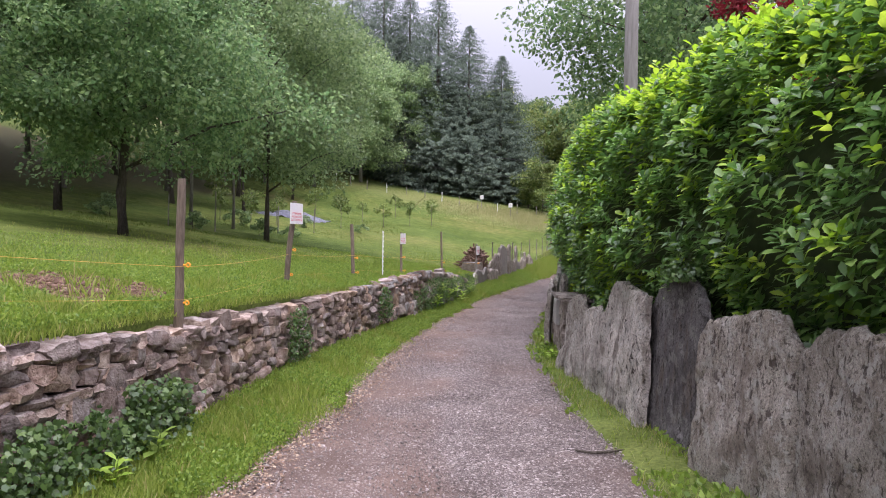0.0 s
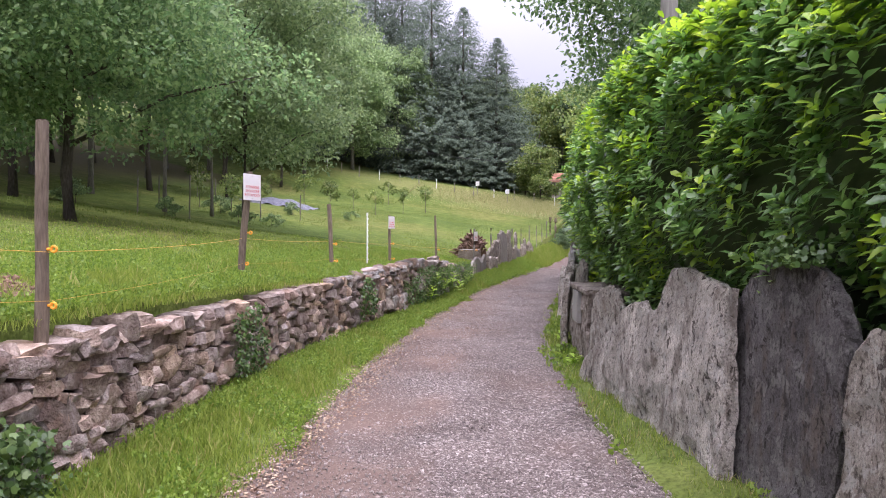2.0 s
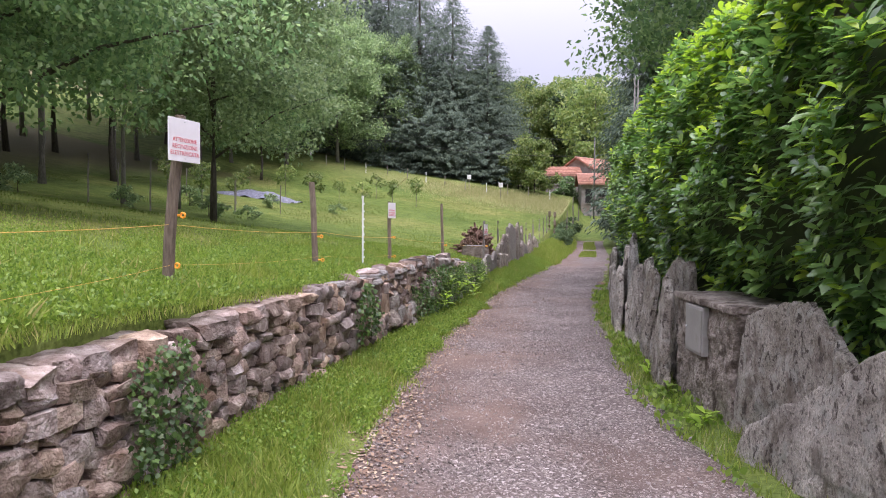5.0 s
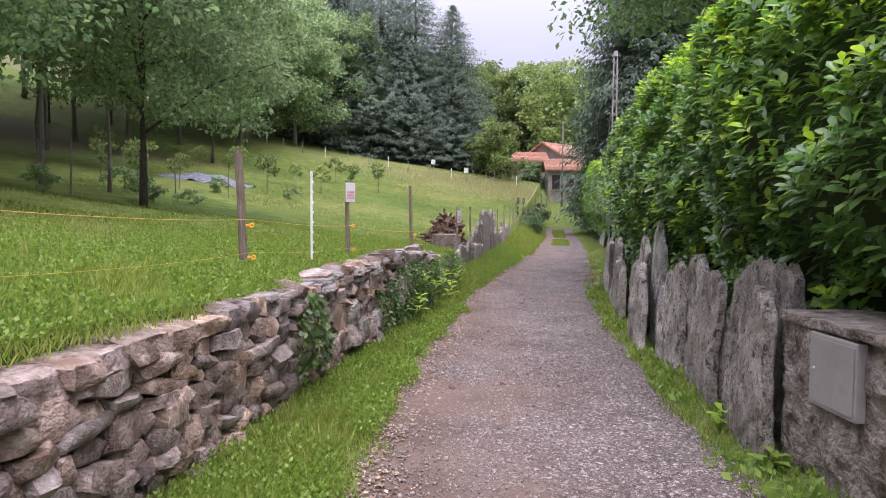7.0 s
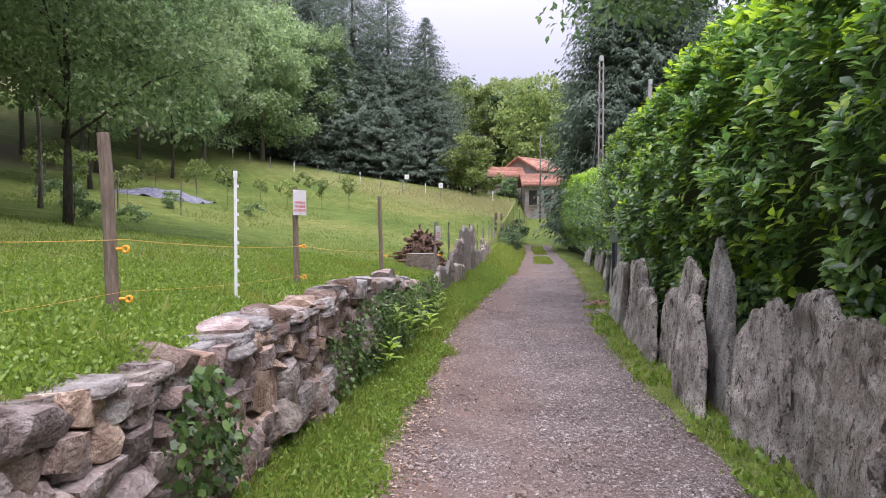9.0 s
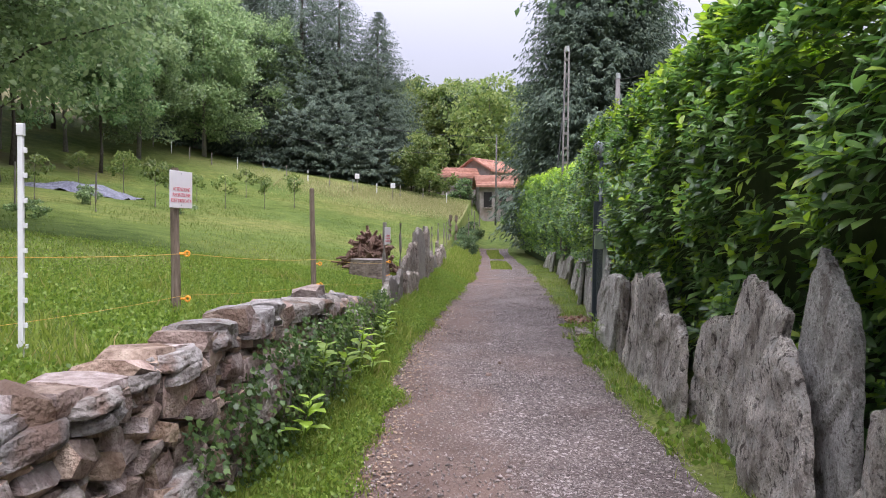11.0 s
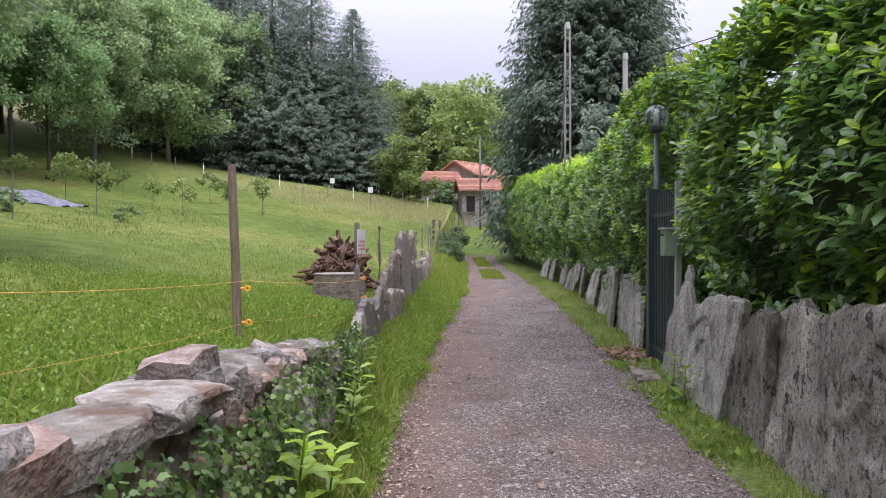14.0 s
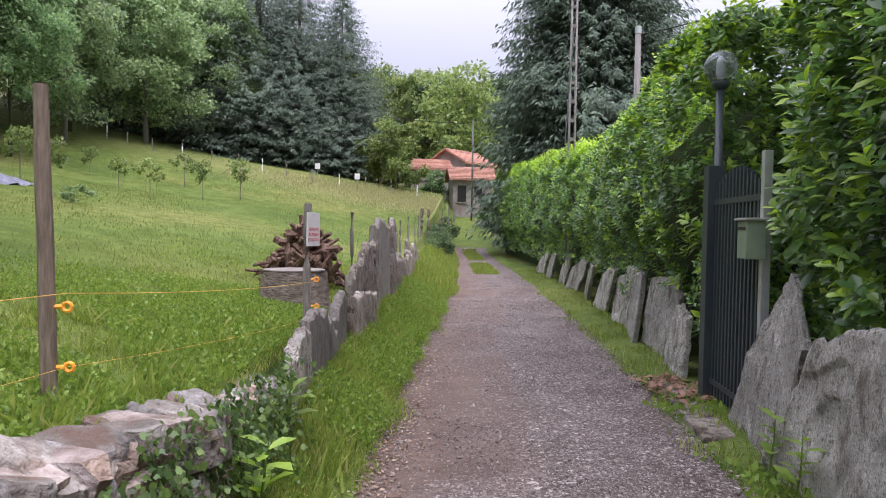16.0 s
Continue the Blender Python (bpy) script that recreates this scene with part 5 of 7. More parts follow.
def hedge(name, label, y0, y1, top, low, dens, leaf, tv, tf, material, fresh, fresh_share, parts_at=None, shift=0.0, end_leaves=0):
    thing = empty(name, float(SLABS(y0)) + .8, (y0 + y1) / 2, 0, label, "hedge")
    tp, lo = top, low
    # a closed solid behind the leaves, coloured dark as the hedge's inner shade
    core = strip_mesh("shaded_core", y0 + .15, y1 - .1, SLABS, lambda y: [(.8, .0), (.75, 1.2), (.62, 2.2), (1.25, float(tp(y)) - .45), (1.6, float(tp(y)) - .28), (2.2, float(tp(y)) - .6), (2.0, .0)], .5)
    link("shaded_core", core, M_HEDGE_CORE, thing, "solid dark core standing in for the hedge's inner shade")
    per = 7
    ns = int((y1 - y0) * 4.6 * dens / per)
    y = rng.uniform(y0, y1, ns)
    s = rng.random(ns) ** .92
    dx, z = hedge_profile(s, y, tp(y), lo)
    deep = np.abs(rng.normal(size=ns)) * .13
    out = unit(np.stack([-np.cos(np.minimum(s / .8, 1) * 1.5), .12 * rng.normal(size=ns), .15 + np.sin(np.minimum(s / .8, 1) * 1.5)], -1))
    root = np.stack([SLABS(y) + dx + shift, y, z], -1) + out * (lumps(y, z) - deep)[:, None]
    if end_leaves:                                 # the hedge's end beside the gate is leafy too
        e = int(end_leaves)
        ez, edx = rng.uniform(low + .1, float(tp(y0)) - .1, e), rng.uniform(.1, 2.1, e)
        out = np.concatenate([out, unit(np.stack([rng.normal(size=e) * .3 - .2, -np.ones(e), .2 + rng.normal(size=e) * .3], -1))])
        root = np.concatenate([root, np.stack([float(SLABS(y0)) + edx, y0 + .12 - .16 * np.abs(rng.normal(size=e)), ez], -1)])
        deep, s, y = np.concatenate([deep, rng.random(e) * .12]), np.concatenate([s, np.full(e, .4)]), np.concatenate([y, np.full(e, y0)])
        ns += e
    e = int((y1 - y0) * 75)                         # the garden side of the hedge
    by = rng.uniform(y0, y1, e)
    out = np.concatenate([out, unit(np.stack([np.ones(e), rng.normal(size=e) * .3, .2 + rng.normal(size=e) * .3], -1))])
    root = np.concatenate([root, np.stack([SLABS(by) + 2.08 + rng.normal(size=e) * .06, by, .15 + rng.random(e) * (tp(by) - .6)], -1)])
    deep, s, y = np.concatenate([deep, rng.random(e) * .12 + .06]), np.concatenate([s, np.full(e, .4)]), np.concatenate([y, by])
    ns += e
    axis = unit(out * .85 + np.array([-.1, 0, .75]) + spray(ns) * .4)
    fresh_sprig = (rng.random(ns) < fresh_share * np.clip((s - .30) * 2.2, 0.24, 1)) & (deep < .16)
    # each sprig: leaves set spirally round its axis
    n = ns * per
    ax = np.repeat(axis, per, 0)
    side = unit(np.cross(ax, spray(ns).repeat(per, 0)))
    third = np.cross(ax, side)
    ang = np.tile(np.arange(per) * 2.4, ns) + rng.normal(size=n) * .3
    q = np.tile(np.linspace(0, 1, per), ns)
    radial = side * np.cos(ang)[:, None] + third * np.sin(ang)[:, None]
    way = unit(radial + ax * (.25 + .8 * q)[:, None] + np.array([0, 0, -.12]))
    face = unit(ax * 1.0 - radial * .35 + np.array([0, 0, .35]) + spray(n) * .3)
    p = np.repeat(root, per, 0) + ax * (q * leaf * .8)[:, None]
    size = leaf * rng.uniform(.7, 1.15, n) * (1.1 - .35 * q)
    new_leaf, deep, y = np.repeat(fresh_sprig, per), np.repeat(deep, per), np.repeat(y, per)
    turn = frames_along(way, face, size)
    single = np.zeros(n, bool)
    if parts_at:
        pick = np.where((y > parts_at[0]) & (y < parts_at[1]) & (deep < .05))[0][:280]
        single[pick] = True
        me = mesh_of("leaf", tv, tf, True)
        me.materials.append(material)
        for k in pick:
            ob = new("leaf", me)
            m = Matrix.Identity(4)
            for a in range(3):
                for b in range(3):
                    m[a][b] = turn[k][a, b]
                m[a][3] = p[k][a]
            ob.matrix_world = m
            ob.parent = thing
            ob.matrix_parent_inverse = Matrix.Translation(thing.location).inverted()
    for nm, mask, mt in (("foliage", ~new_leaf & ~single, material), ("young_foliage", new_leaf & ~single, fresh)):
        ob = link(nm, scatter_mesh(nm, tv, tf, turn[mask], p[mask] - np.array(thing.location), True), mt, thing)
        tagged(ob, kind="stuff")
    core_ob = [o for o in thing.children if o.name.startswith("shaded_core")][0]
    core_ob.location = -Vector(thing.location)
    # upright shoots that break the clipped line
    ns = int((y1 - y0) * 30)
    sy = rng.uniform(y0, y1, ns)
    ss = rng.uniform(.62, .95, ns)
    dx, z = hedge_profile(ss, sy, tp(sy), lo)
    root = np.stack([SLABS(sy) + dx + shift, sy, z - .05], -1)
    tall = rng.uniform(.1, .42, ns)
    lean = np.stack([rng.normal(size=ns) * .25 - .1, rng.normal(size=ns) * .25, np.ones(ns)], -1)
    k = 9
    q = np.tile(np.linspace(.25, 1, k), ns)
    pos = np.repeat(root, k, 0) + np.repeat(lean * tall[:, None], k, 0) * q[:, None]
    ang = np.tile(np.arange(k) * 2.4, ns) + np.repeat(rng.uniform(0, 6, ns), k)
    w = np.stack([np.cos(ang), np.sin(ang), .35 + .5 * q], -1)
    sz = leaf * rng.uniform(.6, 1.0, ns * k)
    ob = link("young_shoot_foliage", scatter_mesh("young_shoot_foliage", tv, tf, frames_along(w, np.array([0, 0, 1.0]) + spray(ns * k) * .4, sz), pos - np.array(thing.location), True), fresh, thing, "bright young shoots")
    tagged(ob, kind="stuff")


TOP_NEAR = curve([-5, 3, 6, 9, 12, 16, 19, 21, 24], [3.6, 3.6, 3.8, 3.85, 3.8, 3.75, 3.6, 3.5, 3.6], .5)
TOP_FAR = curve([24, 26, 28.5, 30, 34, 38, 43, 50, 62], [3.8, 3.85, 3.9, 3.6, 3.6, 4.0, 4.3, 4.6, 5.4], .4)
hedge("laurel_hedge", "tall glossy cherry-laurel hedge behind upright stones", .5, 23.1, TOP_NEAR, .35, 680, .15, LAUREL_V, LAUREL_F, M_LAUREL, M_LAUREL_NEW, .85, (10.4, 12.4), .0, 700)
hedge("hornbeam_hedge", "tall leafy green hedge beyond the garden gate", 24.75, 60, TOP_FAR, .5, 760, .11, LEAF_V, LEAF_F, M_LAUREL, M_LAUREL_NEW, 1.1, None, -.2, 1500)


# ---- fence ----
def text_mesh(body, size):
    cu = bpy.data.curves.new("sign_text", "FONT")
    cu.body, cu.size, cu.align_x, cu.align_y, cu.extrude, cu.resolution_u = body, size, "CENTER", "CENTER", .0006, 2
    ob = bpy.data.objects.new("sign_text", cu)
    scene.collection.objects.link(ob)
    bpy.context.view_layer.update()
    me = bpy.data.meshes.new_from_object(ob.evaluated_get(bpy.context.evaluated_depsgraph_get()))
    bpy.data.objects.remove(ob)
    return me


TEXT = [text_mesh(w, .041) for w in ("ATTENZIONE", "RECINZIONE", "ELETTRIFICATA")]
for _me in TEXT:
    _me.materials.append(M_INK)


def ring(bm, radius, thick, height, z, cx=0, cy=0):
    tube(bm, [(cx + radius * math.cos(a), cy + radius * math.sin(a), z) for a in np.linspace(0, 2 * math.pi, 13)], [thick] * 13, 6, False)


def fence_post(x, y, h, r, label, lean=(0, 0), sign=False, insulators=(), material=None, group="fence posts along the meadow", turn=0, seed=0, sign_drop=.0):
    rr = random.Random(seed)
    z = field(x, y)
    t = empty("fence_post", x, y, z, label, "post", group)
    bm = bmesh.new()
    pts = [(lean[0] * k / 5 + rr.uniform(-.008, .008), lean[1] * k / 5, -.3 + (h + .3) * k / 5) for k in range(6)]
    tube(bm, pts + [(pts[-1][0], pts[-1][1], h + .008)], [r * (1.06 - .03 * k + rr.uniform(-.04, .04)) for k in range(6)] + [r * .7], 10)
    part("stake", bm, material or M_POST, t, smooth=False)
    for q in insulators:
        bm = bmesh.new()
        cx = lean[0] * q / h
        tube(bm, [(cx + r * .6, -.0, q), (cx + r + .035, -.0, q)], [.011, .011], 6)
        tube(bm, [(cx + r + .05 + .020 * math.cos(a), -.004, q + .020 * math.sin(a)) for a in np.linspace(0, 2 * math.pi, 9)], [.009] * 9, 6, False)
        part("insulator", bm, M_ORANGE, t, "orange plastic ring insulator")
    if sign:
        wide, tall = sign
        bm = bmesh.new()
        zc = h - tall / 2 - sign_drop
        box(bm, -wide / 2, wide / 2, -.004, .004, -tall / 2, tall / 2, .002)
        board = part("sign_board", bm, M_SIGN, t, "white warning board with red lettering")
        q = zc / h
        board.matrix_basis = pose(lean[0] * q + (r + .02) * math.sin(radians(turn)), lean[1] * q - (r + .02) * math.cos(radians(turn)), zc, 0, 0, turn)
        for k, me in enumerate(TEXT):
            ob = new("sign_text", me)
            ob.parent = board
            span = max(v.co.x for v in me.vertices) - min(v.co.x for v in me.vertices)
            ob.matrix_basis = pose(0, -.0065, tall * (.0 - .155 * k), 90, 0, 0) @ Matrix.Diagonal((wide * (.76, .78, .9)[k] / span, tall / .29, 1, 1))
        for dz in (.43, -.43):
            bm = bmesh.new()
            tube(bm, [(0, -.003, dz * tall), (0, -.008, dz * tall)], [.006, .004], 6)
            part("nail", bm, M_PALEMETAL, board)
    return t


POSTS = [(-2.0, 6.43), (-2.44, 10.83), (-2.2, 14.65), (-1.74, 18.2), (-1.01, 21.65), (-.10, 24.85)]
fence_post(-2.0, 6.43, 1.36, .045, "round brown wooden stake with orange insulators", (.03, 0), False, (.12, .5), seed=1)
fence_post(-2.44, 10.83, 1.35, .047, "brown wooden stake carrying a large white warning sign", (.17, -.05), (.38, .34), (.145, .555), turn=77, seed=2, sign_drop=.03)
fence_post(-2.2, 14.65, 1.16, .042, "round weathered wooden stake with cracked top", (-.06, 0), False, (.1, .42), seed=3)
fence_post(-1.74, 18.2, 1.15, .035, "brown wooden stake carrying a white warning sign", (-.02, 0), (.26, .29), (.12, .48), turn=67, seed=4, sign_drop=.02)
fence_post(-1.01, 21.65, 1.40, .035, "thin dark wooden stake, slightly bent", (-.05, 0), False, (.15, .42), seed=5)
fence_post(-.10, 24.85, 1.2, .038, "grey wooden stake carrying a white warning sign", (0, 0), (.26, .31), (.25, .5), turn=67, seed=6, sign_drop=.08, material=M_WOOD_GREY)


def white_post():
    x, y = -1.84, 16.07
    t = empty("plastic_fence_post", x, y, field(x, y), "white plastic electric-fence post with notches", "post")
    bm = bmesh.new()
    box(bm, -.012, .012, -.01, .01, -.2, 1.1, .003)
    box(bm, -.016, .016, -.014, .014, 1.06, 1.12, .004)
    part("shaft", bm, M_WHITE, t)
    for k in range(8):
        bm = bmesh.new()
        box(bm, .012, .028, -.006, .006, .14 + k * .12, .165 + k * .12, .002)
        part("hook", bm, M_WHITE, t)
    bm = bmesh.new()
    box(bm, -.03, .03, -.008, .008, .04, .06, .002)
    part("step", bm, M_WHITE, t)


white_post()


def cord(pts, name="fence_cord", label="thin orange electric-fence cord strung between stakes", radius=.0022, sag=.03, material=None, category="cord"):
    bm = bmesh.new()
    for a, b in zip(pts, pts[1:]):
        a, b = Vector(a), Vector(b)
        n = 8
        tube(bm, [a.lerp(b, k / n) - Vector((0, 0, sag * 4 * (k / n) * (1 - k / n))) for k in range(n + 1)], [radius] * (n + 1), 5, False)
    ob = part(name, bm, material or M_CORD, smooth=True)
    return tagged(ob, label, category)


for q in (.15, .48):
    spots = [(-3.4, 1.0)] + POSTS
    for (xa, ya), (xb, yb) in zip(spots, spots[1:]):
        cord([(xa + .07, ya, field(xa, ya) + q), (xb + .07, yb, field(xb, yb) + q)], "electric_fence_line", radius=.0022 if q > .3 else .0013)


for k, (x, y, h, r) in enumerate([(.3, 29.8, 1.35, .035), (.75, 31.9, 1.2, .03), (1.15, 34.2, 1.3, .035), (1.6, 37.0, 1.2, .035), (2.1, 40.5, 1.25, .04), (2.6, 43.5, 1.2, .035), (4.08, 55.6, 1.35, .10), (4.55, 56.6, 1.35, .10), (3.6, 51.5, 1.2, .045), (3.1, 47.5, 1.15, .04), (5.8, 60, 1.2, .05), (6.6, 63, 1.2, .05), (7.4, 66, 1.2, .05)]):
    fence_post(x, y, h, r, "dark thick wooden gatepost at the meadow's edge" if r > .08 else "thin grey stake in the verge fence", (0, 0), seed=20 + k, material=M_WOOD_GREY if r < .08 else M_POST)
for k in range(17):
    x = -26 + 2.1 * k
    y = 74 - .16 * x + 1.5 * math.sin(k)
    fence_post(x, y, 1.05, .05, "pale short stake of the upper fence", (0, 0), seed=40 + k, material=M_WHITE if k % 3 == 0 else M_WOOD_GREY, group="fence stakes at the meadow's top")
for (x, y) in ((-2.6, 75), (.6, 71.5)):
    t = empty("small_notice", x, y, field(x, y), "small white notice on a short stake", "sign", "small notices")
    bm = bmesh.new()
    tube(bm, [(0, 0, -.2), (0, 0, 1.3)], [.03, .03], 6)
    part("stake", bm, M_WOOD_GREY, t)
    bm = bmesh.new()
    box(bm, -.2, .2, -.06, -.04, 1.0, 1.45, .01)
    part("notice_board", bm, M_WHITE, t)


# ---- meter box, gate, lamp ----
def meter_box():
    yc, ang = 11.66, line_angle(SLABS, 11.66)
    t = empty("meter_box_pillar", float(SLABS(yc)) + .22, yc, 0, "rough concrete pillar with a grey metal meter door", "meter box")
    t.rotation_euler = (0, 0, radians(ang))
    bm = bmesh.new()
    box(bm, -.2, .3, -.66, .68, -.15, 1.0)
    bmesh.ops.subdivide_edges(bm, edges=bm.edges[:], cuts=22, use_grid_fill=True)
    for v in bm.verts:
        v.co += Vector((.035 * noise.noise(v.co * 4) + .022 * noise.noise(v.co * 11), .06 * noise.noise(v.co * 3 + Vector((7, 0, 0))) + .03 * noise.noise(v.co * 9), .015 * noise.noise(v.co * 6)))
    part("pillar", bm, M_CONCRETE, t, smooth=False)
    bm = bmesh.new()
    box(bm, -.235, .38, -.72, .71, .985, 1.045, .012)
    bmesh.ops.subdivide_edges(bm, edges=[e for e in bm.edges if e.calc_length() > .3], cuts=8, use_grid_fill=True)
    for v in bm.verts:
        v.co += Vector((.02 * noise.noise(v.co * 6), .02 * noise.noise(v.co * 5), .018 * noise.noise(v.co * 4)))
    part("cap_slab", bm, M_CONCRETE, t, "flat weathered cap with dry leaves")
    bm = bmesh.new()
    box(bm, -.243, -.185, -.1, .34, .54, .97, .006)
    frame_ob = part("door_frame", bm, M_METALDOOR, t)
    bm = bmesh.new()
    box(bm, -.251, -.245, -.08, .315, .565, .945, .002)
    door = part("door", bm, M_METALDOOR, t, "flat grey metal door with a small lock")
    bm = bmesh.new()
    tube(bm, [(-.251, .28, .76), (-.261, .28, .76)], [.012, .010], 8)
    part("lock", bm, M_PALEMETAL, door)


meter_box()


def garden_gate():
    a, b = Vector((3.66, 24.42, 0)), Vector((3.4, 23.2, 0))
    way = (b - a).normalized()
    ang = math.degrees(math.atan2(way.y, way.x))
    t = empty("garden_gate", a.x, a.y, 0, "closed dark green steel garden gate of vertical bars", "gate")
    t.rotation_euler = (0, 0, radians(ang))
    L = (b - a).length
    for k, (u, w) in enumerate(((0, .075), (L, .032))):
        bm = bmesh.new()
        box(bm, u - w, u + w, -w, w, -.1, 2.22, .006)
        part("gate_post", bm, M_GATE if k == 0 else M_PALEMETAL, t, "" if k == 0 else "pale zinc gate post")
    n = 13
    for k in range(n):
        u = .13 + (L - .24) * k / (n - 1)
        bm = bmesh.new()
        h = 2.02 + .14 * math.sin(math.pi * k / (n - 1))
        box(bm, u - .017, u + .017, -.017, .017, .1, h, .003)
        part("bar", bm, M_GATE, t)
    for z in (.2, 1.85):
        bm = bmesh.new()
        box(bm, .06, L - .04, -.02, .02, z, z + .05, .004)
        part("rail", bm, M_GATE, t)
    bm = bmesh.new()
    box(bm, .06, L - .05, .024, .032, .22, 1.84)
    part("backing_sheet", bm, M_GATE, t, "dark metal sheet behind the bars")
    lb = empty("letterbox", b.x + .02, b.y - .02, 1.42, "pale green metal letterbox on the gate post", "letterbox")
    lb.rotation_euler = (0, 0, radians(ang))
    bm = bmesh.new()
    box(bm, -.13, .07, -.19, -.045, -.02, .27, .008)
    part("body", bm, M_LETTERBOX, lb)
    bm = bmesh.new()
    box(bm, -.15, .09, -.21, -.04, .27, .29, .006)
    part("lid", bm, M_PALEMETAL, lb)
    bm = bmesh.new()
    box(bm, -.10, .04, -.196, -.19, .2, .22)
    part("slot", bm, M_DARK, lb)


garden_gate()


def gate_lamp():
    t = empty("garden_lamp", 3.74, 24.5, 0, "dark lamp post with a smoked glass globe", "lamp")
    bm = bmesh.new()
    tube(bm, [(0, 0, -.1), (0, 0, 1.2), (0, 0, 2.98)], [.05, .042, .038], 12)
    part("pole", bm, M_GATE, t, smooth=True)
    bm = bmesh.new()
    tube(bm, [(0, 0, 2.95), (0, 0, 2.99), (0, 0, 3.03)], [.05, .085, .08], 14)
    part("collar", bm, M_GATE, t, smooth=True)
    bm = bmesh.new()
    bmesh.ops.create_uvsphere(bm, u_segments=24, v_segments=16, radius=.155, matrix=Matrix.Translation((0, 0, 3.16)))
    part("globe", bm, M_GLOBE, t, "smoked glass globe", True)
    bm = bmesh.new()
    tube(bm, [(0, 0, 3.02), (0, 0, 3.1), (0, 0, 3.11), (0, 0, 3.19), (0, 0, 3.23)], [.022, .022, .03, .03, .012], 10)
    part("bulb", bm, M_WHITE, t, "white unlit bulb", True)


gate_lamp()


def door_step():
    bm = bmesh.new()
    box(bm, 3.22, 3.5, 23.2, 25.2, -.08, .06, .02)
    bmesh.ops.subdivide_edges(bm, edges=[e for e in bm.edges if e.calc_length() > .3], cuts=6, use_grid_fill=True)
    for v in bm.verts:
        v.co += Vector((.25 * (v.co.y - 24.3), 0, .012 * noise.noise(v.co * 4)))
    tagged(part("concrete_sill", bm, M_CONCRETE), "worn concrete sill in front of the gate", "step")
    n = 240
    p = np.c_[rng.uniform(3.15, 3.75, n), rng.uniform(24.2, 25.2, n), np.full(n, .085)]
    ob = link("dead_leaves", scatter_mesh("dead_leaves", LEAF_V, LEAF_F, frames_along(spray(n) * [1, 1, .2], spray(n) * .5 + [0, 0, 1], rng.uniform(.05, .1, n)), p), leaf_material("dead_leaf", [(0, (.12, .05, .03)), (1, (.32, .18, .12))], .7, .1))
    tagged(ob, "dry brown leaves lying by the gate", "leaves", kind="stuff")


door_step()


# ---- poles and wires ----
def pole(x, y, z, h, r, label, rungs=False):
    t = empty("utility_pole", x, y, z, label, "pole", "utility poles")
    bm = bmesh.new()
    if rungs:
        for s in (-1, 1):
            tube(bm, [(s * r * 1.2, 0, -.3), (s * r * .8, 0, h)], [r * .45, r * .35], 8)
    else:
        tube(bm, [(0, 0, -.3), (0, 0, h)], [r * 1.1, r * .85], 12)
    part("shaft", bm, M_POLE, t, smooth=True)
    if rungs:
        for k in range(int(h / .55)):
            bm = bmesh.new()
            box(bm, -r * 1.2, r * 1.2, -r * .3, r * .3, .4 + k * .55, .5 + k * .55, .005)
            part("rung", bm, M_POLE, t)
    bm = bmesh.new()
    tube(bm, [(0, 0, h - .15), (0, 0, h + .06)], [r * .95, r * .9], 10)
    part("cap", bm, M_PALEMETAL, t)
    return t


pole(3.2, 11.5, 0, 9.5, .115, "round grey utility pole rising out of the hedge")
pole(6.65, 37.8, 0, 8.6, .09, "slotted grey concrete utility pole", True)
pole(8.7, 38.0, 0, 7.7, .10, "thin grey pole behind the hedge")
pole(9.0, 68, 2.6, 7.0, .07, "slim grey pole beside the house")
for (a, b, s) in [((9.0, 68, 9.4), (-11, 77, 13.0), .5), ((-11, 77, 13.0), (-34, 86, 17), .5), ((9.0, 68, 8.0), (-11, 77, 10.6), .5), ((-11, 77, 10.6), (-34, 86, 14), .5), ((8.7, 38.0, 7.5), (14, 33, 9.0), .3), ((6.65, 37.8, 7.6), (6.0, 36.4, 4.0), .0)]:
    cord([a, b], "overhead_wire", "thin dark overhead wire", .018, s, M_CABLE, "wire")


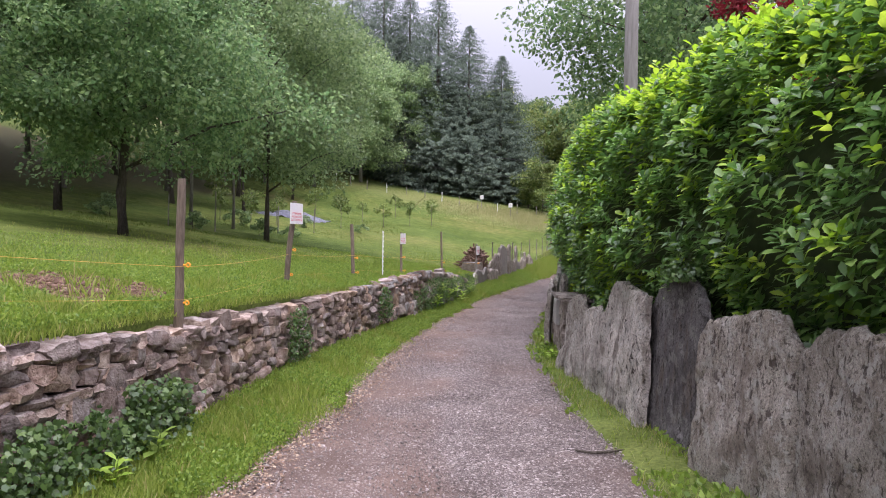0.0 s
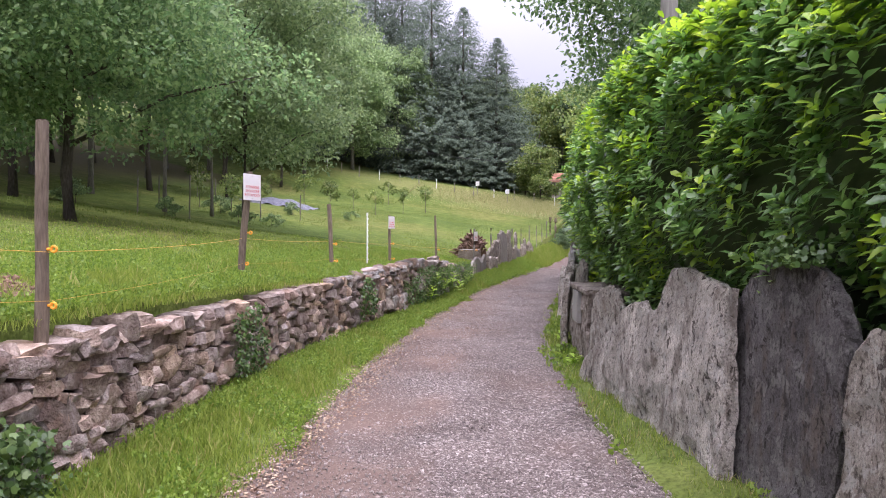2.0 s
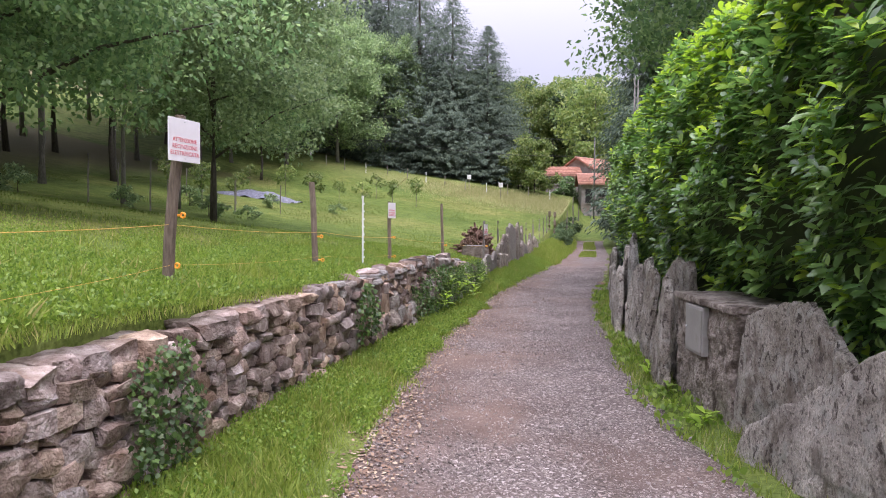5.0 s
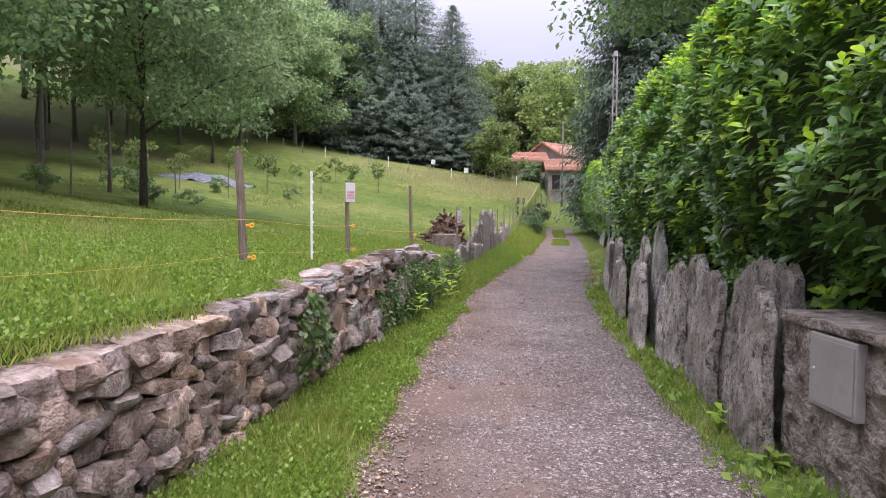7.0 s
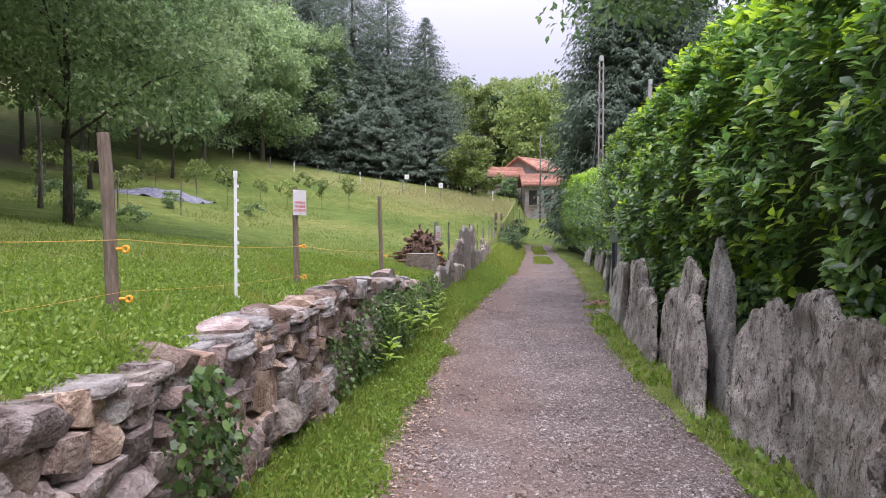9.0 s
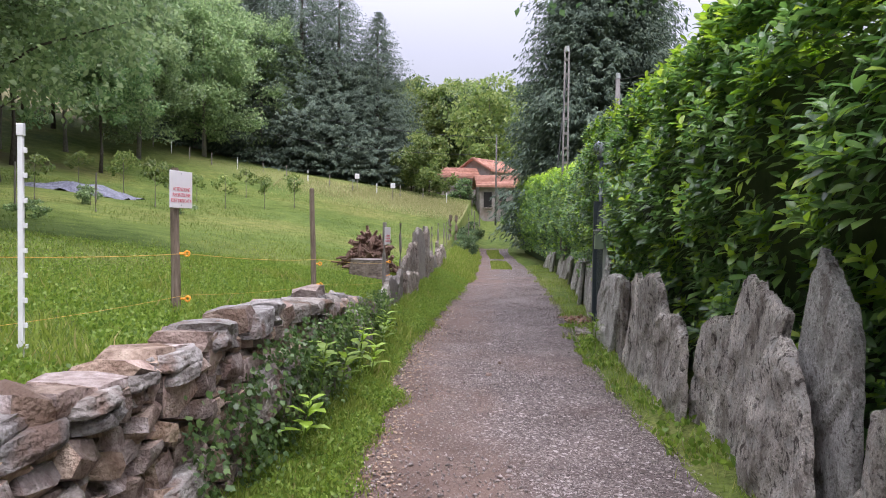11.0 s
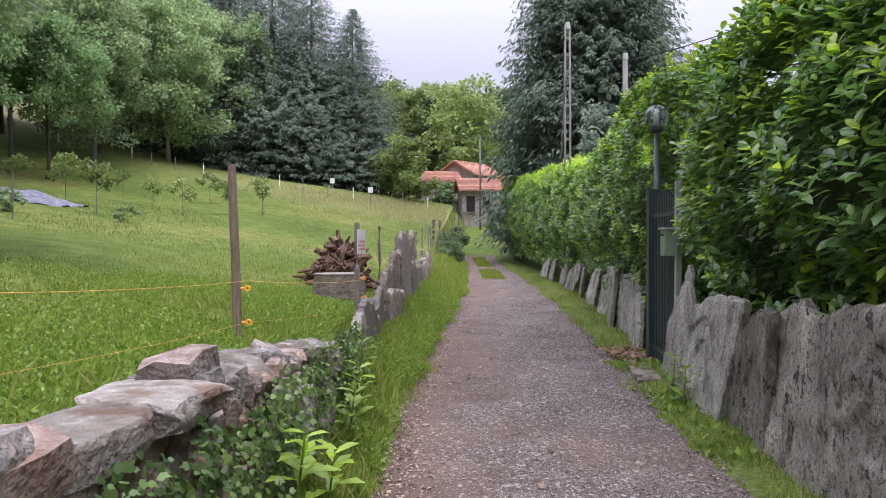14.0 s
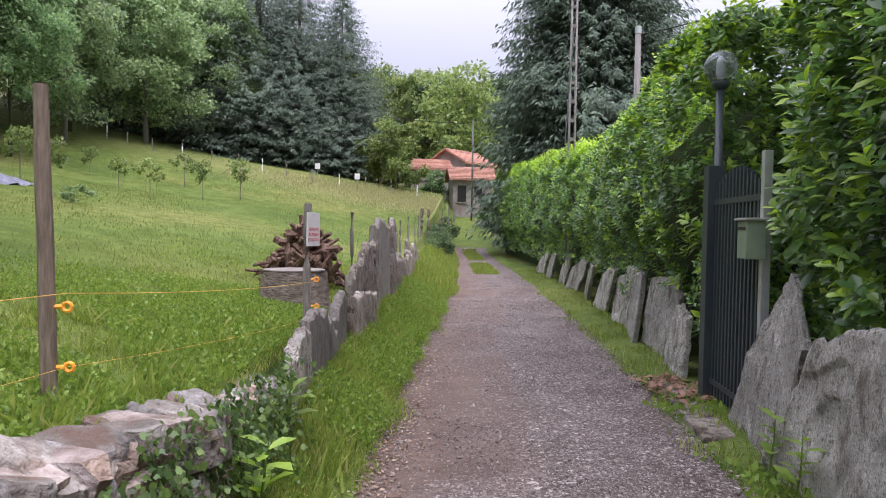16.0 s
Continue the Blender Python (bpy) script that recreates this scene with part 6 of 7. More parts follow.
# ---- house ----
def pitched_roof(thing, x0, x1, y0, y1, eave, ridge, over=.45, m=Matrix.Identity(4)):
    """A clay roof whose ridge runs along x; courses of tiles step down its front pitch."""
    mid = (y0 + y1) / 2
    bm = bmesh.new()
    for ya, yb in ((y0 - over, mid), (y1 + over, mid)):
        za = eave - over * (ridge - eave) / (mid - y0)
        v = [bm.verts.new(q) for q in ((x0 - over, ya, za), (x1 + over, ya, za), (x1 + over, yb, ridge), (x0 - over, yb, ridge), (x0 - over, ya, za + .14), (x1 + over, ya, za + .14), (x1 + over, yb, ridge + .14), (x0 - over, yb, ridge + .14))]
        for f in ((0, 1, 2, 3), (4, 7, 6, 5), (0, 4, 5, 1), (1, 5, 6, 2), (2, 6, 7, 3), (3, 7, 4, 0)):
            bm.faces.new([v[i] for i in f])
    bmesh.ops.recalc_face_normals(bm, faces=bm.faces)
    bm.transform(m)
    roof = part("roof", bm, M_ROOF, thing, "weathered orange clay tile roof")
    n = 9
    za = eave - over * (ridge - eave) / (mid - y0)
    for k in range(n):
        q0, q1 = k / n, (k + 1) / n
        bm = bmesh.new()
        ya, yb = y0 - over + (mid - y0 + over) * q0, y0 - over + (mid - y0 + over) * q1
        zq, zr = za + (ridge - za) * q0 + .15, za + (ridge - za) * q1 + .15
        v = [bm.verts.new(c) for c in ((x0 - over, ya, zq), (x1 + over, ya, zq), (x1 + over, yb, zr), (x0 - over, yb, zr), (x0 - over, ya, zq + .09), (x1 + over, ya, zq + .09), (x1 + over, yb, zr + .02), (x0 - over, yb, zr + .02))]
        for f in ((0, 3, 2, 1), (4, 5, 6, 7), (0, 1, 5, 4), (1, 2, 6, 5), (2, 3, 7, 6), (3, 0, 4, 7)):
            bm.faces.new([v[i] for i in f])
        bm.transform(m)
        part("tile_course", bm, M_ROOF, roof)


def farmhouse():
    t = empty("stone_house", 9.5, 84, 3.0, "old stone house with orange clay roofs", "house")
    at = Vector((9.5, 84, 3.0))

    def volume(cx, cy, angle, length, half, eave, ridge):
        m = pose(cx - at.x, cy - at.y, -at.z, 0, 0, angle)
        bm = bmesh.new()
        pts = [(-half, 2.2), (half, 2.2), (half, eave), (0, ridge - .05), (-half, eave)]
        a = [bm.verts.new((-length / 2, py, pz)) for py, pz in pts]
        b = [bm.verts.new((length / 2, py, pz)) for py, pz in pts]
        bm.faces.new(a)
        bm.faces.new(b[::-1])
        for k in range(5):
            bm.faces.new((a[k], b[k], b[(k + 1) % 5], a[(k + 1) % 5]))
        bmesh.ops.recalc_face_normals(bm, faces=bm.faces)
        bm.transform(m)
        part("wall", bm, M_PLASTER, t)
        pitched_roof(t, -length / 2, length / 2, -half, half, eave, ridge, .4, m)

    volume(11.3, 87.8, 45, 5.0, 2.2, 8.35, 9.6)
    volume(7.5, 85.6, 4, 3.8, 1.6, 7.55, 8.4)
    volume(11.1, 81.2, 0, 3.6, 1.6, 6.35, 7.3)
    for (wx, wy, wz, ww, wh) in ((10.1, 79.6, 4.9, .8, 1.5), (11.6, 79.6, 5.2, .7, .8), (7.0, 84.0, 6.7, .6, .7)):
        bm = bmesh.new()
        box(bm, wx - ww / 2 - at.x, wx + ww / 2 - at.x, wy - .02 - at.y, wy + .1 - at.y, wz - wh / 2 - at.z, wz + wh / 2 - at.z)
        win = part("window", bm, M_DARK, t, "dark window opening")
        bm = bmesh.new()
        box(bm, wx - ww / 2 - .1 - at.x, wx + ww / 2 + .1 - at.x, wy - .1 - at.y, wy + .02 - at.y, wz - wh / 2 - .12 - at.z, wz - wh / 2 - at.z, .01)
        part("sill", bm, M_CONCRETE, win)


farmhouse()
broadleaf(7.7, 82.2, 4.6, 2.5, 1.5, .2, M_LEAF, M_BARK, "dark shrub in front of the house", 30, 80, .25, 0, .06, seed=71, category="shrub")
broadleaf(12.2, 74, 2.0, 3.4, 1.6, .3, M_LEAF, M_BARK, "dense shrub at the end of the lane", 50, 100, .25, 0, .08, seed=72, category="shrub")


# ---- meadow things ----
def wood_pile():
    x0, y0 = -.45, 29.9
    z0 = field(-.4, 29.6) - .05
    t = empty("root_pile", x0, y0, z0, "heap of split roots and dark firewood", "wood pile")
    r = random.Random(5)
    for k in range(170):
        a = r.uniform(0, 6.283)
        lv = (k / 170)
        rad = .92 * (1 - lv) ** .6 * r.uniform(.2, 1)
        p = Vector((math.cos(a) * rad, math.sin(a) * rad, .08 + lv * .86))
        d = Vector((r.gauss(0, 1), r.gauss(0, 1), r.gauss(0, .55))).normalized()
        ln = r.uniform(.14, .36)
        bm = bmesh.new()
        w = r.uniform(.03, .075)
        tube(bm, [p - d * ln, p + Vector((r.gauss(0, .03), r.gauss(0, .03), r.gauss(0, .04))), p + d * ln], [w * r.uniform(.6, 1), w, w * r.uniform(.3, .9)], 6)
        part("log", bm, M_FIREWOOD, t)
    st = empty("tree_stump", -.42, 27.3, field(-.42, 27.3) - .04, "broad sawn stump with grey-brown bark", "stump")
    bm = bmesh.new()
    rings = []
    for j, (zz, rr) in enumerate(((-.05, .48), (.14, .43), (.25, .42), (.38, .40), (.48, .39))):
        rings.append([bm.verts.new((math.cos(q) * rr * (1 + .1 * noise.noise((math.cos(q) * 2, math.sin(q) * 2, zz)) + .05 * noise.noise((q * 6, zz, 2))), math.sin(q) * rr * (1 + .1 * noise.noise((math.cos(q) * 3, math.sin(q) * 3, zz + 4)) + .05 * noise.noise((q * 6, zz, 5))), zz)) for q in np.linspace(0, 2 * math.pi, 44, endpoint=False)])
    for a, b in zip(rings, rings[1:]):
        for j in range(44):
            bm.faces.new((a[j], a[(j + 1) % 44], b[(j + 1) % 44], b[j]))
    part("trunk_base", bm, M_STUMP, st)
    bm = bmesh.new()
    bm.faces.new([bm.verts.new(v.co) for v in [bm.verts.new((math.cos(q) * .39, math.sin(q) * .39, .485)) for q in np.linspace(0, 2 * math.pi, 44, endpoint=False)]])
    bmesh.ops.delete(bm, geom=[v for v in bm.verts if not v.link_faces], context="VERTS")
    ext = bmesh.ops.extrude_face_region(bm, geom=bm.faces[:])
    bmesh.ops.translate(bm, verts=[v for v in ext["geom"] if isinstance(v, bmesh.types.BMVert)], vec=(0, 0, .015))
    part("sawn_top", bm, M_CUTWOOD, st, "pale grey sawn face")


wood_pile()


def tarp():
    bm = bmesh.new()
    n = 12
    g = [[None] * (n + 1) for _ in range(n + 1)]
    for i in range(n + 1):
        for j in range(n + 1):
            x, y = -16.2 + 4.4 * i / n, 44 + 3.2 * j / n
            e = min(i, n - i, j, n - j) / n
            g[i][j] = bm.verts.new((x, y, field(x, y) + .02 + .34 * min(1, e * 3) + .2 * noise.noise((x * 2, y * 2, 0))))
    for i in range(n):
        for j in range(n):
            bm.faces.new((g[i][j], g[i + 1][j], g[i + 1][j + 1], g[i][j + 1]))
    tagged(part("ground_sheet", bm, M_TARP, smooth=True), "crumpled grey-blue plastic sheet lying on the meadow", "tarpaulin")


tarp()

SAP = "young fruit trees on the meadow"
_sap = broadleaf(-10.1, 43.4, field(-10.1, 43.4), 2.3, .75, 1.0, M_LEAF_SUN, M_BARK_PALE, "slender young fruit tree with bright leaves", 16, 26, .17, 0, .03, SAP, 5, 81)
for k, (x, y) in enumerate([(-10.9, 53), (-8.6, 50), (-7.4, 55), (-13.5, 49), (-12.5, 38), (-15, 36), (-9.5, 60), (-6.0, 58), (-14, 58), (-17, 52), (-12, 33), (-18, 42)]):
    c = copy_thing(_sap, pose(x, y, field(x, y), 0, 0, 67 * k))
    s = .75 + .1 * (k % 4)
    c.scale = (s, s, s)


# ---- grass, weeds, ivy, loose stones ----
def lane_v(y):
    return LANE_Z(y)


def field_v(x, y):
    u = np.maximum(WALL(y) - x, 0)
    return FIELD_Z(y) + .15 * (1 - np.exp(-u / .3)) + .135 * u + .010 * np.maximum(u - 17, 0) ** 1.6


def blades(name, p, size, material, label, tv=BLADE_V, tf=BLADE_F, lean=.45, category="grass", flat=None):
    n = len(p)
    way = unit(spray(n) * lean + np.array([0, 0, 1.0]))
    ob = link(name, scatter_mesh(name, tv, tf, frames_along(way, spray(n) * [1, 1, .2], size, flat), p), material)
    return tagged(ob, label, category, kind="stuff")


def patchy(y, x, f=1.0):
    return np.sin(y * 1.9 * f + 2 * np.sin(x * 2.3 * f)) * np.cos(x * 3.1 * f + y * .8) + .5 * np.sin(y * 5.3 * f + x * 4.1)


def verge_points(n, y0, y1, left=True, beyond=.0, lean=1.0):
    y = y0 + (y1 - y0) * rng.random(n) ** 1.25
    w = rng.random(n)
    if left:
        a, b = EDGE_L(y) + .10 + .12 * patchy(y, y * 0), WALL(y) - .02
        x = a + (b - a) * w
        rise = w * np.interp(y, [0, 19, 24, 30, 45, 60, 80], [.06, .08, .32, .4, .75, .9, 1.2])
    else:
        a, b = EDGE_R(y) - .08 + .10 * patchy(y, y * 0 + 2), SLABS(y) + .05
        x = a + (b - a) * w
        rise = .06 * np.minimum(1, w)
    return np.stack([x, y, lane_v(y) + rise], -1), w


p, w = verge_points(95000, 3.2, 34, True)
keep = rng.random(len(p)) < np.clip(-.05 + 2.2 * w + .45 * patchy(p[:, 1], p[:, 0]) + .3 * patchy(p[:, 1], p[:, 0], 2.7), .02, 1)
p, w = p[keep], w[keep]
blades("verge_grass", p, rng.uniform(.05, .115, len(p)) * (.5 + .7 * np.minimum(w * 2, 1)), M_GRASS, "lush green grass of the verge below the wall")
p, w = verge_points(120000, 3.2, 34, True)
keep = (patchy(p[:, 1], p[:, 0], .7) + .4 * patchy(p[:, 1], p[:, 0], 2.3) > -.25) & (w > .10)
p = p[keep]
blades("verge_weeds", p + np.c_[np.zeros((len(p), 2)), rng.uniform(.01, .12, len(p))], rng.uniform(.018, .045, len(p)), M_WEED, "small leafy weeds in the verge", LEAF_V, LEAF_F, 1.3, "weeds")
p, w = verge_points(16000, 34, 62, True)
blades("far_verge_grass", p, rng.uniform(.1, .24, len(p)), M_GRASS, "grass on the bank beside the far lane")
p, w = verge_points(36000, 3.2, 45, False)
keep = rng.random(len(p)) < np.clip(.12 + .6 * w + .5 * patchy(p[:, 1], p[:, 0]), .04, 1)
p = p[keep]
dry = rng.random(len(p)) < .22
blades("stone_foot_grass", p[~dry], rng.uniform(.04, .11, (~dry).sum()), M_GRASS, "short grass at the foot of the standing stones")
blades("stone_foot_dry_grass", p[dry], rng.uniform(.04, .10, dry.sum()), M_GRASS_DRY, "dry straw-coloured grass at the foot of the stones")
p, w = verge_points(4200, 3.2, 26, False)
keep = patchy(p[:, 1], p[:, 0], .6) > .35
p = p[keep]
blades("stone_foot_weeds", p + [0, 0, .03], rng.uniform(.04, .09, len(p)), M_WEED, "leafy weeds at the foot of the standing stones", LEAF_V, LEAF_F, 1.2, "weeds")

n = 150000
y = 2.5 + 33 * rng.random(n) ** 1.3
u = .12 + np.minimum(rng.exponential(1.7, n), 9)
x = WALL(y) - u
bare = ((x + 3.2) / .9) ** 2 + ((y - 6.6) / 1.0) ** 2 < 1 + .5 * patchy(y, x)
bare &= rng.random(n) < .93
pts = np.stack([x, y, field_v(x, y) - .01], -1)[~bare]
size = rng.uniform(.04, .095, len(pts)) * (1 + .25 * patchy(pts[:, 1], pts[:, 0], .4))
blades("meadow_grass", pts, size, M_GRASS, "bright green grass of the meadow behind the wall")
n = 210000
y = 2.5 + 26 * rng.random(n) ** 1.2
u = .2 + np.minimum(rng.exponential(1.3, n), 6)
x = WALL(y) - u
pts = np.stack([x, y, field_v(x, y) + rng.uniform(.0, .07, n)], -1)
pts = pts[(patchy(y, x, .5) > -.8) & (((x + 3.2) / .9) ** 2 + ((y - 6.6) / 1.0) ** 2 > 1)]
blades("meadow_clover", pts, rng.uniform(.018, .042, len(pts)), M_WEED, "low leafy herbs among the meadow grass", LEAF_V, LEAF_F, 1.6, "weeds")
n = 90000
y = 18 + 62 * rng.random(n)
u = 1 + 24 * rng.random(n)
x = WALL(y) - u
blades("far_meadow_grass", np.stack([x, y, field_v(x, y) - .02], -1), rng.uniform(.04, .10, n), M_MEADOW, "meadow grass further up the slope", flat=np.full(n, 2.0))
n = 34000
y = 72 + 3.4 * rng.normal(size=n).clip(-2.2, 2.2)
x = 4 + 5.5 * rng.normal(size=n).clip(-2.4, 2)
k = x < WALL(y) - .5
x, y = x[k], y[k]
blades("dry_meadow_grass", np.stack([x, y, field_v(x, y) - .02], -1), rng.uniform(.10, .24, len(x)), M_GRASS_DRY, "tall dry straw-coloured grass below the house", flat=np.full(len(x), 1.6))
n = 9000
y = 42.5 + 19 * rng.random(n)
w = .5 + .13 * rng.normal(size=n).clip(-1.4, 1.4)
x = EDGE_L(y) + (EDGE_R(y) - EDGE_L(y)) * w
k = ~((y > 50) & (y < 52.5))
blades("lane_centre_grass", np.stack([x, y, lane_v(y) - .02], -1)[k], rng.uniform(.07, .17, k.sum()), M_GRASS, "strip of grass between the far wheel tracks", flat=np.full(k.sum(), 1.6))


def creeper(name, label, y0, y1, z0, z1, n, leaf, material, out=.06, category="ivy", round_ends=True, tv=IVY_V, tf=IVY_F):
    n, leaf = int(n * 1.4), leaf * .85
    """Leaves that cling to the wall's face, thinning out at the patch's rim."""
    y = rng.uniform(y0, y1, n)
    z = rng.uniform(z0, z1, n)
    if round_ends:
        q = ((y - (y0 + y1) / 2) / ((y1 - y0) / 2)) ** 2 + ((z - (z0 + z1) / 2) / ((z1 - z0) / 2)) ** 2
        k = q + .6 * patchy(y, z, 2.1) < .95
        y, z = y[k], z[k]
    m = len(y)
    x = WALL(y) + .03 + np.abs(rng.normal(size=m)) * out + .04 * patchy(y, z, 1.2)
    p = np.stack([x, y, z + lane_v(y)], -1)
    way = unit(np.array([.25, 0, -.35]) + spray(m) * .75)
    face = unit(np.array([.9, -.2, .55]) + spray(m) * .5)
    ob = link(name, scatter_mesh(name, tv, tf, frames_along(way, face, leaf * rng.uniform(.6, 1.3, m)), p), material)
    tagged(ob, label, category, "creepers on the wall", "stuff")


creeper("ivy", "dark ivy hanging on the dry stone wall", 3.0, 5.4, -.1, .62, 3000, .055, M_IVY, .11)
creeper("ivy", "ragged ivy clump on the dry stone wall", 5.0, 6.3, -.05, .72, 1500, .06, M_IVY, .09)
creeper("ivy", "narrow streak of dark ivy on the wall", 9.1, 9.9, .05, .95, 650, .048, M_IVY, .035)
creeper("ivy", "small ivy patch on the wall", 13.3, 14.0, .3, .95, 350, .06, M_IVY, .05)
creeper("ivy", "ivy and brambles spilling over the wall's end", 15.9, 19.8, .0, .95, 3800, .045, M_IVY, .08)
creeper("bramble", "leafy brambles covering the wall's end", 17.2, 22.9, .0, .9, 3300, .042, M_BRAMBLE, .10, "bramble")
creeper("ivy", "ivy over the mossy end of the wall", 19.6, 23.2, .1, .85, 2000, .042, M_IVY, .06)


def big_plant(x, y, z, label, leaves=12, leaf=.19, h=.35, seed=0):
    """A leafy plant: stem and long pointed leaves."""
    r = random.Random(seed)
    t = empty("leafy_plant", x, y, z, label, "plant", "leafy plants")
    bm = bmesh.new()
    tube(bm, [(0, 0, -.05), (.03, 0, h * .5), (.05, .02, h)], [.008, .006, .003], 6)
    part("stem", bm, M_WEED, t)
    me = mesh_of("leaf", LAUREL_V, LAUREL_F, True)
    me.materials.append(M_LAUREL_NEW if seed % 2 else M_WEED)
    for k in range(leaves):
        q = .25 + .75 * k / leaves
        a = k * 2.4 + r.uniform(-.3, .3)
        ob = new("leaf", me)
        s = leaf * r.uniform(.7, 1.15) * (1.15 - .4 * q)
        ob.parent = t
        ob.matrix_basis = Matrix.Translation((.05 * q, 0, h * q)) @ pose(0, 0, 0, r.uniform(5, 35), 0, math.degrees(a)) @ Matrix.Scale(s, 4)


for k, (x, dx, y, z) in enumerate([(0, .22, 18.6, .5), (0, .25, 19.3, .62), (0, .2, 17.9, .7), (0, .28, 19.9, .35), (0, .25, 20.9, .45), (0, .2, 21.6, .5), (0, .1, 22.6, .55), (0, .25, 17.2, .45), (0, .3, 5.2, .25), (0, .3, 4.6, .2)]):
    big_plant(float(WALL(y)) + dx, y, float(LANE_Z(y)) + z - .25, "bright broad-leaved plant growing out of the wall", seed=k)
for k, (x, y, z) in enumerate([(3.0, 22.35, .1), (2.5, 13.05, .02), (2.15, 12.2, .0), (2.05, 11.2, .0), (3.05, 22.0, .05)]):
    big_plant(float(SLABS(y)) - .16, y, z, "young broad-leaved weed beside the standing stones", 10, .16, .38 if k in (0, 4) else .16, seed=100 + k)


def chips():
    v = np.array([(0, 0, .5), (.5, 0, 0), (0, .5, 0), (-.5, 0, 0), (0, -.5, 0), (0, 0, -.4)])
    f = [(0, 1, 2), (0, 2, 3), (0, 3, 4), (0, 4, 1), (5, 2, 1), (5, 3, 2), (5, 4, 3), (5, 1, 4)]
    n = 60000
    y = 3.6 + 30 * rng.random(n) ** 1.5
    w = rng.beta(.9, .9, n) * 1.04 - .02
    x = EDGE_L(y) + (EDGE_R(y) - EDGE_L(y)) * w
    dip = -.025 * (np.exp(-((w - .27) / .12) ** 2) + np.exp(-((w - .74) / .12) ** 2))
    s = np.minimum(rng.lognormal(math.log(.013), .42, n), .05)
    turn = frames_along(spray(n), spray(n), s) * np.array([1.4, 1.0, .7])[None, None, :]
    ob = link("gravel_chips", scatter_mesh("gravel_chips", v, f, turn, np.stack([x, y, LANE_Z(y) + dip + .012 + s * .1], -1)), M_PEBBLE)
    tagged(ob, "loose pale gravel chips scattered on the lane", "gravel", kind="stuff")


chips()


def stick():
    bm = bmesh.new()
    z = float(LANE_Z(6.3)) + .03
    tube(bm, [(1.95, 6.3, z), (2.1, 6.22, z + .01), (2.25, 6.25, z + .015), (2.4, 6.36, z + .01)], [.010, .014, .013, .006], 7)
    tagged(part("stick", bm, M_BARK, smooth=True), "thin dark bent stick lying on the gravel", "stick")
    for k, (x, y, s) in enumerate([(.38, 14.4, .05), (.49, 21.8, .05), (1.35, 21.0, .045), (-.12, 14.25, .05), (1.1, 20.3, .05), (1.9, 9.2, .06), (2.2, 16.2, .07), (2.0, 12.6, .08)]):
        ob = new("loose_rock", STONES[k])
        ob.matrix_world = pose(x, y, float(LANE_Z(y)) + s * .3, 10 * k, 0, 40 * k) @ Matrix.Diagonal((s * 1.4, s, s * .8, 1))
        tagged(ob, "small dark loose stone on the gravel lane", "stone", "loose stones on the lane")


stick()


def clods():
    v = np.array([(0, 0, .5), (.5, 0, 0), (0, .5, 0), (-.5, 0, 0), (0, -.5, 0), (0, 0, -.4)])
    f = [(0, 1, 2), (0, 2, 3), (0, 3, 4), (0, 4, 1), (5, 2, 1), (5, 3, 2), (5, 4, 3), (5, 1, 4)]
    n = 2600
    x, y = -3.2 + rng.normal(size=n) * .55, 6.6 + rng.normal(size=n) * .6
    k = WALL(y) - x > .5
    x, y = x[k], y[k]
    s = np.minimum(rng.lognormal(math.log(.022), .5, len(x)), .09)
    ob = link("soil_clods", scatter_mesh("soil_clods", v, f, frames_along(spray(len(x)), spray(len(x)), s), np.stack([x, y, field_v(x, y) + s * .15], -1)), surface("brown_soil", [(0.3, (0.09, 0.05, 0.032)), (0.6, (0.20, 0.125, 0.085)), (0.85, (0.36, 0.29, 0.24))], 6, 0.95, 0.3, 40, island=0.35))
    tagged(ob, "loose brown soil clods and stones on the meadow", "soil", kind="stuff")


clods()


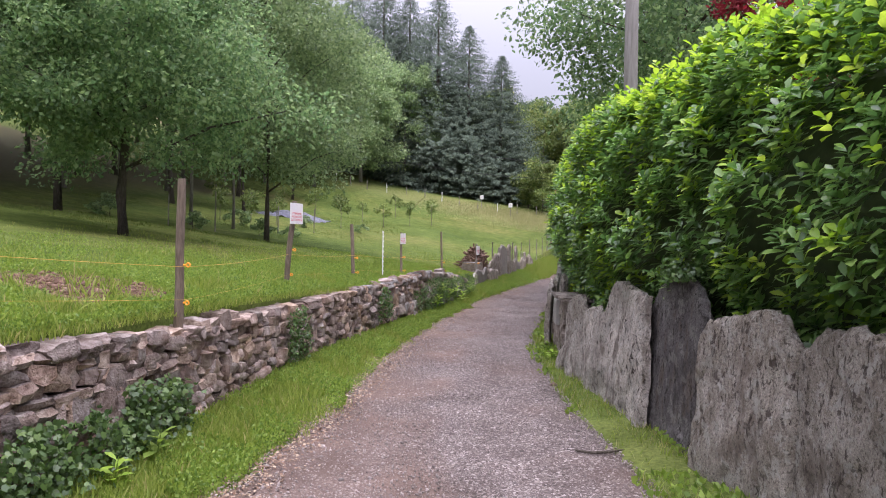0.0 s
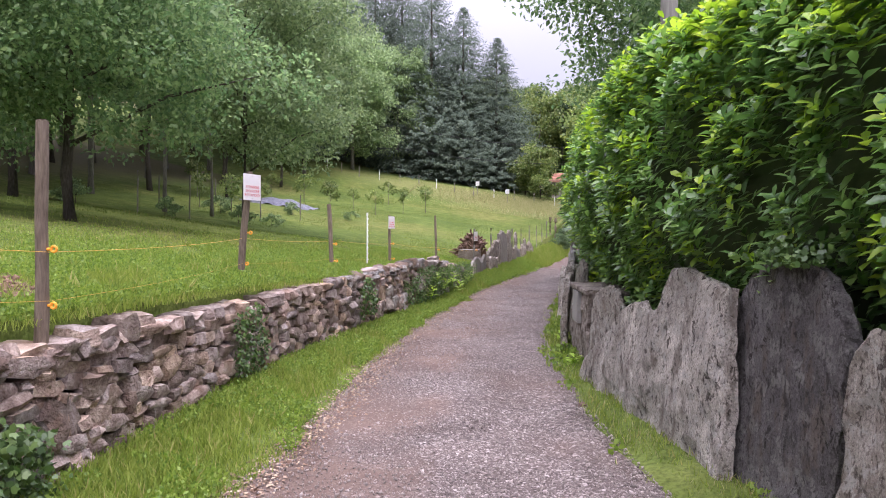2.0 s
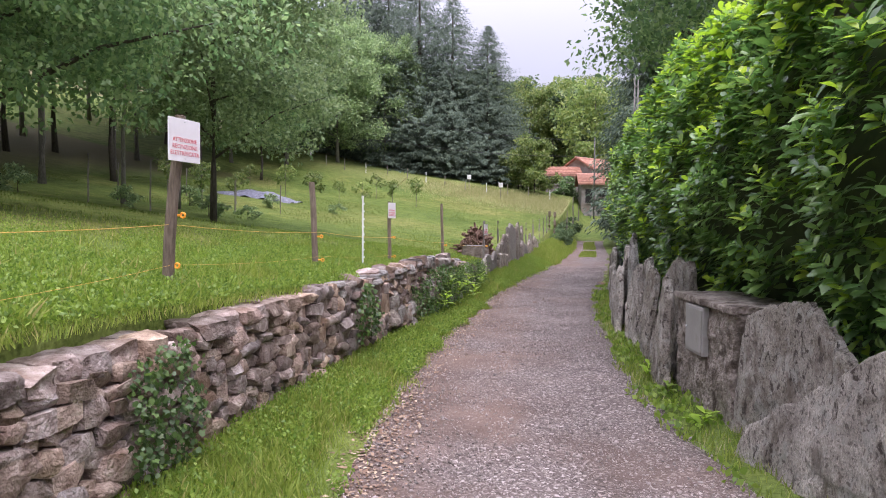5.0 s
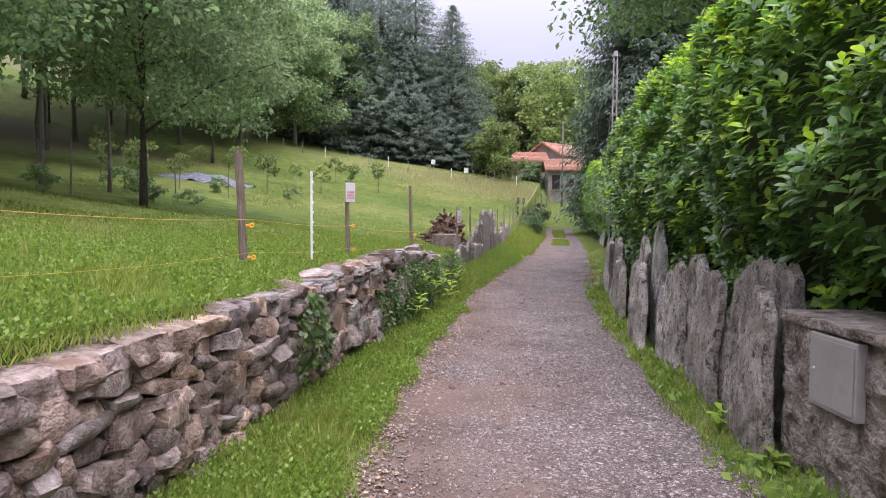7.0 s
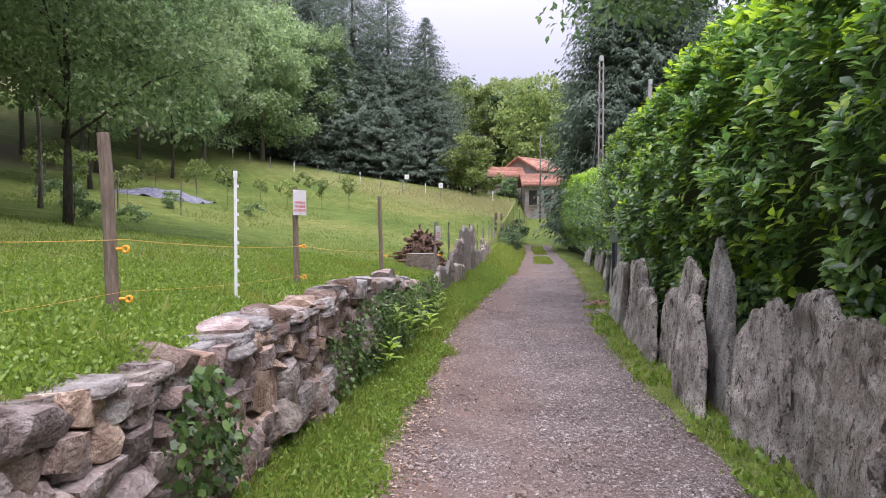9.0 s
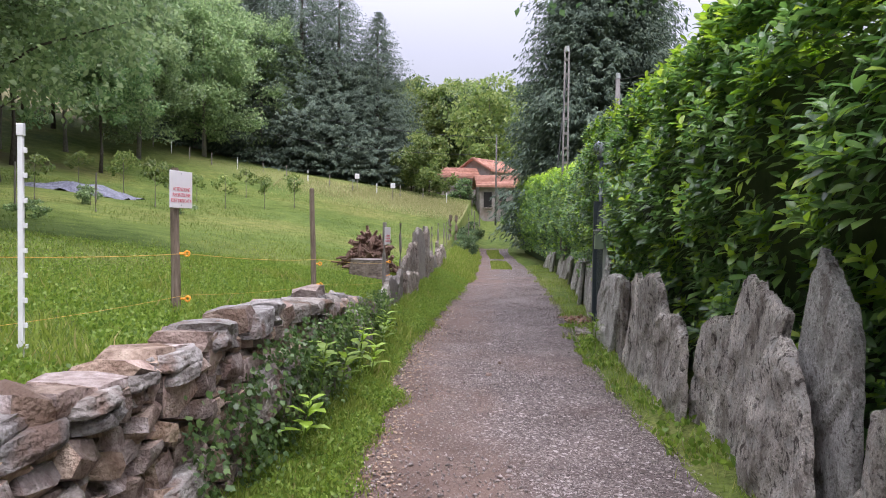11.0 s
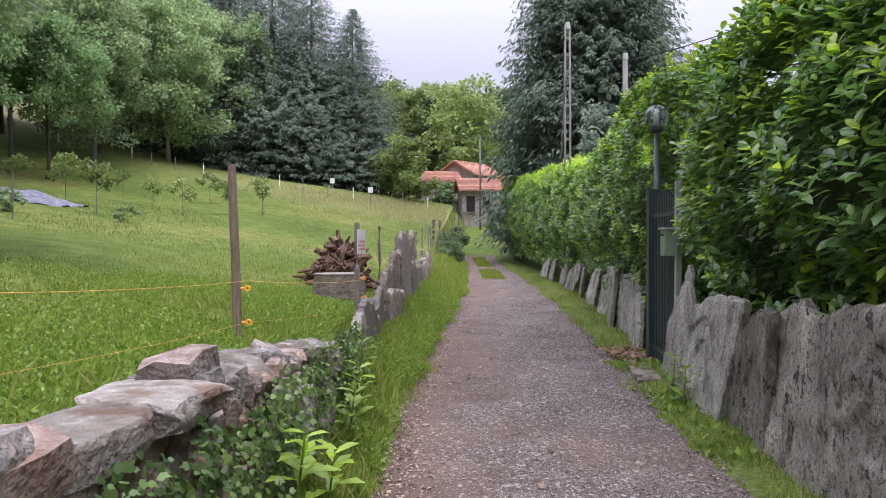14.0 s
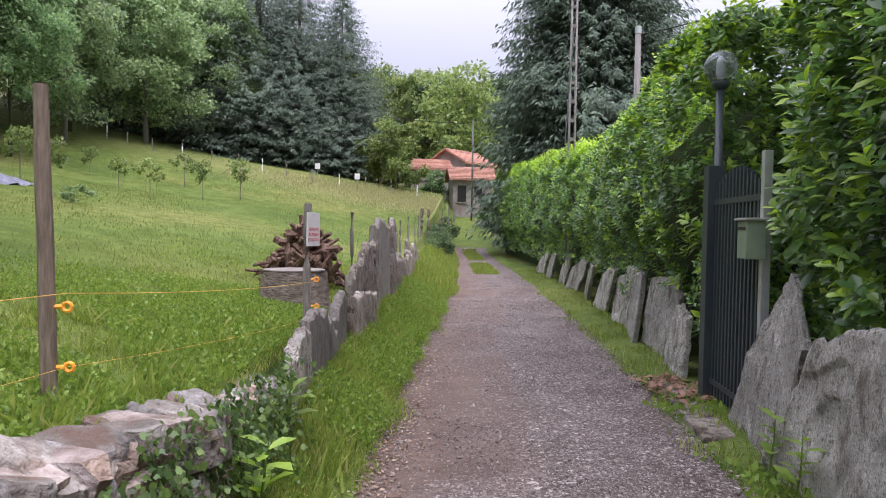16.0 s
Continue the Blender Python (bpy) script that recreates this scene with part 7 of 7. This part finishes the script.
def edge_litter():
    """Dead leaves, straw and crumbs along the lane's left edge, and taller tufts in the verge."""
    n = 9000
    y = 3.4 + 24 * rng.random(n) ** 1.4
    x = EDGE_L(y) + .06 + rng.normal(size=n) * .14
    p = np.stack([x, y, lane_v(y) + .018], -1)
    ob = link("leaf_litter", scatter_mesh("leaf_litter", LEAF_V, LEAF_F, frames_along(spray(n) * [1, 1, .15], spray(n) * .35 + [0, 0, 1], rng.uniform(.018, .05, n)), p), leaf_material("litter", [(0, (.10, .06, .04)), (.6, (.24, .15, .10)), (1, (.42, .34, .24))], .75, .1))
    tagged(ob, "brown leaf litter along the lane's edge", "leaves", kind="stuff")
    m = 900
    cy = 3.4 + 26 * rng.random(m) ** 1.2
    w = rng.uniform(.25, 1, m)
    cx = EDGE_L(cy) + (WALL(cy) - EDGE_L(cy)) * w
    k = 22
    y = np.repeat(cy, k) + rng.normal(size=m * k) * .05
    x = np.repeat(cx, k) + rng.normal(size=m * k) * .05
    rise = np.repeat(w, k) * np.interp(y, [0, 19, 24, 30], [.06, .08, .32, .4])
    blades("verge_tufts", np.stack([x, y, lane_v(y) + rise], -1), rng.uniform(.07, .19, m * k), M_GRASS, "taller grass tufts in the verge", lean=.6)
    m = 260
    cy = 3 + 22 * rng.random(m)
    cx = WALL(cy) - .25 - rng.exponential(.9, m)
    y = np.repeat(cy, k) + rng.normal(size=m * k) * .06
    x = np.repeat(cx, k) + rng.normal(size=m * k) * .06
    blades("meadow_tufts", np.stack([x, y, field_v(x, y)], -1), rng.uniform(.08, .19, m * k), M_GRASS, "taller grass tufts behind the wall", lean=.7)


edge_litter()


def slab_ivy():
    n = 520
    p = np.stack([float(SLABS(6.7)) + .12 + rng.normal(size=n) * .07, 6.72 + rng.normal(size=n) * .19, 1.62 + np.abs(rng.normal(size=n)) * .06], -1)
    ob = link("ivy", scatter_mesh("ivy", IVY_V, IVY_F, frames_along(spray(n), spray(n) + [-.6, -.4, .6], rng.uniform(.03, .055, n)), p), M_IVY)
    tagged(ob, "tuft of ivy on the tip of a tall slab", "ivy", kind="stuff")


slab_ivy()


for k, (x, y, h) in enumerate([(-12.9, 26.5, 1.6), (-11.4, 27.6, 1.7), (-10.6, 33, 1.4), (-14.5, 31, 1.5), (-9.8, 36.5, 1.3), (-15.5, 39, 1.4)]):
    fence_post(x, y, h, .028, "thin pale garden stake on the meadow", (.02, 0), seed=70 + k, material=M_WOOD_GREY, group="garden stakes on the meadow")
_bush = broadleaf(-10.2, 29.5, field(-10.2, 29.5), 1.0, .7, .1, M_LEAF_PALE, M_BARK, "small leafy bush on the meadow", 14, 60, .12, 0, .02, "small bushes on the meadow", 4, 91, "bush")
for k, (x, y, s) in enumerate([(-12.2, 27.2, .9), (-9.4, 31.2, .7), (-13, 34, 1.1), (-11, 39, .9), (-16.4, 28, 1.2), (-8.2, 41, .7)]):
    q = copy_thing(_bush, pose(x, y, field(x, y), 0, 0, 50 * k))
    q.scale = (s, s, s)
_low = broadleaf(float(EDGE_L(51)) - .8, 51.0, bank(float(EDGE_L(51)) - .8, 51.0), .8, .75, .05, M_LEAF_HILL, M_BARK, "dark low bush on the lane's bank", 22, 90, .09, 0, .02, "low bushes on the lane's bank", 4, 93, "bush")
for k, (y, size) in enumerate([(53, .8), (55, 1.0), (57.5, .9), (59.5, 1.2), (61.5, 1.1), (63.5, 1.4)]):
    x = float(EDGE_L(y)) - .8 - .15 * (k % 2)
    q = copy_thing(_low, pose(x, y, bank(x, y) - .05, 0, 0, 70 * k))
    q.scale = (size * 1.2, size * 1.2, size)
